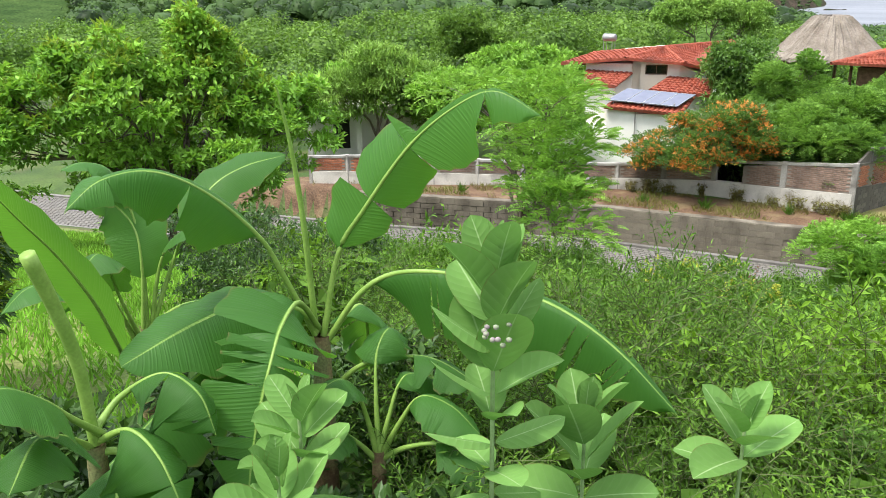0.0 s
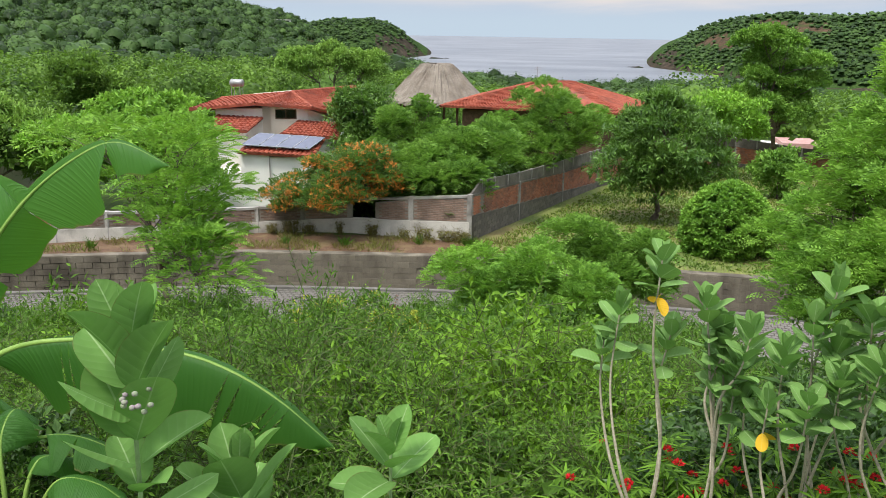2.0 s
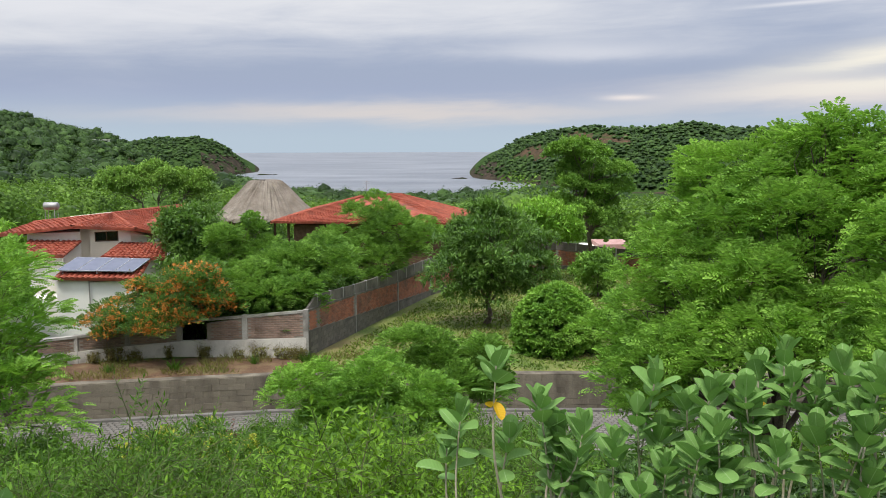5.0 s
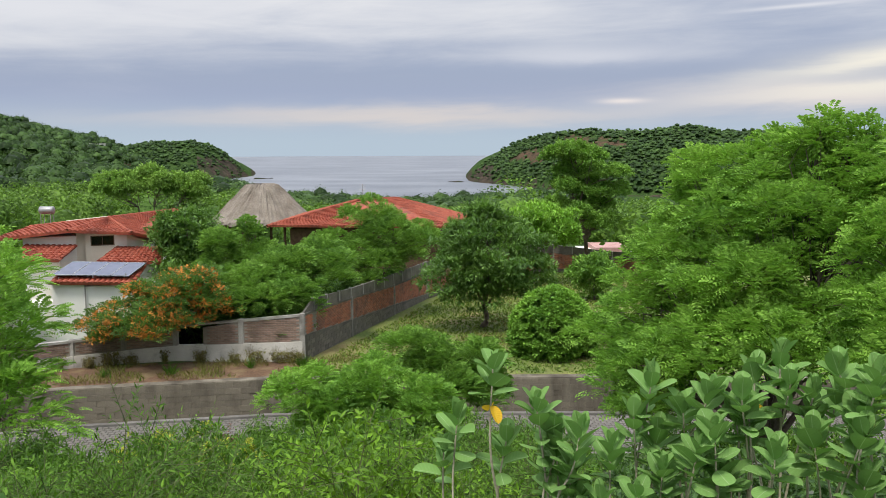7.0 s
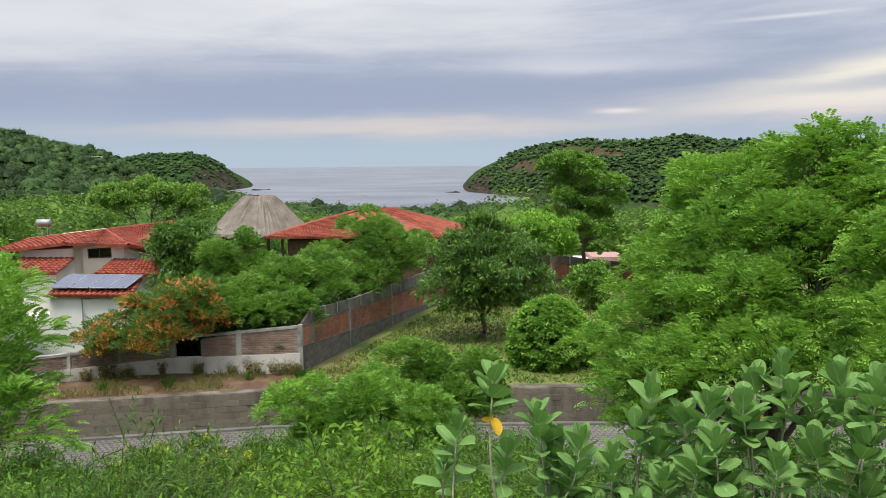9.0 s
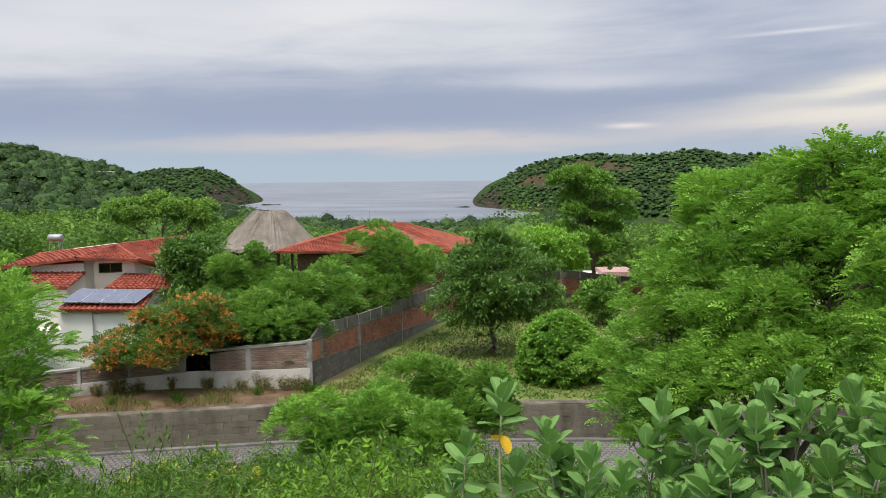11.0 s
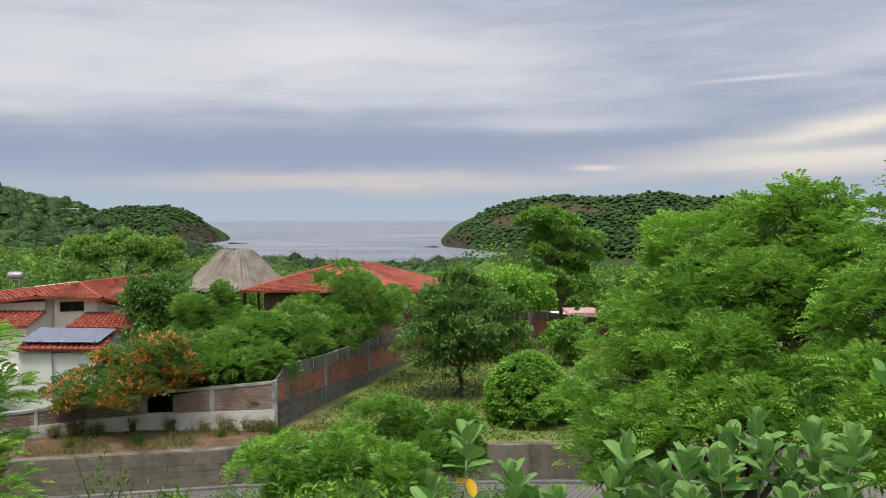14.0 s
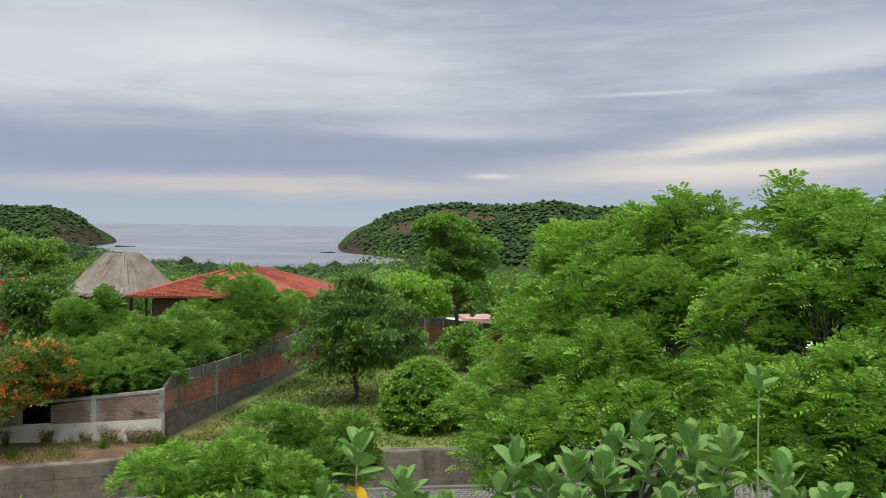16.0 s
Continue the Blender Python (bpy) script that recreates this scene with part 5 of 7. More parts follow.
# the big feathery trees by the road
big = [(5.5, 16.1, 9.7, 0.85, 0.81), (6.2, 15.3, 9.9, 0.90, 0.85), (6.8, 14.5, 10.1, 0.85, 0.81), (4.8, 16.3, 8.6, 0.85, 0.81), (5.4, 15.1, 8.8, 0.95, 0.90), (6.2, 14.2, 9.1, 0.95, 0.90), (7.1, 13.8, 9.5, 0.85, 0.81), (4.3, 15.9, 7.7, 0.80, 0.76), (4.9, 14.7, 7.7, 0.95, 0.90), (5.7, 13.9, 8.2, 0.95, 0.90), (7.3, 14.7, 8.1, 0.80, 0.76), (3.6, 15.6, 6.8, 0.80, 0.76), (4.3, 14.4, 6.8, 0.95, 0.90), (5.1, 13.6, 7.2, 0.95, 0.90), (5.9, 12.7, 7.5, 0.95, 0.90), (7.5, 14.0, 7.3, 0.80, 0.76), (7.2, 13.2, 9.4, 0.80, 0.76), (6.4, 14.1, 10.7, 0.33, 0.56), (7.0, 13.8, 10.6, 0.30, 0.51), (3.6, 15.1, 6.0, 0.90, 0.85)]
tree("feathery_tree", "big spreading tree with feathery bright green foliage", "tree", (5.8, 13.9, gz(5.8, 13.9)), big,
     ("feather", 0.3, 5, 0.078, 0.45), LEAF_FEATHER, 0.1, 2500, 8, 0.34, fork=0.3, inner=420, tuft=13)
tall = [(6.9, 11.1, 10.3, 0.62, 0.59), (6.8, 11.1, 10.9, 0.22, 0.37), (7.0, 10.4, 10.4, 0.55, 0.52), (7.1, 9.7, 10.4, 0.62, 0.59), (6.5, 10.7, 9.5, 0.72, 0.68), (6.8, 9.9, 9.7, 0.62, 0.59), (7.3, 9.6, 9.6, 0.70, 0.66), (6.3, 10.9, 8.8, 0.70, 0.66), (6.2, 9.7, 8.2, 0.80, 0.76), (6.5, 8.9, 8.3, 0.80, 0.76), (5.8, 10.0, 7.6, 0.72, 0.68), (6.2, 9.1, 7.5, 0.80, 0.76), (7.3, 8.9, 8.8, 0.80, 0.76), (6.9, 8.6, 7.6, 0.80, 0.76), (7.6, 9.3, 10.2, 0.80, 0.76)]
tree("feathery_tree", "tall open tree with feathery foliage and a bare forked trunk", "tree", (6.8, 9.9, gz(6.8, 9.9)), tall,
     ("feather", 0.28, 5, 0.072, 0.45), LEAF_FEATHER, 0.09, 1600, 8, 0.34, fork=0.45, inner=260, tuft=12)
# bushes in the middle of the bank
tree("feathery_bush", "bright green feathery bush near the road", "bush", (-2.3, 22.2, gz(-2.3, 22.2)),
     [(-3.4, 21.7, 3.7, 1.1, 0.95), (-1.5, 21.9, 3.9, 1.3, 1.05), (-2.4, 21.4, 3.2, 1.3, 1.0), (-0.4, 21.8, 3.1, 0.9, 0.9)], ("feather", 0.3, 5, 0.09, 0.4), LEAF_FEATHER, 0.04, 760, 8, 0.32, inner=400, tuft=12)
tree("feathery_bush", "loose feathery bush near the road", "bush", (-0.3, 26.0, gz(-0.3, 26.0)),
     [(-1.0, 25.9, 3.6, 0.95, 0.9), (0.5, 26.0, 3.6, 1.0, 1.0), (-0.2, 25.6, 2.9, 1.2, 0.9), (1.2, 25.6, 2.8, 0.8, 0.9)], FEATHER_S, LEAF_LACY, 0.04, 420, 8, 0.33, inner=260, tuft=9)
tree("feathery_tree", "slender young tree with open feathery foliage beside the road", "tree", (-12.4, 20.2, gz(-12.4, 20.2)),
     [(-11.0, 19.3, 7.3, 1.2, 0.9), (-10.5, 18.9, 6.3, 1.0, 0.9), (-10.5, 18.4, 5.0, 1.1, 1.1), (-9.7, 17.9, 4.5, 0.8, 1.2), (-13.6, 19.6, 7.4, 1.0, 0.5), (-12.3, 19.6, 6.2, 0.9, 0.6)],
     ("feather", 0.40, 6, 0.11, 0.4), LEAF_FEATHER, 0.085, 360, 8, 0.36, fork=0.45, inner=60)
tree("leafy_tree", "leafy tree with pale yellow-green new shoots", "tree", (-22.4, 16.0, gz(-22.4, 16.0)),
     [(-24.9, 12.9, 6.7, 1.4, 1.6), (-22.9, 14.3, 6.8, 1.5, 1.8), (-22.4, 16.8, 7.0, 1.4, 2.1), (-20.7, 18.7, 5.8, 1.6, 1.6), (-20.6, 16.2, 4.9, 1.4, 0.9), (-23.0, 14.6, 4.6, 1.6, 1.3), (-25.3, 11.2, 5.6, 1.5, 1.6), (-22.3, 16.9, 8.6, 0.6, 1.1), (-21.9, 17.6, 8.2, 0.55, 1.0), (-24.3, 13.6, 8.0, 0.55, 0.9), (-23.3, 15.2, 7.6, 0.6, 1.1), (-20.2, 19.6, 6.6, 0.5, 1.0), (-21.3, 18.3, 7.4, 0.5, 0.9), (-25.6, 11.8, 7.4, 0.6, 0.8)],
     ("rosette", 7, 0.25, 0.12), LEAF_BROAD, 0.14, 760, 7, 0.36, extra=[("young_leaves", 0.22, (9, 7, 0.24, 0.09), LEAF_LIME, "pale yellow-green young leaves")])
for x, y, hgt, wid in ((-21.5, 37.0, 4.2, 1.9), (-26.5, 36.5, 4.6, 2.2), (-24.5, 43.0, 5.6, 2.4), (-38.5, 41.0, 5.5, 2.4), (-29.0, 46.0, 5.8, 2.6), (-36.0, 31.5, 4.4, 2.0), (-41.0, 27.5, 4.6, 2.3)):
    z0 = gz(x, y)
    tree("garden_tree", "leafy green garden tree behind the wall", "tree", (x, y, z0),
         [(x - 0.5 * wid, y, z0 + hgt * 0.68, wid * 0.7, hgt * 0.27), (x + 0.5 * wid, y - 0.3, z0 + hgt * 0.6, wid * 0.7, hgt * 0.27), (x, y + 0.3, z0 + hgt * 0.82, wid * 0.6, hgt * 0.2)],
         ("rosette", 7, 0.34, 0.15), LEAF_FEATHER if x > -30 else LEAF_BROAD, 0.12, 190, 7, 0.45, group="garden trees")
tree("leafy_shrub", "leafy mango shrub with bright new leaves over dark hanging ones", "shrub", (-8.6, 3.2, gz(-8.6, 3.2)),
     [(-8.5, 3.15, 8.1, 0.55, 0.5), (-8.6, 3.05, 7.5, 0.6, 0.6), (-8.8, 2.8, 8.2, 0.6, 0.5)], ("rosette", 8, 0.2, 0.05, 0.7, 0.5), LEAF_GLOSSY, 0.05, 110, 8, 0.2,
     extra=[("young_leaves", 1.0, (12, 7, 0.19, 0.05), LEAF_LIME, "bright yellow-green new leaves")])
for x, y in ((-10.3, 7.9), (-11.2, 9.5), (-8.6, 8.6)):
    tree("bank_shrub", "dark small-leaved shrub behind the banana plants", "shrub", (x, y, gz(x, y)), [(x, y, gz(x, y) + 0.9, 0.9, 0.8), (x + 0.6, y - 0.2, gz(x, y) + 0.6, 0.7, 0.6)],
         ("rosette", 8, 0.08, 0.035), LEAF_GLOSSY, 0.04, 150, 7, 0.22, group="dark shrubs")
tree("willowy_tree", "pale willowy tree behind the far wall", "tree", (-32.6, 36.4, 0.2),
     [(-33.4, 35.6, 4.3, 1.7, 1.2), (-31.6, 37.0, 5.0, 1.8, 1.4), (-30.2, 38.2, 4.3, 1.7, 1.5), (-32.2, 36.4, 6.0, 1.4, 0.9), (-28.9, 38.4, 3.6, 1.3, 1.2)], ("rosette", 8, 0.42, 0.08), LEAF_WILLOW, 0.14, 420, 8, 0.45, inner=200)
tree("feathery_tree", "tall light green tree among the valley woods", "tree", (-31.6, 89.6, -2.0),
     [(-34.6, 88.5, 6.2, 2.4, 1.5), (-30.8, 90.0, 7.0, 2.6, 1.6), (-27.6, 91.0, 5.9, 2.2, 1.5)], ("rosette", 8, 0.36, 0.13, 0.8, 0.5), LEAF_WILLOW, 0.2, 620, 7, 0.8, tuft=13, inner=260)
tree("garden_tree", "tall dark green tree in the valley", "tree", (-43.4, 61.1, -1.0), [(-43.4, 61.1, 5.8, 2.2, 1.6), (-41.5, 62.0, 5.0, 1.8, 1.3)], ("rosette", 7, 0.4, 0.16), LEAF_MID, 0.2, 240, 7, 0.5)


# ---- woods ----
HOUSES_FAR = ((22.55, 548, 620), (27.5, 640, 705))        # bearing of each far house and the cleared stretch before it


def woods(bands):
    """Trees in one mesh: crowns of leafy scraps near by, lumpy crowns far off. Each band: distance from, to;
    bearing from, to; ground for each tree; scraps for each; their size."""
    vs, qs, off = [], [], 0
    ico = bmesh.new()
    bmesh.ops.create_icosphere(ico, subdivisions=1, radius=1.0)
    iv = np.array([v.co[:] for v in ico.verts])
    it = np.array([[v.index for v in f.verts] for f in ico.faces])
    it = it[iv[it][:, :, 2].mean(1) > -0.45]
    ico.free()
    phi = (1 + 5 ** 0.5) / 2
    rv = np.array([(-1, phi, 0), (1, phi, 0), (-1, -phi, 0), (1, -phi, 0), (0, -1, phi), (0, 1, phi), (0, -1, -phi), (0, 1, -phi), (phi, 0, -1), (phi, 0, 1), (-phi, 0, -1), (-phi, 0, 1)], float) / 1.902
    rt = np.array([(0, 11, 5), (0, 5, 1), (0, 1, 7), (0, 10, 11), (1, 5, 9), (5, 11, 4), (11, 10, 2), (10, 7, 6), (7, 1, 8), (3, 9, 4), (3, 4, 2), (3, 8, 9), (4, 9, 5), (2, 4, 11), (8, 1, 9)])
    fine_v, fine_t = iv, it
    tv, tt, toff = [], [], 0
    for r0, r1, a0, a1, area, scraps, size in bands:
        n = int(radians(a1 - a0) * (r1 * r1 - r0 * r0) / 2 / area)
        r = np.sqrt(rng.uniform(r0 * r0, r1 * r1, n))
        b = rng.uniform(a0, a1, n)
        az = np.radians(b)
        x, y = -np.sin(az) * r, np.cos(az) * r
        z = ground(x, y)
        ok = (z > SEA + 2.0) & (road_side(x, y) < -7)
        # keep clear of the houses, the pavilion and the vacant plot
        ok &= ~((x > -26) & (x < 6) & (y > 33) & (y < 58)) & ~((x > -21) & (x < 5) & (y > 50) & (y < 76)) & ~((x > -30) & (y < 46) & (x < -6))
        ok &= ~((b < -8.5) & (b > -14) & (r < 96))
        ok &= ~((patch_of(x, y, z, 0.25) >= 0) & (rng.random(n) < 0.85))
        for hb, h0, h1 in HOUSES_FAR:
            ok &= ~((np.abs(b - hb) < 0.6) & (r > h0) & (r < h1))
        ok &= ~((r > 300) & (noise2(x, y, 38, 3.0) > 0.82) & (rng.random(n) < 0.8))
        x, y, z, r = x[ok], y[ok], z[ok], r[ok]
        n = len(x)
        rad = np.sqrt(area / np.pi) * (rng.uniform(0.75, 1.45, n) if r0 > 250 else rng.uniform(0.5, 1.05, n))
        hgt = rad * rng.uniform(0.75, 1.15, n)
        lift = rad * 0.55 + rng.uniform(0.2, 2.8, n) + np.where(r > 330, 3.2, np.where(b[ok] > 15, 2.2, 0.6)) * np.clip(noise2(x, y, 14, 9.0), 0, 1)
        if r0 >= 690:
            hgt, lift = hgt * 0.75, rad * 0.4 + rng.uniform(0, 1.2, n) + 2.4 * (rng.random(n) < 0.12)
        c = np.stack([x, y, z + lift], -1)
        iv, it = (rv, rt) if scraps > 5 else (fine_v, fine_t)
        jit = 1 + rng.uniform(-0.2, 0.2, (n, len(iv), 1))
        V = c[:, None] + iv[None] * jit * np.stack([rad, rad, hgt], -1)[:, None] * (0.84 if r0 >= 690 else 0.72 if r0 > 155 else 0.5)
        tv.append(V.reshape(-1, 3))
        tt.append((it[None] + (np.arange(n) * len(iv))[:, None, None]).reshape(-1, 3) + toff)
        toff += n * len(iv)
        i = np.repeat(np.arange(n), scraps)
        d = random_unit(len(i))
        d[:, 2] = np.abs(d[:, 2]) * 1.1 - 0.2
        wob = 1 + 0.2 * np.sin(d[:, 0] * 6 + i) * np.sin(d[:, 1] * 5 + i * 2.3)
        P = c[i] + d * np.stack([rad, rad, hgt], -1)[i] * (wob * rng.uniform(0.7, 1.0, len(i)))[:, None]
        way = unit(random_unit(len(i)) * np.array([1, 1, 0.5]))
        nrm = unit(d + np.array([0, 0, 0.15]) + random_unit(len(i)) * (0.32 if r0 < 250 else 0.25))
        k = rng.uniform(0.6, 1.3, len(i)) * size
        v, q = quads_from(P, way, unit(np.cross(nrm, way)), k, k * 0.7)
        vs.append(v)
        qs.append(q + off)
        off += len(v)
    return np_mesh("woods", np.concatenate(vs + tv), [np.concatenate(qs), np.concatenate(tt) + off], True)


tagged(place("valley_woods", woods([(46, 85, 14, 74, 24, 620, 0.32), (85, 150, -14, 74, 48, 560, 0.46), (60, 150, -30, -13, 50, 420, 0.5), (150, 260, -14, 62, 62, 320, 0.7)]), LEAF_MID),
       "dense green tropical woods filling the valley", "woods", kind="stuff")
tagged(place("hill_woods", woods([(260, 460, -12, 60, 60, 70, 1.0), (460, 760, -10, 14, 64, 44, 1.15), (460, 770, 14, 38, 28, 30, 1.0), (460, 770, 38, 64, 90, 44, 1.5), (690, 1100, -30, -1, 17, 12, 0.85), (1100, 1300, 12, 23, 20, 12, 0.9)]), LEAF_FAR),
       "dark green woods over the far hills and headlands", "woods", kind="stuff")

# ---- large-leaved plants close to the balcony ----
def vein_leaf(name, blade, rib, through_colour, veins, slant, rough=0.45, translucent=0.3, rib_width=0.05, strength=0.25, spec=0.25, relief=0.002, uneven=0.0):
    """A big leaf with a pale midrib and side veins, laid out on the leaf's own map."""
    m = bpy.data.materials.new(name)
    m.use_nodes = True
    nt = m.node_tree
    N, L = nt.nodes.new, nt.links.new
    bsdf, out = nt.nodes["Principled BSDF"], nt.nodes["Material Output"]

    def mth(op, a, b=0.0):
        n = N("ShaderNodeMath")
        n.operation = op
        for i, v in enumerate((a, b)):
            if isinstance(v, (int, float)):
                n.inputs[i].default_value = v
            else:
                L(v, n.inputs[i])
        return n.outputs[0]

    def mix(fac, a, b, mode="MIX"):
        n = N("ShaderNodeMix")
        n.data_type, n.blend_type = "RGBA", mode
        for sock, v in ((n.inputs[0], fac), (n.inputs[6], a), (n.inputs[7], b)):
            if isinstance(v, (int, float)):
                sock.default_value = v
            elif isinstance(v, tuple):
                sock.default_value = (*v, 1)
            else:
                L(v, sock)
        return n.outputs[2]

    uv, sep = N("ShaderNodeUVMap"), N("ShaderNodeSeparateXYZ")
    L(uv.outputs[0], sep.inputs[0])
    u = mth("ABSOLUTE", mth("SUBTRACT", mth("MULTIPLY", sep.outputs[0], 2.0), 1.0))
    # pleats of uneven width
    wander = N("ShaderNodeTexNoise")
    wander.noise_dimensions = "1D"
    wander.inputs["Scale"].default_value, wander.inputs["Detail"].default_value = 34.0, 3.0
    L(mth("SUBTRACT", sep.outputs[1], mth("MULTIPLY", u, slant / veins)), wander.inputs["W"])
    phase = mth("ADD", mth("SUBTRACT", mth("MULTIPLY", sep.outputs[1], veins), mth("MULTIPLY", u, slant)), mth("MULTIPLY", wander.outputs[0], uneven))
    wave = mth("ABSOLUTE", mth("SINE", mth("MULTIPLY", phase, 3.1416)))
    vein = mth("POWER", mth("SUBTRACT", 1.0, wave), 3.0)
    mr = N("ShaderNodeMapRange")
    mr.interpolation_type = "SMOOTHSTEP"
    L(u, mr.inputs[0])
    for i, q in enumerate((rib_width * 0.5, rib_width, 1.0, 0.0)):
        mr.inputs[i + 1].default_value = q
    tc, no = N("ShaderNodeTexCoord"), N("ShaderNodeTexNoise")
    no.inputs["Scale"].default_value, no.inputs["Detail"].default_value = 7.0, 5.0
    L(tc.outputs["Object"], no.inputs["Vector"])
    oi = N("ShaderNodeObjectInfo")
    var = mth("ADD", mth("MULTIPLY", no.outputs[0], 0.5), mth("MULTIPLY", oi.outputs["Random"], 0.5))
    col = mix(var, tuple(c * 0.72 for c in blade), tuple(c * 1.25 for c in blade))
    col = mix(mth("MULTIPLY", vein, strength), col, rib)
    col = mix(mr.outputs[0], col, rib)
    # dry brown edges here and there
    ed = N("ShaderNodeMapRange")
    ed.interpolation_type = "SMOOTHSTEP"
    L(mth("ADD", u, mth("MULTIPLY", no.outputs[0], 0.22)), ed.inputs[0])
    ed.inputs[1].default_value, ed.inputs[2].default_value = 1.07, 1.12
    col = mix(mth("MULTIPLY", ed.outputs[0], 0.7), col, (0.16, 0.11, 0.045))
    L(col, bsdf.inputs["Base Color"])
    bsdf.inputs["Roughness"].default_value, bsdf.inputs["Specular IOR Level"].default_value = rough, spec
    bp = N("ShaderNodeBump")
    bp.inputs["Distance"].default_value, bp.inputs["Strength"].default_value = relief, 0.7
    L(wave, bp.inputs["Height"])
    L(bp.outputs[0], bsdf.inputs["Normal"])
    tr = N("ShaderNodeBsdfTranslucent")
    L(mix(1.0, mix(0.5, col, rib), through_colour, "MIX"), tr.inputs[0])
    ms = N("ShaderNodeMixShader")
    ms.inputs[0].default_value = translucent
    L(bsdf.outputs[0], ms.inputs[1])
    L(tr.outputs[0], ms.inputs[2])
    L(ms.outputs[0], out.inputs["Surface"])
    return m


BANANA = vein_leaf("banana_leaf", (0.047, 0.142, 0.023), (0.22, 0.37, 0.075), (0.17, 0.42, 0.035), 61, 4.0, rough=0.5, translucent=0.34, rib_width=0.04, strength=0.05, spec=0.22, relief=0.0025, uneven=1.6)
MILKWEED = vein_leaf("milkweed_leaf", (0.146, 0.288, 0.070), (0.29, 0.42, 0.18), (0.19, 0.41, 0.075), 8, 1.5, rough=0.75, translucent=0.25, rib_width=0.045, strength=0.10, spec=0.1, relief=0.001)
# greyer waxy copy of MILKWEED, lightened to look better lit on the farther shrubs
MILKWEED_LIGHTER = vein_leaf("lightened_grey_green_milkweed_leaf", (0.176, 0.322, 0.088), (0.33, 0.46, 0.21), (0.22, 0.43, 0.085), 8, 1.5, rough=0.75, translucent=0.22, rib_width=0.045, strength=0.12, spec=0.1, relief=0.001)
MILKWEED_OLD = vein_leaf("yellow_milkweed_leaf", (0.70, 0.42, 0.02), (0.75, 0.55, 0.1), (0.8, 0.5, 0.03), 8, 1.5, rough=0.6)
PETIOLE = material("banana_stalk", ((0.17, 0.29, 0.05), (0.23, 0.36, 0.075)), scale=6, grain=0.15, rough=0.45)
SHEATH = material("banana_trunk", ((0.16, 0.18, 0.07), (0.22, 0.13, 0.07)), scale=5, grain=0.4, bump=0.01, stain=(0.07, 0.04, 0.025), stain_scale=5, stain_amount=0.9)
PALE_STEM = material("pale_corky_stem", ((0.42, 0.37, 0.28), (0.32, 0.29, 0.2)), scale=8, bump=0.004, grain=0.3)
GREEN_STEM = material("green_stem", ((0.20, 0.30, 0.12), (0.26, 0.36, 0.16)), scale=9, grain=0.2)


def curve_through(pts, n):
    """A smooth line through the given places."""
    p = np.array(pts, float)
    p = np.vstack([2 * p[0] - p[1], p, 2 * p[-1] - p[-2]])
    t = np.linspace(0, len(pts) - 1 - 1e-6, n)
    i = t.astype(int)
    f = (t - i)[:, None]
    a, b, c, d = p[i], p[i + 1], p[i + 2], p[i + 3]
    return 0.5 * (2 * b + (c - a) * f + (2 * a - 5 * b + 4 * c - d) * f ** 2 + (3 * b - a - 3 * c + d) * f ** 3)


def blade_mesh(mid, side, nrm, wl, wr, lift, tears, cols=4, ripple=0.003):
    """A leaf blade round a midrib. wl, wr: half widths; lift: how far the edges hang; tears: rows at which it is torn."""
    soup = Soup()
    uvs = []
    n = len(mid)
    cuts = [0] + sorted(tears) + [n - 1]
    for a, b in zip(cuts[:-1], cuts[1:]):
        if b - a < 1:
            continue
        extra, trim = (rng.uniform(-0.2, 0.6), rng.uniform(0.74, 1.06, 2)) if len(cuts) > 2 else (0.0, (1.0, 1.0))
        rows = []
        k = np.arange(a, b + 1)
        gap = np.minimum((k - a) / max(b - a, 1), 1 - (k - a) / max(b - a, 1))
        for j in range(-cols, cols + 1):
            u = j / cols
            w = np.where(u < 0, wl[k] * trim[0], wr[k] * trim[1]) * abs(u)
            hang = (lift[k] + extra) * abs(u) ** 1.7 * np.where(u < 0, wl[k], wr[k])
            rip = ripple * np.where(k % 2 == 0, 1, -1) * (abs(u) > 0.1)
            tang = unit(np.gradient(mid, axis=0))[k]
            draw = (0.5 - (k - a) / max(b - a, 1)) * min(0.07, 0.3 * np.linalg.norm(mid[b] - mid[a])) * abs(u) ** 1.5 * (len(cuts) > 2)
            rows.append(mid[k] + side[k] * np.sign(u) * (w * 0.97)[:, None] - nrm[k] * (hang + rip)[:, None] + tang * draw[:, None])
            uvs.append(np.stack([np.full(len(k), u * 0.5 + 0.5), k / (n - 1)], -1))
        soup.grid(np.stack(rows))
    me = soup.mesh("leaf", True)
    uv = np.concatenate(uvs)
    layer = me.uv_layers.new(name="UVMap")
    idx = np.empty(len(me.loops), np.int32)
    me.loops.foreach_get("vertex_index", idx)
    layer.data.foreach_set("uv", uv[idx].astype(np.float32).ravel())
    return me


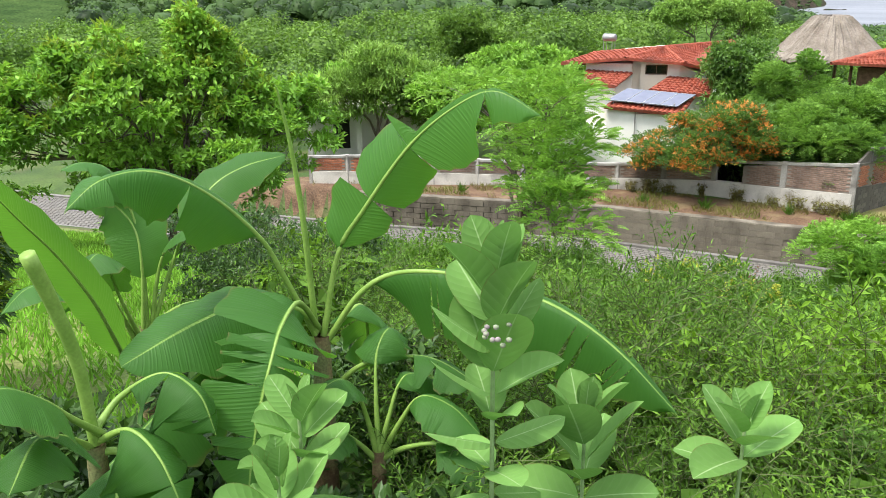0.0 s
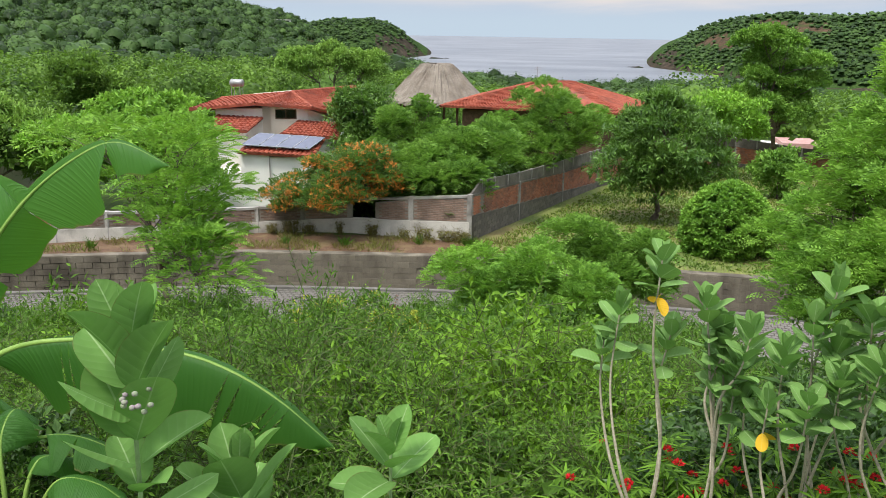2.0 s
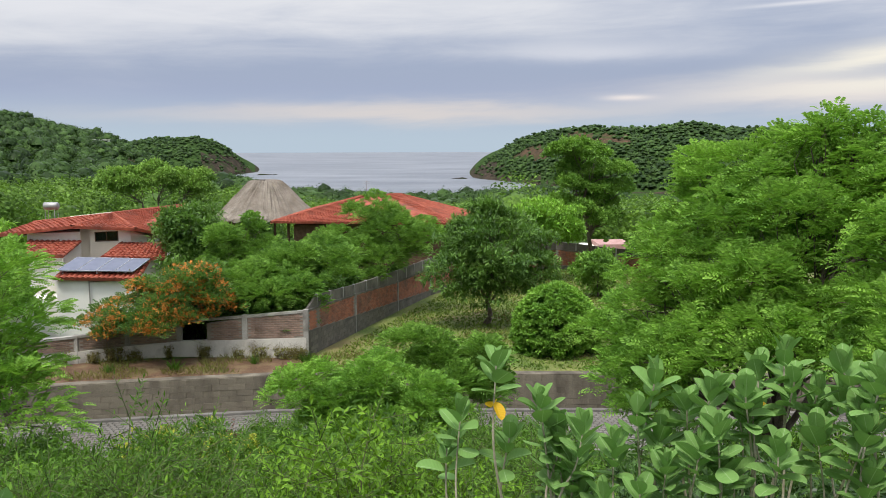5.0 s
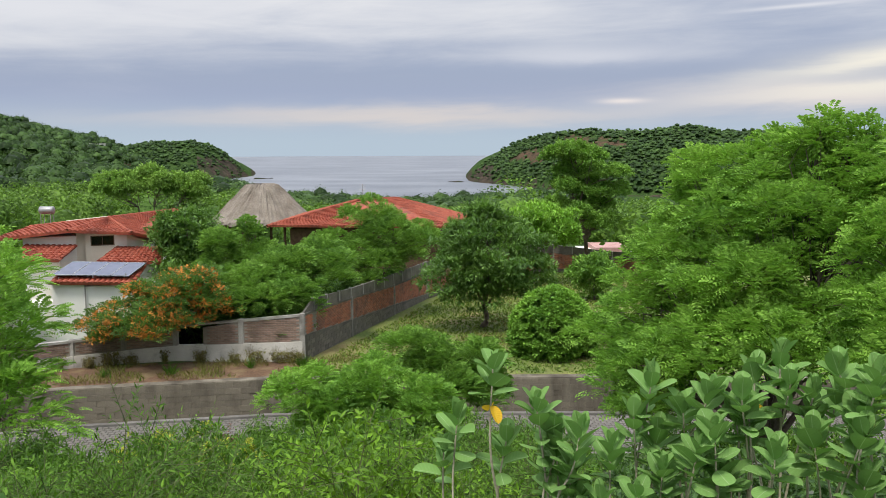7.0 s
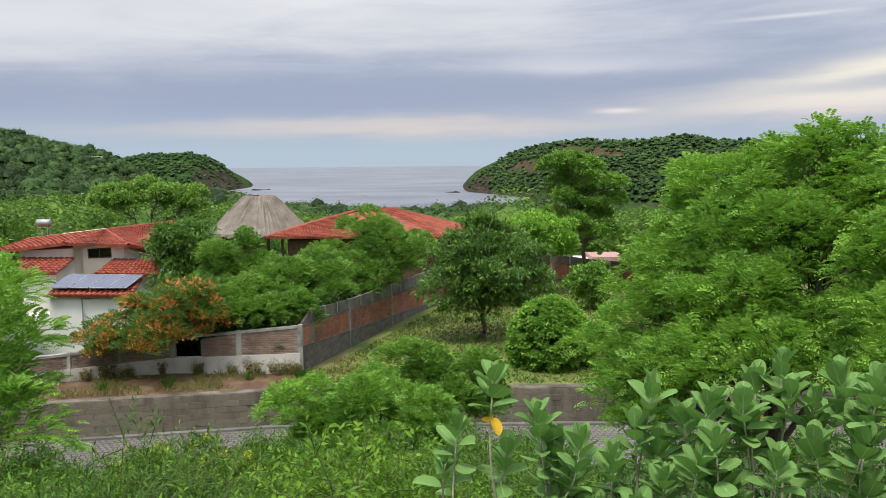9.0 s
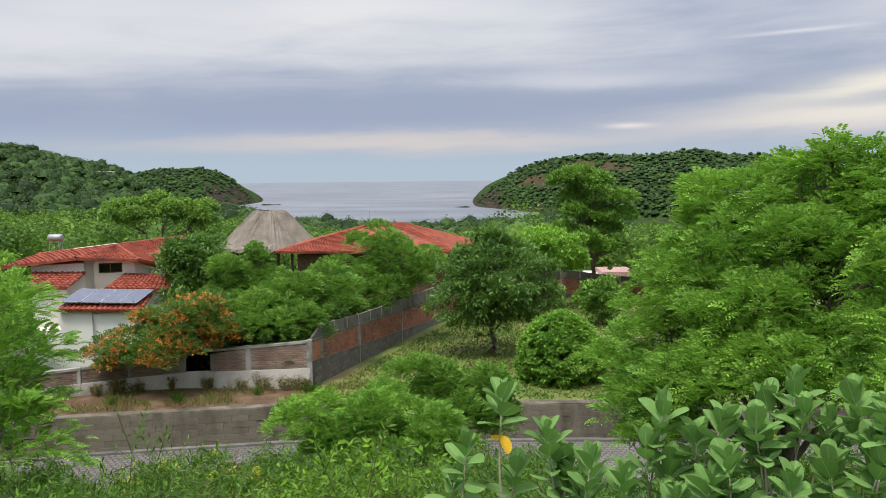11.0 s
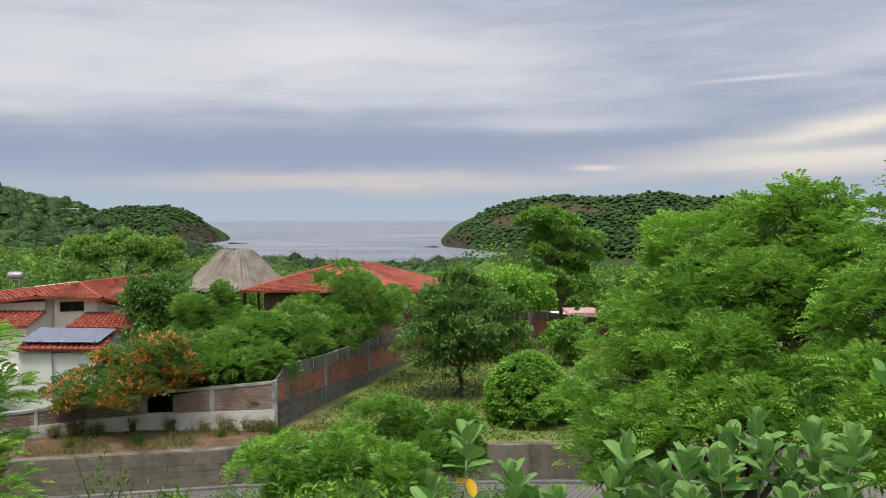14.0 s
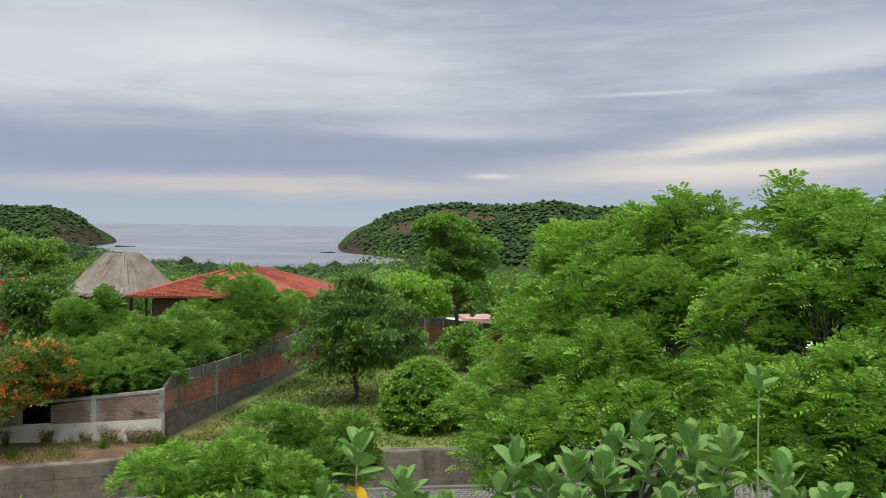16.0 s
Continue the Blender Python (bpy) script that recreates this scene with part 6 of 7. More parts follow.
def banana_leaf(plant, pts, width, stalk=0.2, tears=0, hang=0.35, lean=(0, 0, 1.0), left=1.0, right=1.0, split=0.0, tear_at=()):
    """One banana leaf: its stalk and midrib through the places, the blade from the share `stalk` on."""
    base = np.array(plant.location)
    line = curve_through(pts, 64) - base
    seg = np.concatenate([[0], np.cumsum(np.linalg.norm(np.diff(line, axis=0), axis=1))])
    even = np.linspace(0, seg[-1], 64)
    line = np.stack([np.interp(even, seg, line[:, i]) for i in range(3)], -1)
    s0 = int(64 * stalk)
    mid = line[s0:]
    n = len(mid)
    tan = unit(np.gradient(mid, axis=0))
    side = unit(np.cross(tan, np.broadcast_to(np.array(lean, float), tan.shape)))
    nrm = unit(np.cross(side, tan))
    v = np.linspace(0, 1, n)
    w = width * np.clip(np.minimum(v / 0.16, 1), 0, 1) ** 0.6 * np.clip((1 - v) / 0.35, 0, 1) ** 0.55 + 0.004
    wob = 1 + 0.07 * np.sin(v * 19 + rng.uniform(0, 6)) + 0.04 * np.sin(v * 47)
    lift = hang * (0.6 + 0.5 * np.sin(v * 3.0)) + 0.05 * np.sin(v * 13)
    rows = sorted(set(rng.integers(5, n - 4, tears).tolist())) if tears else []
    rows = sorted({int(q * n) for q in tear_at}) or rows
    # past the split one half has folded away under the rib and the other hangs wider
    past = np.clip((v - split) * 25, 0, 1) if split else 0 * v
    leaf = place("leaf", blade_mesh(mid, side, nrm, w * wob * left * (1 - 0.88 * past), w * wob * right * (1 + 0.35 * past), lift, rows, cols=6, ripple=0.0013), BANANA, plant)
    soup = Soup()
    k = np.linspace(0, 1, 64)
    soup.tube(line - np.array([0, 0, 0.010]), 0.023 * (1 - k) ** 1.1 + 0.002, 7)
    place("midrib", soup.mesh("midrib", True), PETIOLE, leaf, "pale green leaf stalk")


def banana(where, top, r, label, leaves_):
    plant = thing("banana_plant", where, label, "banana plant", "banana plants")
    base = np.array(where)
    soup = Soup()
    k = np.linspace(0, 1, 8)
    soup.tube([(np.array(top) - base) * q + np.array([0, 0, -0.1 * (1 - q)]) for q in k], r * (1.15 - 0.55 * k), 10)
    place("trunk", soup.mesh("trunk", True), SHEATH, plant, "brown and green sheathed trunk")
    for pts, width, kw in leaves_:
        banana_leaf(plant, pts, width, **kw)
    return plant


pa = banana((-4.12, 3.98, gz(-4.12, 3.98)), (-4.08, 4.0, 8.1), 0.10, "tall banana plant with broad arching leaves and a rolled new leaf", [
    ([(-4.07, 4.01, 8.10), (-3.98, 4.11, 8.71), (-3.81, 4.20, 9.03), (-3.50, 4.34, 9.49), (-3.20, 4.44, 9.76), (-2.90, 4.47, 9.88), (-2.57, 4.49, 9.75)], 0.29, dict(stalk=0.24, hang=0.25, lean=(0.55, -0.6, 0.55), split=0.46, tear_at=(0.24, 0.46, 0.78))),
    ([(-4.11, 3.97, 8.11), (-4.20, 3.80, 8.58), (-4.25, 3.66, 8.89), (-4.32, 3.34, 9.25), (-4.38, 3.00, 9.46), (-4.41, 2.66, 9.47), (-4.43, 2.42, 9.33)], 0.23, dict(stalk=0.36, tears=2, hang=0.45, lean=(0.5, -0.35, 0.9))),
    ([(-4.12, 4.03, 8.12), (-3.96, 3.70, 8.48), (-3.70, 3.31, 8.53), (-3.57, 3.08, 8.39), (-3.54, 2.93, 8.11), (-3.53, 2.84, 7.85), (-3.51, 2.77, 7.62)], 0.37, dict(stalk=0.3, tears=12, hang=0.12, lean=(0.70, -0.60, 0.25))),
    ([(-4.05, 4.03, 8.06), (-3.81, 4.13, 8.44), (-3.55, 4.23, 8.62), (-3.12, 4.31, 8.68), (-2.71, 4.35, 8.65), (-2.35, 4.39, 8.58), (-1.97, 4.41, 8.40), (-1.57, 4.46, 8.05)], 0.25, dict(stalk=0.2, tears=8, hang=1.5, lean=(0.25, -0.45, 1.0))),
    ([(-4.11, 3.98, 8.13), (-4.12, 3.81, 8.36), (-4.17, 3.44, 8.51), (-4.23, 3.03, 8.48), (-4.30, 2.55, 8.36)], 0.33, dict(stalk=0.12, hang=0.5, lean=(0.45, -0.2, 1.0))),
    ([(-4.11, 3.97, 8.07), (-4.17, 3.61, 8.19), (-4.17, 3.12, 8.20), (-4.21, 2.70, 8.01), (-4.23, 2.25, 7.76)], 0.26, dict(stalk=0.2, tears=3, hang=0.9)),
    ([(-4.10, 4.05, 8.02), (-4.10, 4.27, 8.15), (-4.11, 4.47, 8.17), (-4.18, 4.60, 7.87), (-4.30, 4.63, 7.47)], 0.24, dict(stalk=0.2, tears=2, hang=0.5)),
    ([(-4.05, 4.03, 7.65), (-3.81, 4.13, 7.89), (-3.50, 4.27, 7.99), (-3.25, 4.34, 7.98), (-2.94, 4.44, 7.81)], 0.2, dict(stalk=0.55, tears=2, hang=0.6)),
])
soup = Soup()
spear = curve_through([(-4.11, 3.97, 8.20), (-4.10, 3.91, 9.02), (-4.10, 3.84, 9.54), (-4.10, 3.76, 9.90)], 20) - np.array(pa.location)
soup.tube(spear, 0.024 - 0.018 * np.linspace(0, 1, 20) ** 1.5, 7)
place("rolled_leaf", soup.mesh("rolled_leaf", True), PETIOLE, pa, "tightly rolled pale new leaf")
banana((-6.48, 3.98, gz(-6.48, 3.98)), (-6.42, 4.06, 7.55), 0.085, "young banana plant with upright leaves beside the lawn", [
    ([(-6.41, 4.09, 7.49), (-6.32, 4.23, 8.18), (-6.13, 4.34, 8.45), (-5.90, 4.48, 8.56), (-5.74, 4.52, 8.42)], 0.24, dict(stalk=0.5, hang=0.3)),
    ([(-6.44, 4.04, 7.50), (-6.41, 4.09, 8.15), (-6.51, 4.12, 8.49), (-6.68, 4.03, 8.70), (-6.85, 3.93, 8.64)], 0.26, dict(stalk=0.35, hang=0.3, lean=(0.7, -0.5, 0.5))),
    ([(-6.40, 4.10, 7.54), (-6.29, 4.45, 8.34), (-6.20, 4.74, 8.74), (-6.08, 5.06, 8.91), (-5.90, 5.43, 8.98)], 0.24, dict(stalk=0.45, hang=0.25, lean=(0.4, -0.4, 0.9))),
    ([(-6.42, 4.07, 7.52), (-6.49, 4.15, 8.38), (-6.65, 4.08, 8.95), (-6.76, 3.89, 9.08), (-6.76, 3.67, 9.05)], 0.2, dict(stalk=0.6, hang=0.4)),
    ([(-6.41, 4.09, 7.55), (-6.20, 4.23, 7.74), (-6.00, 4.34, 7.82), (-5.85, 4.45, 7.78), (-5.78, 4.5, 7.6)], 0.24, dict(stalk=0.4, hang=0.4)),
    ([(-6.39, 3.92, 7.50), (-6.31, 3.67, 8.03), (-6.27, 3.32, 8.25), (-6.21, 2.98, 8.32), (-6.21, 2.73, 8.17)], 0.28, dict(stalk=0.3, tears=1, hang=0.5)),
    ([(-6.37, 3.96, 7.49), (-6.26, 3.76, 7.96), (-6.21, 3.65, 8.31), (-6.16, 3.54, 8.45), (-6.16, 3.31, 8.27)], 0.25, dict(stalk=0.45, hang=0.4)),
    ([(-6.3, 3.9, 7.45), (-5.75, 3.45, 7.62), (-5.43, 3.19, 7.98), (-5.22, 2.95, 8.43), (-5.04, 2.66, 8.88), (-4.85, 2.36, 9.24), (-4.65, 2.10, 9.54), (-4.59, 1.97, 9.58)], 0.14, dict(stalk=0.3, hang=0.35, lean=(0.8, -0.3, 0.3))),
])
pc = banana((-4.16, 2.2, gz(-4.16, 2.2)), (-4.13, 2.23, 8.05), 0.09, "banana plant with a cut stalk and low broad leaves", [
    ([(-4.11, 2.27, 8.11), (-3.99, 2.06, 8.34), (-3.87, 1.86, 8.58), (-3.75, 1.63, 8.77), (-3.71, 1.40, 8.77)], 0.26, dict(stalk=0.4, hang=0.4, lean=(0.3, 0, 1))),
    ([(-4.12, 2.25, 8.16), (-4.14, 2.43, 8.27), (-3.93, 2.59, 8.41), (-3.66, 2.62, 8.35), (-3.54, 2.62, 8.13)], 0.27, dict(stalk=0.25, tears=2, hang=0.8)),
    ([(-4.14, 2.21, 8.04), (-4.02, 2.00, 8.25), (-3.89, 1.80, 8.36), (-3.70, 1.55, 8.25)], 0.27, dict(stalk=0.3, tears=1, hang=0.6)),
    ([(-4.13, 2.24, 8.07), (-3.87, 2.30, 8.20), (-3.63, 2.31, 8.10), (-3.45, 2.30, 7.84)], 0.27, dict(stalk=0.25, tears=1, hang=0.7)),
    ([(-4.13, 2.24, 8.0), (-4.0, 2.3, 8.0), (-3.75, 2.1, 7.9), (-3.55, 1.95, 7.6)], 0.28, dict(stalk=0.25, tears=1, hang=0.6)),
])
soup = Soup()
cut = curve_through([(-4.13, 2.23, 8.05), (-4.10, 2.19, 8.56), (-4.08, 2.11, 8.92), (-4.03, 1.99, 9.27)], 16) - np.array(pc.location)
soup.tube(np.vstack([cut, cut[-1] * 0.999]), np.append(0.034 + 0.008 * np.linspace(0, 1, 16), 0.001), 9)
place("cut_stalk", soup.mesh("cut_stalk", True), PETIOLE, pc, "thick cut green leaf stalk")
banana((-3.55, 3.96, gz(-3.55, 3.96)), (-3.54, 3.97, 7.35), 0.075, "small banana shoot with slender curved stalks", [
    ([(-3.55, 3.96, 7.33), (-3.59, 3.92, 7.61), (-3.57, 3.80, 7.89), (-3.58, 3.65, 8.03), (-3.62, 3.40, 7.98)], 0.18, dict(stalk=0.5, hang=0.5)),
    ([(-3.54, 3.97, 7.33), (-3.51, 4.07, 7.62), (-3.49, 4.15, 7.81), (-3.44, 4.25, 7.87), (-3.32, 4.5, 7.71)], 0.2, dict(stalk=0.5, hang=0.5)),
    ([(-3.52, 3.99, 7.33), (-3.38, 4.04, 7.62), (-3.24, 4.09, 7.82), (-3.01, 4.14, 7.79), (-2.80, 4.17, 7.63)], 0.2, dict(stalk=0.42, hang=0.6)),
    ([(-3.53, 3.98, 7.28), (-3.32, 4.03, 7.43), (-3.05, 4.12, 7.50), (-2.80, 4.17, 7.41), (-2.65, 4.15, 7.2)], 0.2, dict(stalk=0.45, hang=0.5)),
    ([(-3.56, 3.95, 7.29), (-3.59, 3.79, 7.50), (-3.62, 3.61, 7.66), (-3.68, 3.40, 7.55)], 0.2, dict(stalk=0.4, hang=0.5)),
    ([(-3.54, 3.97, 7.33), (-3.61, 4.04, 7.78), (-3.66, 4.13, 8.04), (-3.66, 4.27, 8.16), (-3.63, 4.42, 8.03)], 0.2, dict(stalk=0.55, hang=0.5)),
])


# milkweed shrubs: thick grey-green leaves in crossed pairs
def milkweed_leaf_mesh(cup):
    n = 16
    v = np.linspace(0, 1, n)
    mid = np.stack([0 * v, v, -0.16 * cup * (v - 0.3) ** 2], -1)
    side = np.tile([1.0, 0, 0], (n, 1))
    nrm = np.tile([0, 0, 1.0], (n, 1))
    w = 0.315 * np.clip(1 - np.abs(2 * v ** 1.1 - 1) ** 2.3, 0, 1) ** 0.62 + 0.02 * (1 - v)
    w[-1] = 0.004
    return blade_mesh(mid, side, nrm, w, w, np.full(n, -0.45 * cup), [], cols=3, ripple=0.0)


MW_LEAVES = []
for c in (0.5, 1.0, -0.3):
    for mtl in (MILKWEED, MILKWEED_OLD, MILKWEED_LIGHTER):
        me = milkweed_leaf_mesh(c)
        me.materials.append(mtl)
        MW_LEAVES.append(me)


def milkweed(where, tops, label, size=0.16, pairs=7, step_=0.055, yellow=0, stem_r=0.009, buds=False, low=0.35):
    """A shrub of bare pale stems, each ending in crossed pairs of leaves. tops: (x, y, z) of each shoot."""
    base = np.array(where, float)
    plant = thing("milkweed_shrub", base, label, "milkweed", "milkweed shrubs")
    fork = base + np.array([0, 0, low])
    bark = PALE_STEM if len(tops) > 1 else GREEN_STEM
    if len(tops) > 1:
        soup = Soup()
        soup.tube([(0, 0, -0.05), (0.01, 0.02, low * 0.5), (0, 0, low + 0.02)], [stem_r * 2.2, stem_r * 1.9, stem_r * 1.7], 8)
        place("trunk", soup.mesh("trunk", True), bark, plant)
    parent_line = None
    for top in tops:
        side_shoot = len(top) == 4
        top = np.array(top[:3], float)
        start = fork if len(tops) > 1 else base - np.array([0, 0, 0.05])
        if side_shoot:
            start = parent_line[int(rng.integers(9, 15))]
        span = np.linalg.norm(top - start)
        out = (top - start) * np.array([1, 1, 0])
        mid1 = start + (top - start) * 0.35 + out * 0.3 + rng.normal(0, 0.05, 3) * span * (len(tops) > 1)
        mid2 = start + (top - start) * 0.72 + out * 0.15 + rng.normal(0, 0.03, 3) * span * (len(tops) > 1)
        line = curve_through([start, mid1, mid2, top], 26)
        if not side_shoot:
            parent_line = line
        q = np.linspace(0, 1, 26)
        soup = Soup()
        soup.tube(line - base, stem_r * (1.3 - 0.85 * q) * (0.75 if side_shoot else 1.0), 7)
        place("stem", soup.mesh("stem", True), bark, plant)
        axis = unit(line[-1] - line[-5])
        turn = rng.uniform(0, 180)
        length = np.concatenate([[0], np.cumsum(np.linalg.norm(np.diff(line[::-1], axis=0), axis=1))])
        for j in range(pairs):
            dist = step_ * 0.72 * (j * 0.9 + 0.25 * j * j / pairs)
            c = np.array([np.interp(dist, length, line[::-1, i]) for i in range(3)])
            rise = np.interp(j / max(pairs - 1, 1), [0, 0.15, 0.4, 0.75, 1.0], [80, 68, 52, 28, 2]) + rng.normal(0, 7)
            big_ = size * np.interp(j, [0, 1, 2, 3, 6, 9], [0.5, 0.85, 1.05, 1.1, 1.0, 0.85]) * rng.uniform(0.88, 1.12)
            for h in (0, 180):
                if j == pairs - 1 and not yellow and rng.random() < 0.25:
                    continue
                old = yellow > 0 and j == pairs - 1
                rise = -42 if old else rise
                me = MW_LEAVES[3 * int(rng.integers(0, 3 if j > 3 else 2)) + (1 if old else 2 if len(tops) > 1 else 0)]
                ob = new("leaf", me)
                ob.parent = plant
                m = pose(*(c - base), 0, 0, turn + 90 * j + h + rng.normal(0, 9)) @ pose(0, 0.008, 0, rise + rng.normal(0, 6), rng.normal(0, 10), 0)
                ob.matrix_local = m @ Matrix.Diagonal((big_ * rng.uniform(0.92, 1.12), big_, big_, 1)) @ Matrix.Scale(0.72 if old else 1.0, 4)
            if yellow and j == pairs - 1:
                yellow -= 1
        if buds:
            soup = Soup()
            for _ in range(14):
                c = line[-1] - base - axis * 0.16 + random_unit(1)[0] * 0.028 + np.array([0.045, -0.05, 0.02])
                soup.tube([c + np.array([0, 0, h_]) for h_ in (-0.006, -0.003, 0.003, 0.006)], [0.001, 0.006, 0.006, 0.001], 6)
            place("flower_head", soup.mesh("flower_head", True), BUD, plant, "small pale purple flower buds")
    return plant


BUD = material("pale_buds", ((0.34, 0.27, 0.29), (0.24, 0.30, 0.17)), scale=60, grain=0.1)
milkweed((-0.95, 1.47, gz(-0.95, 1.47)), [(-0.93, 1.47, 9.99)], "tall milkweed with large grey-green leaves and small flower buds", 0.165, 11, 0.07, buds=True, low=1.5)
milkweed((-1.3, 1.24, gz(-1.3, 1.24)), [(-1.31, 1.25, 9.63)], "milkweed shoot with broad pale green leaves", 0.145, 6, 0.06, low=1.5)
milkweed((-1.22, 1.1, gz(-1.22, 1.1)), [(-1.22, 1.1, 9.56)], "milkweed shoot with broad pale green leaves", 0.14, 6, 0.05, low=1.5)
milkweed((-1.48, 0.62, gz(-1.48, 0.62)), [(-1.48, 0.62, 9.62)], "milkweed shoot with broad pale green leaves", 0.14, 6, 0.05, low=1.5)
milkweed((-0.84, 1.74, gz(-0.84, 1.74)), [(-0.84, 1.74, 9.54)], "milkweed shoot with broad pale green leaves", 0.165, 6, 0.06, low=1.5)
milkweed((-0.52, 1.94, gz(-0.52, 1.94)), [(-0.52, 1.94, 9.53)], "milkweed shoot with a tight rosette of leaves", 0.15, 5, 0.045, low=1.5)


def shoots(*tops, more=1, spread=0.12, drop=0.12):
    """The given shoots, and for each some lower side shoots round it."""
    out = []
    for t in tops:
        out.append(t)
        for _ in range(more):
            out.append((t[0] + rng.normal(0, spread), t[1] + rng.normal(0, spread), t[2] - rng.uniform(0.06, drop + 0.2), 1))
    return out


milkweed((0.30, 4.45, gz(0.30, 4.45)), [(0.27, 4.39, 9.45), (0.08, 4.55, 9.12), (0.36, 4.5, 9.0), (0.0, 4.6, 8.9)], "milkweed shrub with two yellowed leaves", 0.145, 6, 0.06, yellow=1, low=1.2)
milkweed((0.55, 4.35, gz(0.55, 4.35)), shoots((0.49, 4.27, 9.28), (0.60, 4.3, 9.05), more=2), "milkweed shrub with crowded grey-green leaves", 0.138, 9, 0.052, low=1.2)
milkweed((0.92, 4.15, gz(0.92, 4.15)), [(0.80, 4.02, 8.86), (0.98, 4.0, 8.88), (0.89, 4.25, 9.05), (0.72, 4.2, 8.8)], "milkweed shrub with low leafy shoots", 0.138, 6, 0.05, yellow=1, low=1.1)
milkweed((1.45, 4.3, gz(1.45, 4.3)), shoots((1.02, 4.3, 9.20), (1.13, 4.35, 9.38), (1.27, 4.25, 9.26), (1.40, 4.18, 9.36), (1.28, 4.0, 9.12), (1.52, 4.1, 9.38)), "large milkweed shrub with many bare branching stems", 0.138, 7, 0.045, stem_r=0.0095, low=0.5)
milkweed((1.85, 4.25, gz(1.85, 4.25)), shoots((1.68, 4.34, 9.44), (1.81, 4.34, 9.52), (1.79, 4.13, 9.42), (1.6, 4.2, 9.26), (1.95, 4.2, 9.36)), "large milkweed shrub with many bare branching stems", 0.138, 7, 0.045, yellow=1, stem_r=0.0095, low=0.5)
milkweed((2.08, 4.05, gz(2.08, 4.05)), shoots((2.01, 4.14, 9.50), (2.14, 3.96, 9.52), (2.02, 3.82, 9.26), (2.11, 3.89, 9.54)), "milkweed shrub with upright stems", 0.138, 7, 0.048, yellow=1, low=0.7)
milkweed((2.4, 3.9, gz(2.4, 3.9)), [(2.33, 4.0, 9.84)], "lone tall milkweed stem with a few small leaves", 0.13, 4, 0.05, low=1.6)
milkweed((2.45, 3.55, gz(2.45, 3.55)), shoots((2.29, 3.68, 9.46), (2.42, 3.47, 9.38), (2.6, 3.3, 9.36), more=1), "milkweed shrub with grey-green leaves", 0.138, 7, 0.048, low=0.8)


# ---- weeds and shrubs on the bank ----
def weed_mesh(height, spread, stems, twigs, leaves_, length, width, bare=True):
    """A bush of arching stems with leafy side twigs: one mesh of leaves and one of stems."""
    soup = Soup()
    P, D, T = [], [], []
    for _ in range(stems):
        az, out = rng.uniform(0, 2 * np.pi), spread * np.sqrt(rng.random())
        h = height * rng.uniform(0.65, 1.12) * (1.05 - 0.35 * (out / spread) ** 2)
        way = np.array([np.cos(az), np.sin(az), 0])
        k = np.linspace(0, 1, 4)[:, None]
        root, tip = way * out * 0.3, way * out + np.array([0, 0, h])
        line = root + (tip - root) * k + np.array([0, 0, 0.15 * h]) * np.sin(k * np.pi) + rng.normal(0, 0.03, (4, 3)) * k
        soup.tube(line, 0.009 * (1.25 - k[:, 0]), 3)
        for _ in range(twigs):
            q = rng.uniform(0.45, 1.0)
            s = np.array([np.interp(q, k[:, 0], line[:, i]) for i in range(3)])
            d = unit(random_unit(1)[0] * np.array([1, 1, 0.5]) + way * 0.25 + np.array([0, 0, 0.35]))
            ln = height * rng.uniform(0.2, 0.42)
            e = s + d * ln
            if bare:
                soup.tube(np.array([s, e]), [0.004, 0.0015], 3)
            j = np.linspace(0.1, 1.0, leaves_)
            ac = unit(np.cross(d, random_unit(1)[0]))
            ac2 = np.cross(d, ac)
            phi = np.arange(leaves_) * 2.4
            sd = np.cos(phi)[:, None] * ac + np.sin(phi)[:, None] * ac2
            P.append(s + d * ln * j[:, None])
            D.append(unit(d * 0.75 + sd * np.linspace(1.1, 0.6, leaves_)[:, None] + np.array([0, 0, -0.25])))
    P, D = np.concatenate(P), np.concatenate(D)
    nrm = unit(np.array([0, 0, 1.0]) + random_unit(len(P)) * 0.6)
    s = rng.uniform(0.6, 1.25, len(P))
    v, q = quads_from(P, D, unit(np.cross(nrm, D)), length * s, width * s)
    # older, broader leaves in the shade below
    n = 130
    az, out = rng.uniform(0, 2 * np.pi, n), spread * 0.85 * np.sqrt(rng.random(n))
    low = np.stack([np.cos(az) * out, np.sin(az) * out, height * rng.uniform(0.1, 0.62, n)], -1)
    d = unit(random_unit(n) * np.array([1, 1, 0.4]))
    v2, q2 = quads_from(low, d, unit(np.cross(unit(np.array([0, 0, 1.0]) + random_unit(n) * 0.6), d)), height * 0.2, height * 0.1)
    return np_mesh("foliage", np.concatenate([v, v2]), np.concatenate([q, q2 + len(v)])), soup.mesh("stem")


def weed(kind_, mat, label, where, turn, scale):
    ob = thing("weed_shrub", where, label, "shrub", "shrubs on the bank")
    ob.matrix_basis = pose(*where, 0, 0, turn) @ Matrix.Diagonal((scale, scale, scale * rng.uniform(0.85, 1.15), 1))
    for nm, me in zip(("foliage", "stem"), kind_):
        me.materials.clear()
        me.materials.append(mat if nm == "foliage" else STEM)
        new(nm, me).parent = ob
    return ob


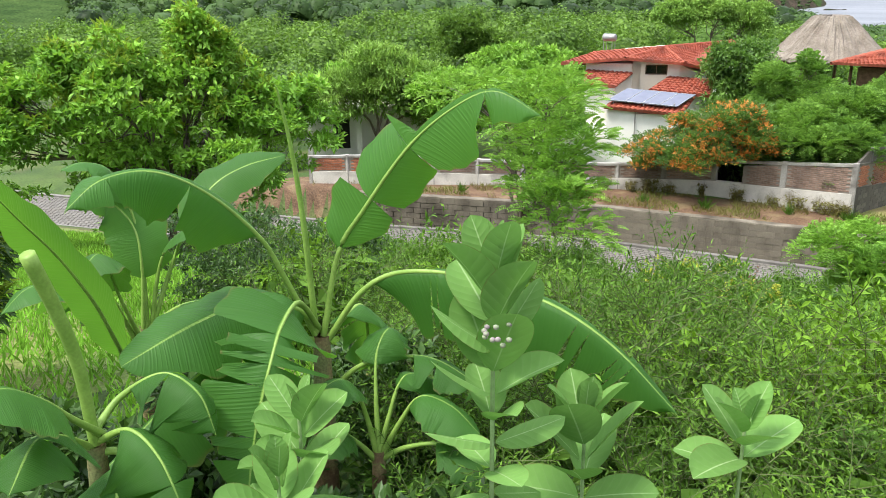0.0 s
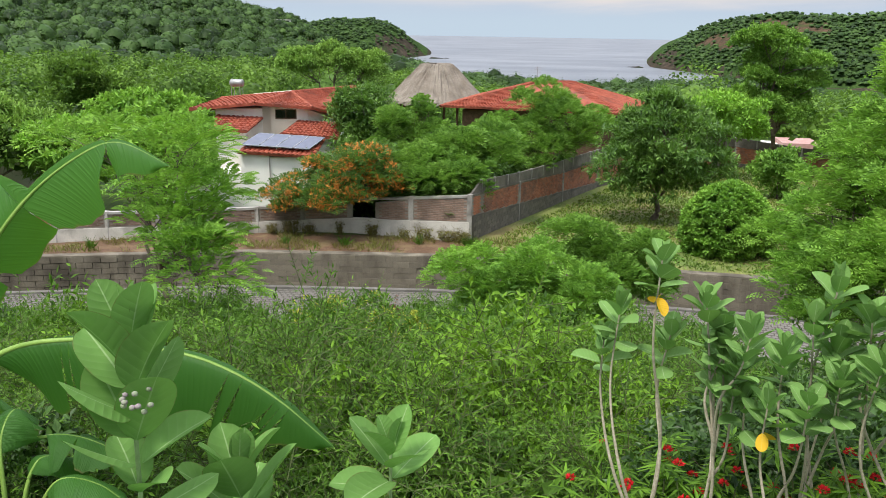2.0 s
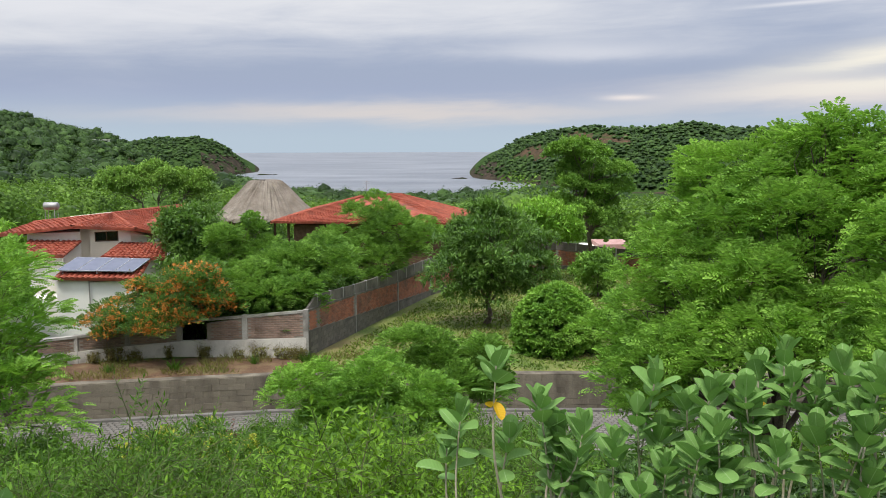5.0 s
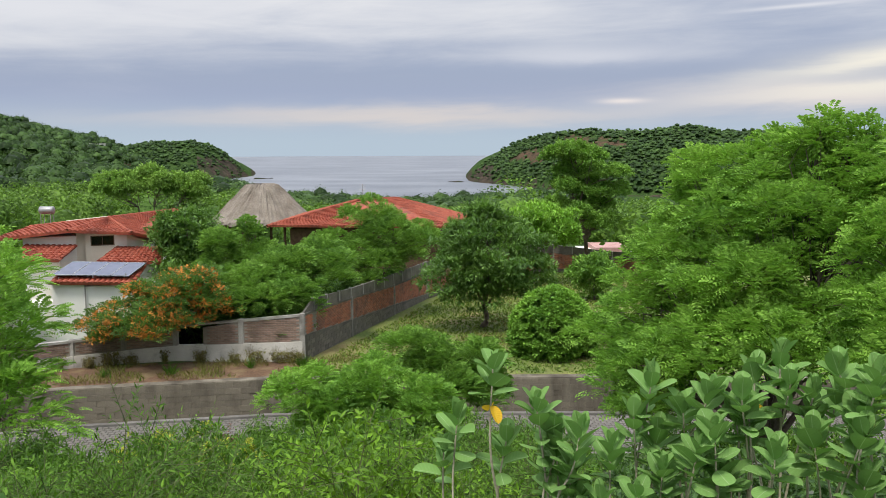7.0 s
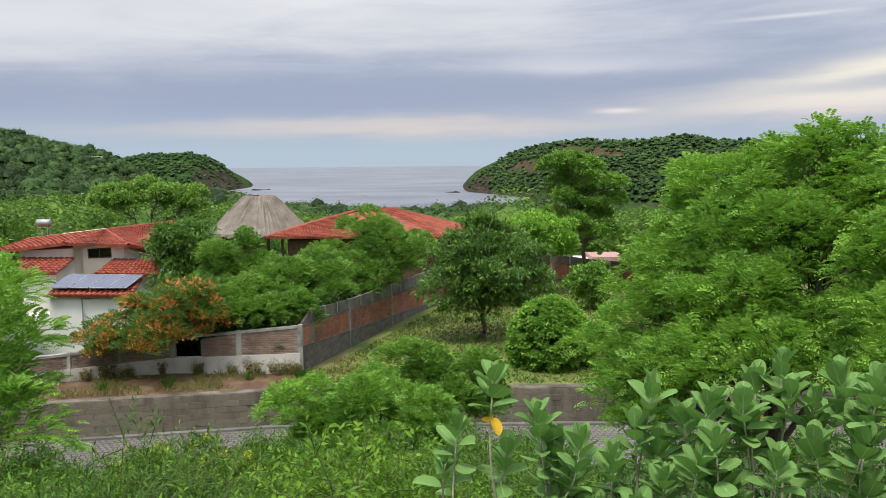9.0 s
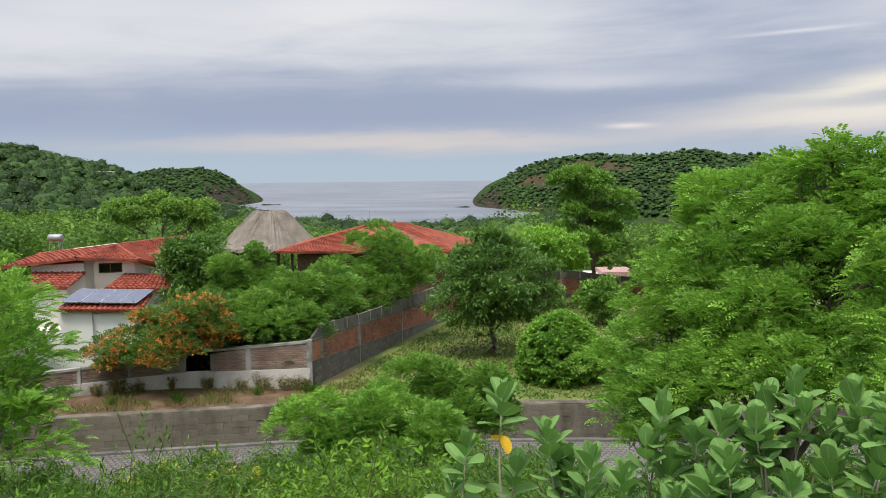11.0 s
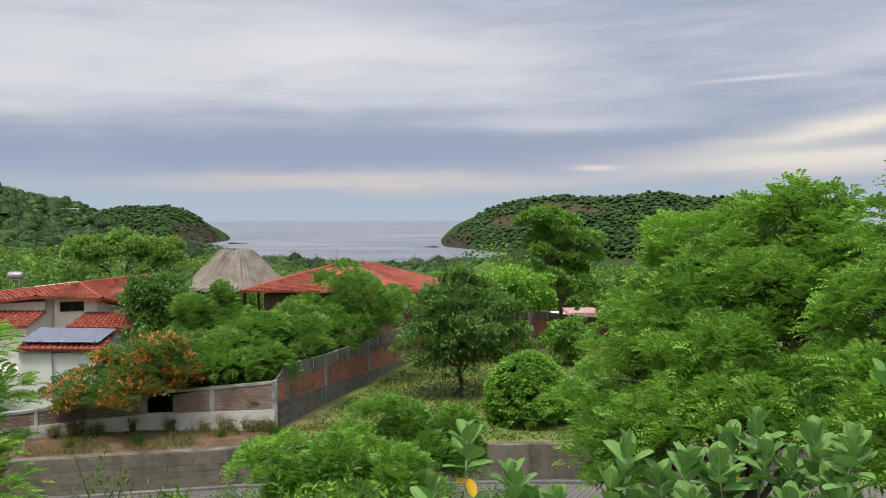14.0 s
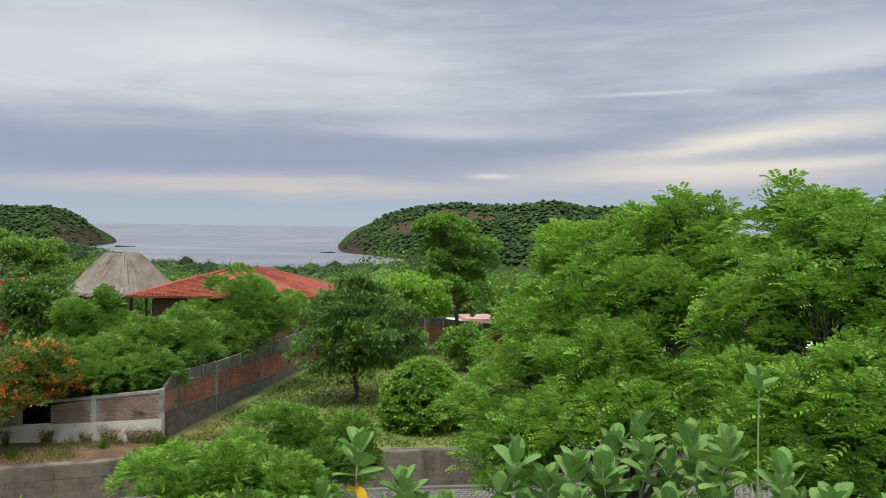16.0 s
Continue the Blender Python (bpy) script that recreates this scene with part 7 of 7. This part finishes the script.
STEM = material("brown_green_stem", ((0.06, 0.10, 0.025), (0.09, 0.10, 0.035)), scale=12)
KINDS = [
    (weed_mesh(1.3, 0.95, 18, 12, 17, 0.06, 0.016), LEAF_WEED, "willowy weed shrub with narrow green leaves"),
    (weed_mesh(1.1, 1.0, 18, 12, 16, 0.05, 0.020), LEAF_WEED2, "tangled weed shrub with small green leaves"),
    (weed_mesh(1.0, 0.9, 16, 12, 14, 0.062, 0.022), LEAF_LIMEWEED, "bright green leafy weed shrub"),
    (weed_mesh(1.5, 1.0, 18, 12, 16, 0.07, 0.016), LEAF_WEED, "tall willowy weed shrub with narrow leaves"),
]
FAR_KINDS = [
    (weed_mesh(1.3, 1.15, 12, 8, 10, 0.13, 0.042, False), LEAF_WEED, "willowy weed shrub with narrow green leaves"),
    (weed_mesh(1.1, 1.2, 12, 8, 10, 0.11, 0.052, False), LEAF_WEED2, "tangled weed shrub with small green leaves"),
    (weed_mesh(1.0, 1.05, 11, 8, 10, 0.12, 0.058, False), LEAF_LIMEWEED, "bright green leafy weed shrub"),
    (weed_mesh(1.5, 1.2, 12, 8, 10, 0.15, 0.044, False), LEAF_WEED, "tall willowy weed shrub with narrow leaves"),
]
ring = 5.0
while ring < 27.0:
    gap = 1.0 if ring < 10 else 1.3
    for bearing in np.arange(-26, 48, math.degrees(gap * 1.05 / ring)):
        d = ring + rng.uniform(-0.4, 0.4)
        p = at(bearing + rng.uniform(-2, 2), d)
        if float(road_side(p[0], p[1])) < 5.4 or (bearing > 38 and d < 9) or (bearing < -9 and d > 12 and not (bearing < -17 and d < 23)):
            continue
        p[2] = gz(p[0], p[1]) - 0.03
        j = int(rng.choice(4, p=[0.36, 0.3, 0.06, 0.28]))
        if 6.5 < d < 18 and noise2(p[0], p[1], 1.7, 4.0) > 0.4:
            j = 2
        me, mat, lab = (KINDS if d < 11.5 else FAR_KINDS)[j]
        low = 1.0 if d < 15 else 0.8
        size = rng.uniform(0.8, 1.1) * low * (1.1 + 0.35 * noise2(p[0], p[1], 1.9, 7.0))
        # lower growth on the open part of the bank below the road
        open_ = 10.6 - d * math.tan(radians(float(table(bearing, (11, 10), (15, 18.5), (17, 19.8), (22, 19.6), (26, 18.6), (28, 15.5), (34, 15.5), (36, 17.4), (40, 17.2), (44, 12)))))
        size = min(size, (open_ - p[2]) / (1.5 * (1.3 if j == 3 else 1.0)))
        if size > 0.22:
            weed(me, mat, lab, p, rng.uniform(0, 360), size)
    ring += gap * 0.85


# hedge whose leaf colour also carries the deep shade behind the milkweeds
for x, y, h in ((0.9, 5.3, 1.5), (1.6, 5.1, 1.7), (2.3, 4.9, 1.7), (3.0, 4.4, 1.7), (3.5, 3.9, 1.6), (1.3, 6.0, 1.6), (2.2, 5.8, 1.8), (3.2, 5.3, 1.8)):
    z0 = gz(x, y)
    tree("hedge_shrub", "dense dark green small-leaved hedge shrub", "shrub", (x, y, z0), [(x, y, z0 + h * 0.62, 0.62, h * 0.38), (x + 0.25, y - 0.1, z0 + h * 0.35, 0.55, h * 0.32)],
         ("rosette", 6, 0.07, 0.036), LEAF_GLOSSY, 0.03, 230, 7, 0.16, group="hedge shrubs", inner=260)


def palmate_plant(where, height, label):
    """A low plant with fingered leaves and small red flower heads."""
    base = np.array(where, float)
    ob = thing("red_flower_plant", base, label, "flowering plant", "red-flowered plants")
    soup = Soup()
    P, D, F = [], [], []
    for _ in range(11):
        az = rng.uniform(0, 2 * np.pi)
        tip = np.array([np.cos(az) * 0.35, np.sin(az) * 0.35, height * rng.uniform(0.65, 1.0)]) * rng.uniform(0.6, 1.1)
        tip[2] = height * rng.uniform(0.6, 1.0)
        soup.tube(np.array([[0, 0, 0], tip * np.array([0.4, 0.4, 0.55]), tip]), [0.012, 0.009, 0.005], 5)
        for _ in range(7):
            c = tip * rng.uniform(0.82, 1.12) + random_unit(1)[0] * 0.1
            a0 = rng.uniform(0, 2 * np.pi)
            tilt = unit(np.array([rng.normal(0, 0.35), rng.normal(0, 0.35), 1.0]))
            e1 = unit(np.cross(tilt, [1.0, 0.2, 0]))
            e2 = np.cross(tilt, e1)
            for f in np.linspace(-2.4, 2.4, 8):
                P.append(c)
                D.append(unit(e1 * np.cos(a0 + f) + e2 * np.sin(a0 + f) - tilt * 0.2))
        F.append(tip + np.array([0, 0, 0.12]))
    P, D = np.array(P), np.array(D)
    v, q = quads_from(P, D, unit(np.cross(np.array([0, 0, 1.0]) + random_unit(len(P)) * 0.2, D)), rng.uniform(0.11, 0.17, len(P)), 0.024)
    place("foliage", np_mesh("foliage", v, q), LEAF_LIMEWEED, ob)
    place("stem", soup.mesh("stem"), STEM, ob)
    F = np.array(F)
    i = np.repeat(np.arange(len(F)), 30)
    d = random_unit(len(i))
    d[:, 2] = np.abs(d[:, 2]) * 0.7
    v, q = quads_from(F[i] + d * 0.012, unit(d), unit(np.cross(d, random_unit(len(i)))), 0.028, 0.014)
    place("flower_heads", np_mesh("flower_heads", v, q), PETAL_RED, ob, "small bright red flower heads")


for x, y, h in ((0.42, 4.7, 1.55), (0.7, 4.5, 1.6), (0.98, 4.4, 1.68), (1.25, 4.3, 1.78), (1.5, 4.2, 1.7), (0.1, 5.0, 1.35), (0.85, 4.9, 1.4), (1.75, 4.0, 1.75)):
    palmate_plant((x, y, gz(x, y)), h, "low plant with fingered leaves and red flowers")


# lawn grass beside the banana plants, and rough growth elsewhere
def tufts(n, region, height, width, spread=0.5):
    P = region(n)
    d = unit(np.stack([rng.normal(0, spread, len(P)), rng.normal(0, spread, len(P)), np.ones(len(P))], -1))
    ac = unit(np.cross(d, random_unit(len(P))))
    return quads_from(P, d, ac, height * rng.uniform(0.5, 1.3, len(P)), width)


def sector(a0, a1, r0, r1, test):
    def pick(n):
        r = np.sqrt(rng.uniform(r0 * r0, r1 * r1, n))
        az = np.radians(rng.uniform(a0, a1, n))
        x, y = -np.sin(az) * r, np.cos(az) * r
        ok = test(x, y)
        x, y = x[ok], y[ok]
        return np.stack([x, y, ground(x, y) - 0.01], -1)
    return pick


v, q = tufts(52000, sector(46, 75, 7, 34, lambda x, y: road_side(x, y) > 5), 0.22, 0.035)
tagged(place("lawn_grass", np_mesh("lawn_grass", v, q), GRASS), "long bright green lawn grass", "grass", kind="stuff")
v, q = tufts(40000, sector(-14, 9, 33, 76, lambda x, y: (road_side(x, y) < -0.6) & (x > -4.9 + (y - 36) * 0.24)), 0.2, 0.08, 1.3)
tagged(place("rough_grass", np_mesh("rough_grass", v, q), PLOT_GRASS), "rough low growth on the vacant plot", "grass", kind="stuff")
v, q = tufts(16000, sector(-14, 9, 33, 70, lambda x, y: (road_side(x, y) < -0.6) & (x > -4.9 + (y - 36) * 0.24) & (noise2(x, y, 2.2, 5.0) > -0.05)), 0.2, 0.05, 1.1)
tagged(place("straw_grass", np_mesh("straw_grass", v, q), LEAF_DRY), "dry straw-coloured grass on the sloping plot", "grass", kind="stuff")
# undergrowth in the shade-darkened leaf colour
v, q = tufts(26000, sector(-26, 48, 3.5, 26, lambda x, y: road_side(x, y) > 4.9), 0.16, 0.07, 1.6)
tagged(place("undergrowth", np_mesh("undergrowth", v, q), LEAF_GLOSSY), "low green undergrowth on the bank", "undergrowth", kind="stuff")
v, q = tufts(34000, sector(6, 46, 30, 40, lambda x, y: (road_side(x, y) < -0.5) & (road_side(x, y) > -3.2) & (noise2(x, y, 0.8, 2.0) > -0.1)), 0.26, 0.03, 0.6)
tagged(place("dry_grass", np_mesh("dry_grass", v, q), LEAF_DRY), "dry and green grass tufts on red earth", "grass", kind="stuff")

# filler shrubs; their dark leaves stand for the shade between the banana leaves
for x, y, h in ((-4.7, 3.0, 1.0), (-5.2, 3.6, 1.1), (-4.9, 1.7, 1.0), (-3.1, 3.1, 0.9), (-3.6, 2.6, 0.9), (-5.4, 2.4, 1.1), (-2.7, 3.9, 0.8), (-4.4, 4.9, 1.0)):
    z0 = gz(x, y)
    tree("bank_shrub", "low filler shrub with leaves darkened for the shade of the banana plants", "shrub", (x, y, z0), [(x, y, z0 + h * 0.5, 0.6, h * 0.45), (x + 0.4, y - 0.2, z0 + h * 0.35, 0.5, h * 0.35)],
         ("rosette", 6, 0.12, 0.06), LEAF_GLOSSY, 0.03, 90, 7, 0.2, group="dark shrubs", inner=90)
# a bush with small yellow flowers and a dead brown weed
tree("flowering_bush", "green bush with small yellow flowers", "bush", (-4.3, 12.2, gz(-4.3, 12.2)), [(-4.3, 12.2, gz(-4.3, 12.2) + 1.0, 0.8, 0.6), (-3.5, 12.4, gz(-3.5, 12.4) + 0.9, 0.7, 0.5)],
     ("rosette", 7, 0.1, 0.03), LEAF_WEED, 0.03, 150, 8, 0.22, extra=[("blossoms", 0.5, (10, 5, 0.07, 0.04), LEAF_YELLOW, "small yellow flowers")])
dead = thing("dead_weed", (-5.7, 20.6, gz(-5.7, 20.6)), "dead reddish-brown weed with dry seed heads", "weed")
fol, stm = weed_mesh(1.3, 0.35, 9, 6, 9, 0.09, 0.05)
place("foliage", fol, LEAF_DEAD, dead)["kind"] = "stuff"
place("stem", stm, STEM, dead)

# clumps of coarse grass on the strip of red earth above the road
v, q = tufts(60, lambda n: rng.normal(0, 0.06, (n, 3)) * np.array([1, 1, 0]), 0.6, 0.03, 0.55)
CLUMP = np_mesh("blades", v, q)
CLUMP.materials.append(LEAF_WEED2)
for k in range(26):
    o = rng.uniform(-3.0, -0.8)
    i = int(rng.integers(0, len(ret_p)))
    p = ret_p[i] + rn[i] * o
    if not -24 < p[0] < -4:
        continue
    clump = thing("grass_clump", (p[0], p[1], gz(p[0], p[1])), "coarse green grass clump on red earth", "grass clump", "grass clumps")
    sc = rng.uniform(0.6, 1.2)
    clump.matrix_basis = pose(p[0], p[1], gz(p[0], p[1]) - 0.02, 0, 0, rng.uniform(0, 360)) @ Matrix.Diagonal((sc, sc, sc, 1))
    new("tuft", CLUMP).parent = clump

# dry climbing weeds at the foot of the white-washed wall
DRY_TWIG = material("dry_grey_twig", ((0.10, 0.085, 0.06), (0.15, 0.13, 0.09)), scale=10)
dry_leaves, dry_stems = weed_mesh(1.0, 0.55, 12, 5, 4, 0.05, 0.02)
dry_leaves.materials.append(LEAF_DRY)
dry_stems.materials.append(DRY_TWIG)
for k in range(22):
    i = int(rng.integers(0, 6))
    f = rng.random()
    p = np.array(FRONT[i]) * (1 - f) + np.array(FRONT[i + 1]) * f + np.array([0.1, -0.32])
    sc = rng.uniform(0.55, 1.0)
    dry = thing("dry_weed", (p[0], p[1], gz(p[0], p[1])), "dry leafless weed against the white-washed wall", "weed", "dry weeds")
    dry.matrix_basis = pose(p[0], p[1], gz(p[0], p[1]) - 0.03, 0, 0, rng.uniform(0, 360)) @ Matrix.Diagonal((sc, sc * 0.4, sc, 1))
    new("foliage", dry_leaves).parent = dry
    new("stem", dry_stems).parent = dry
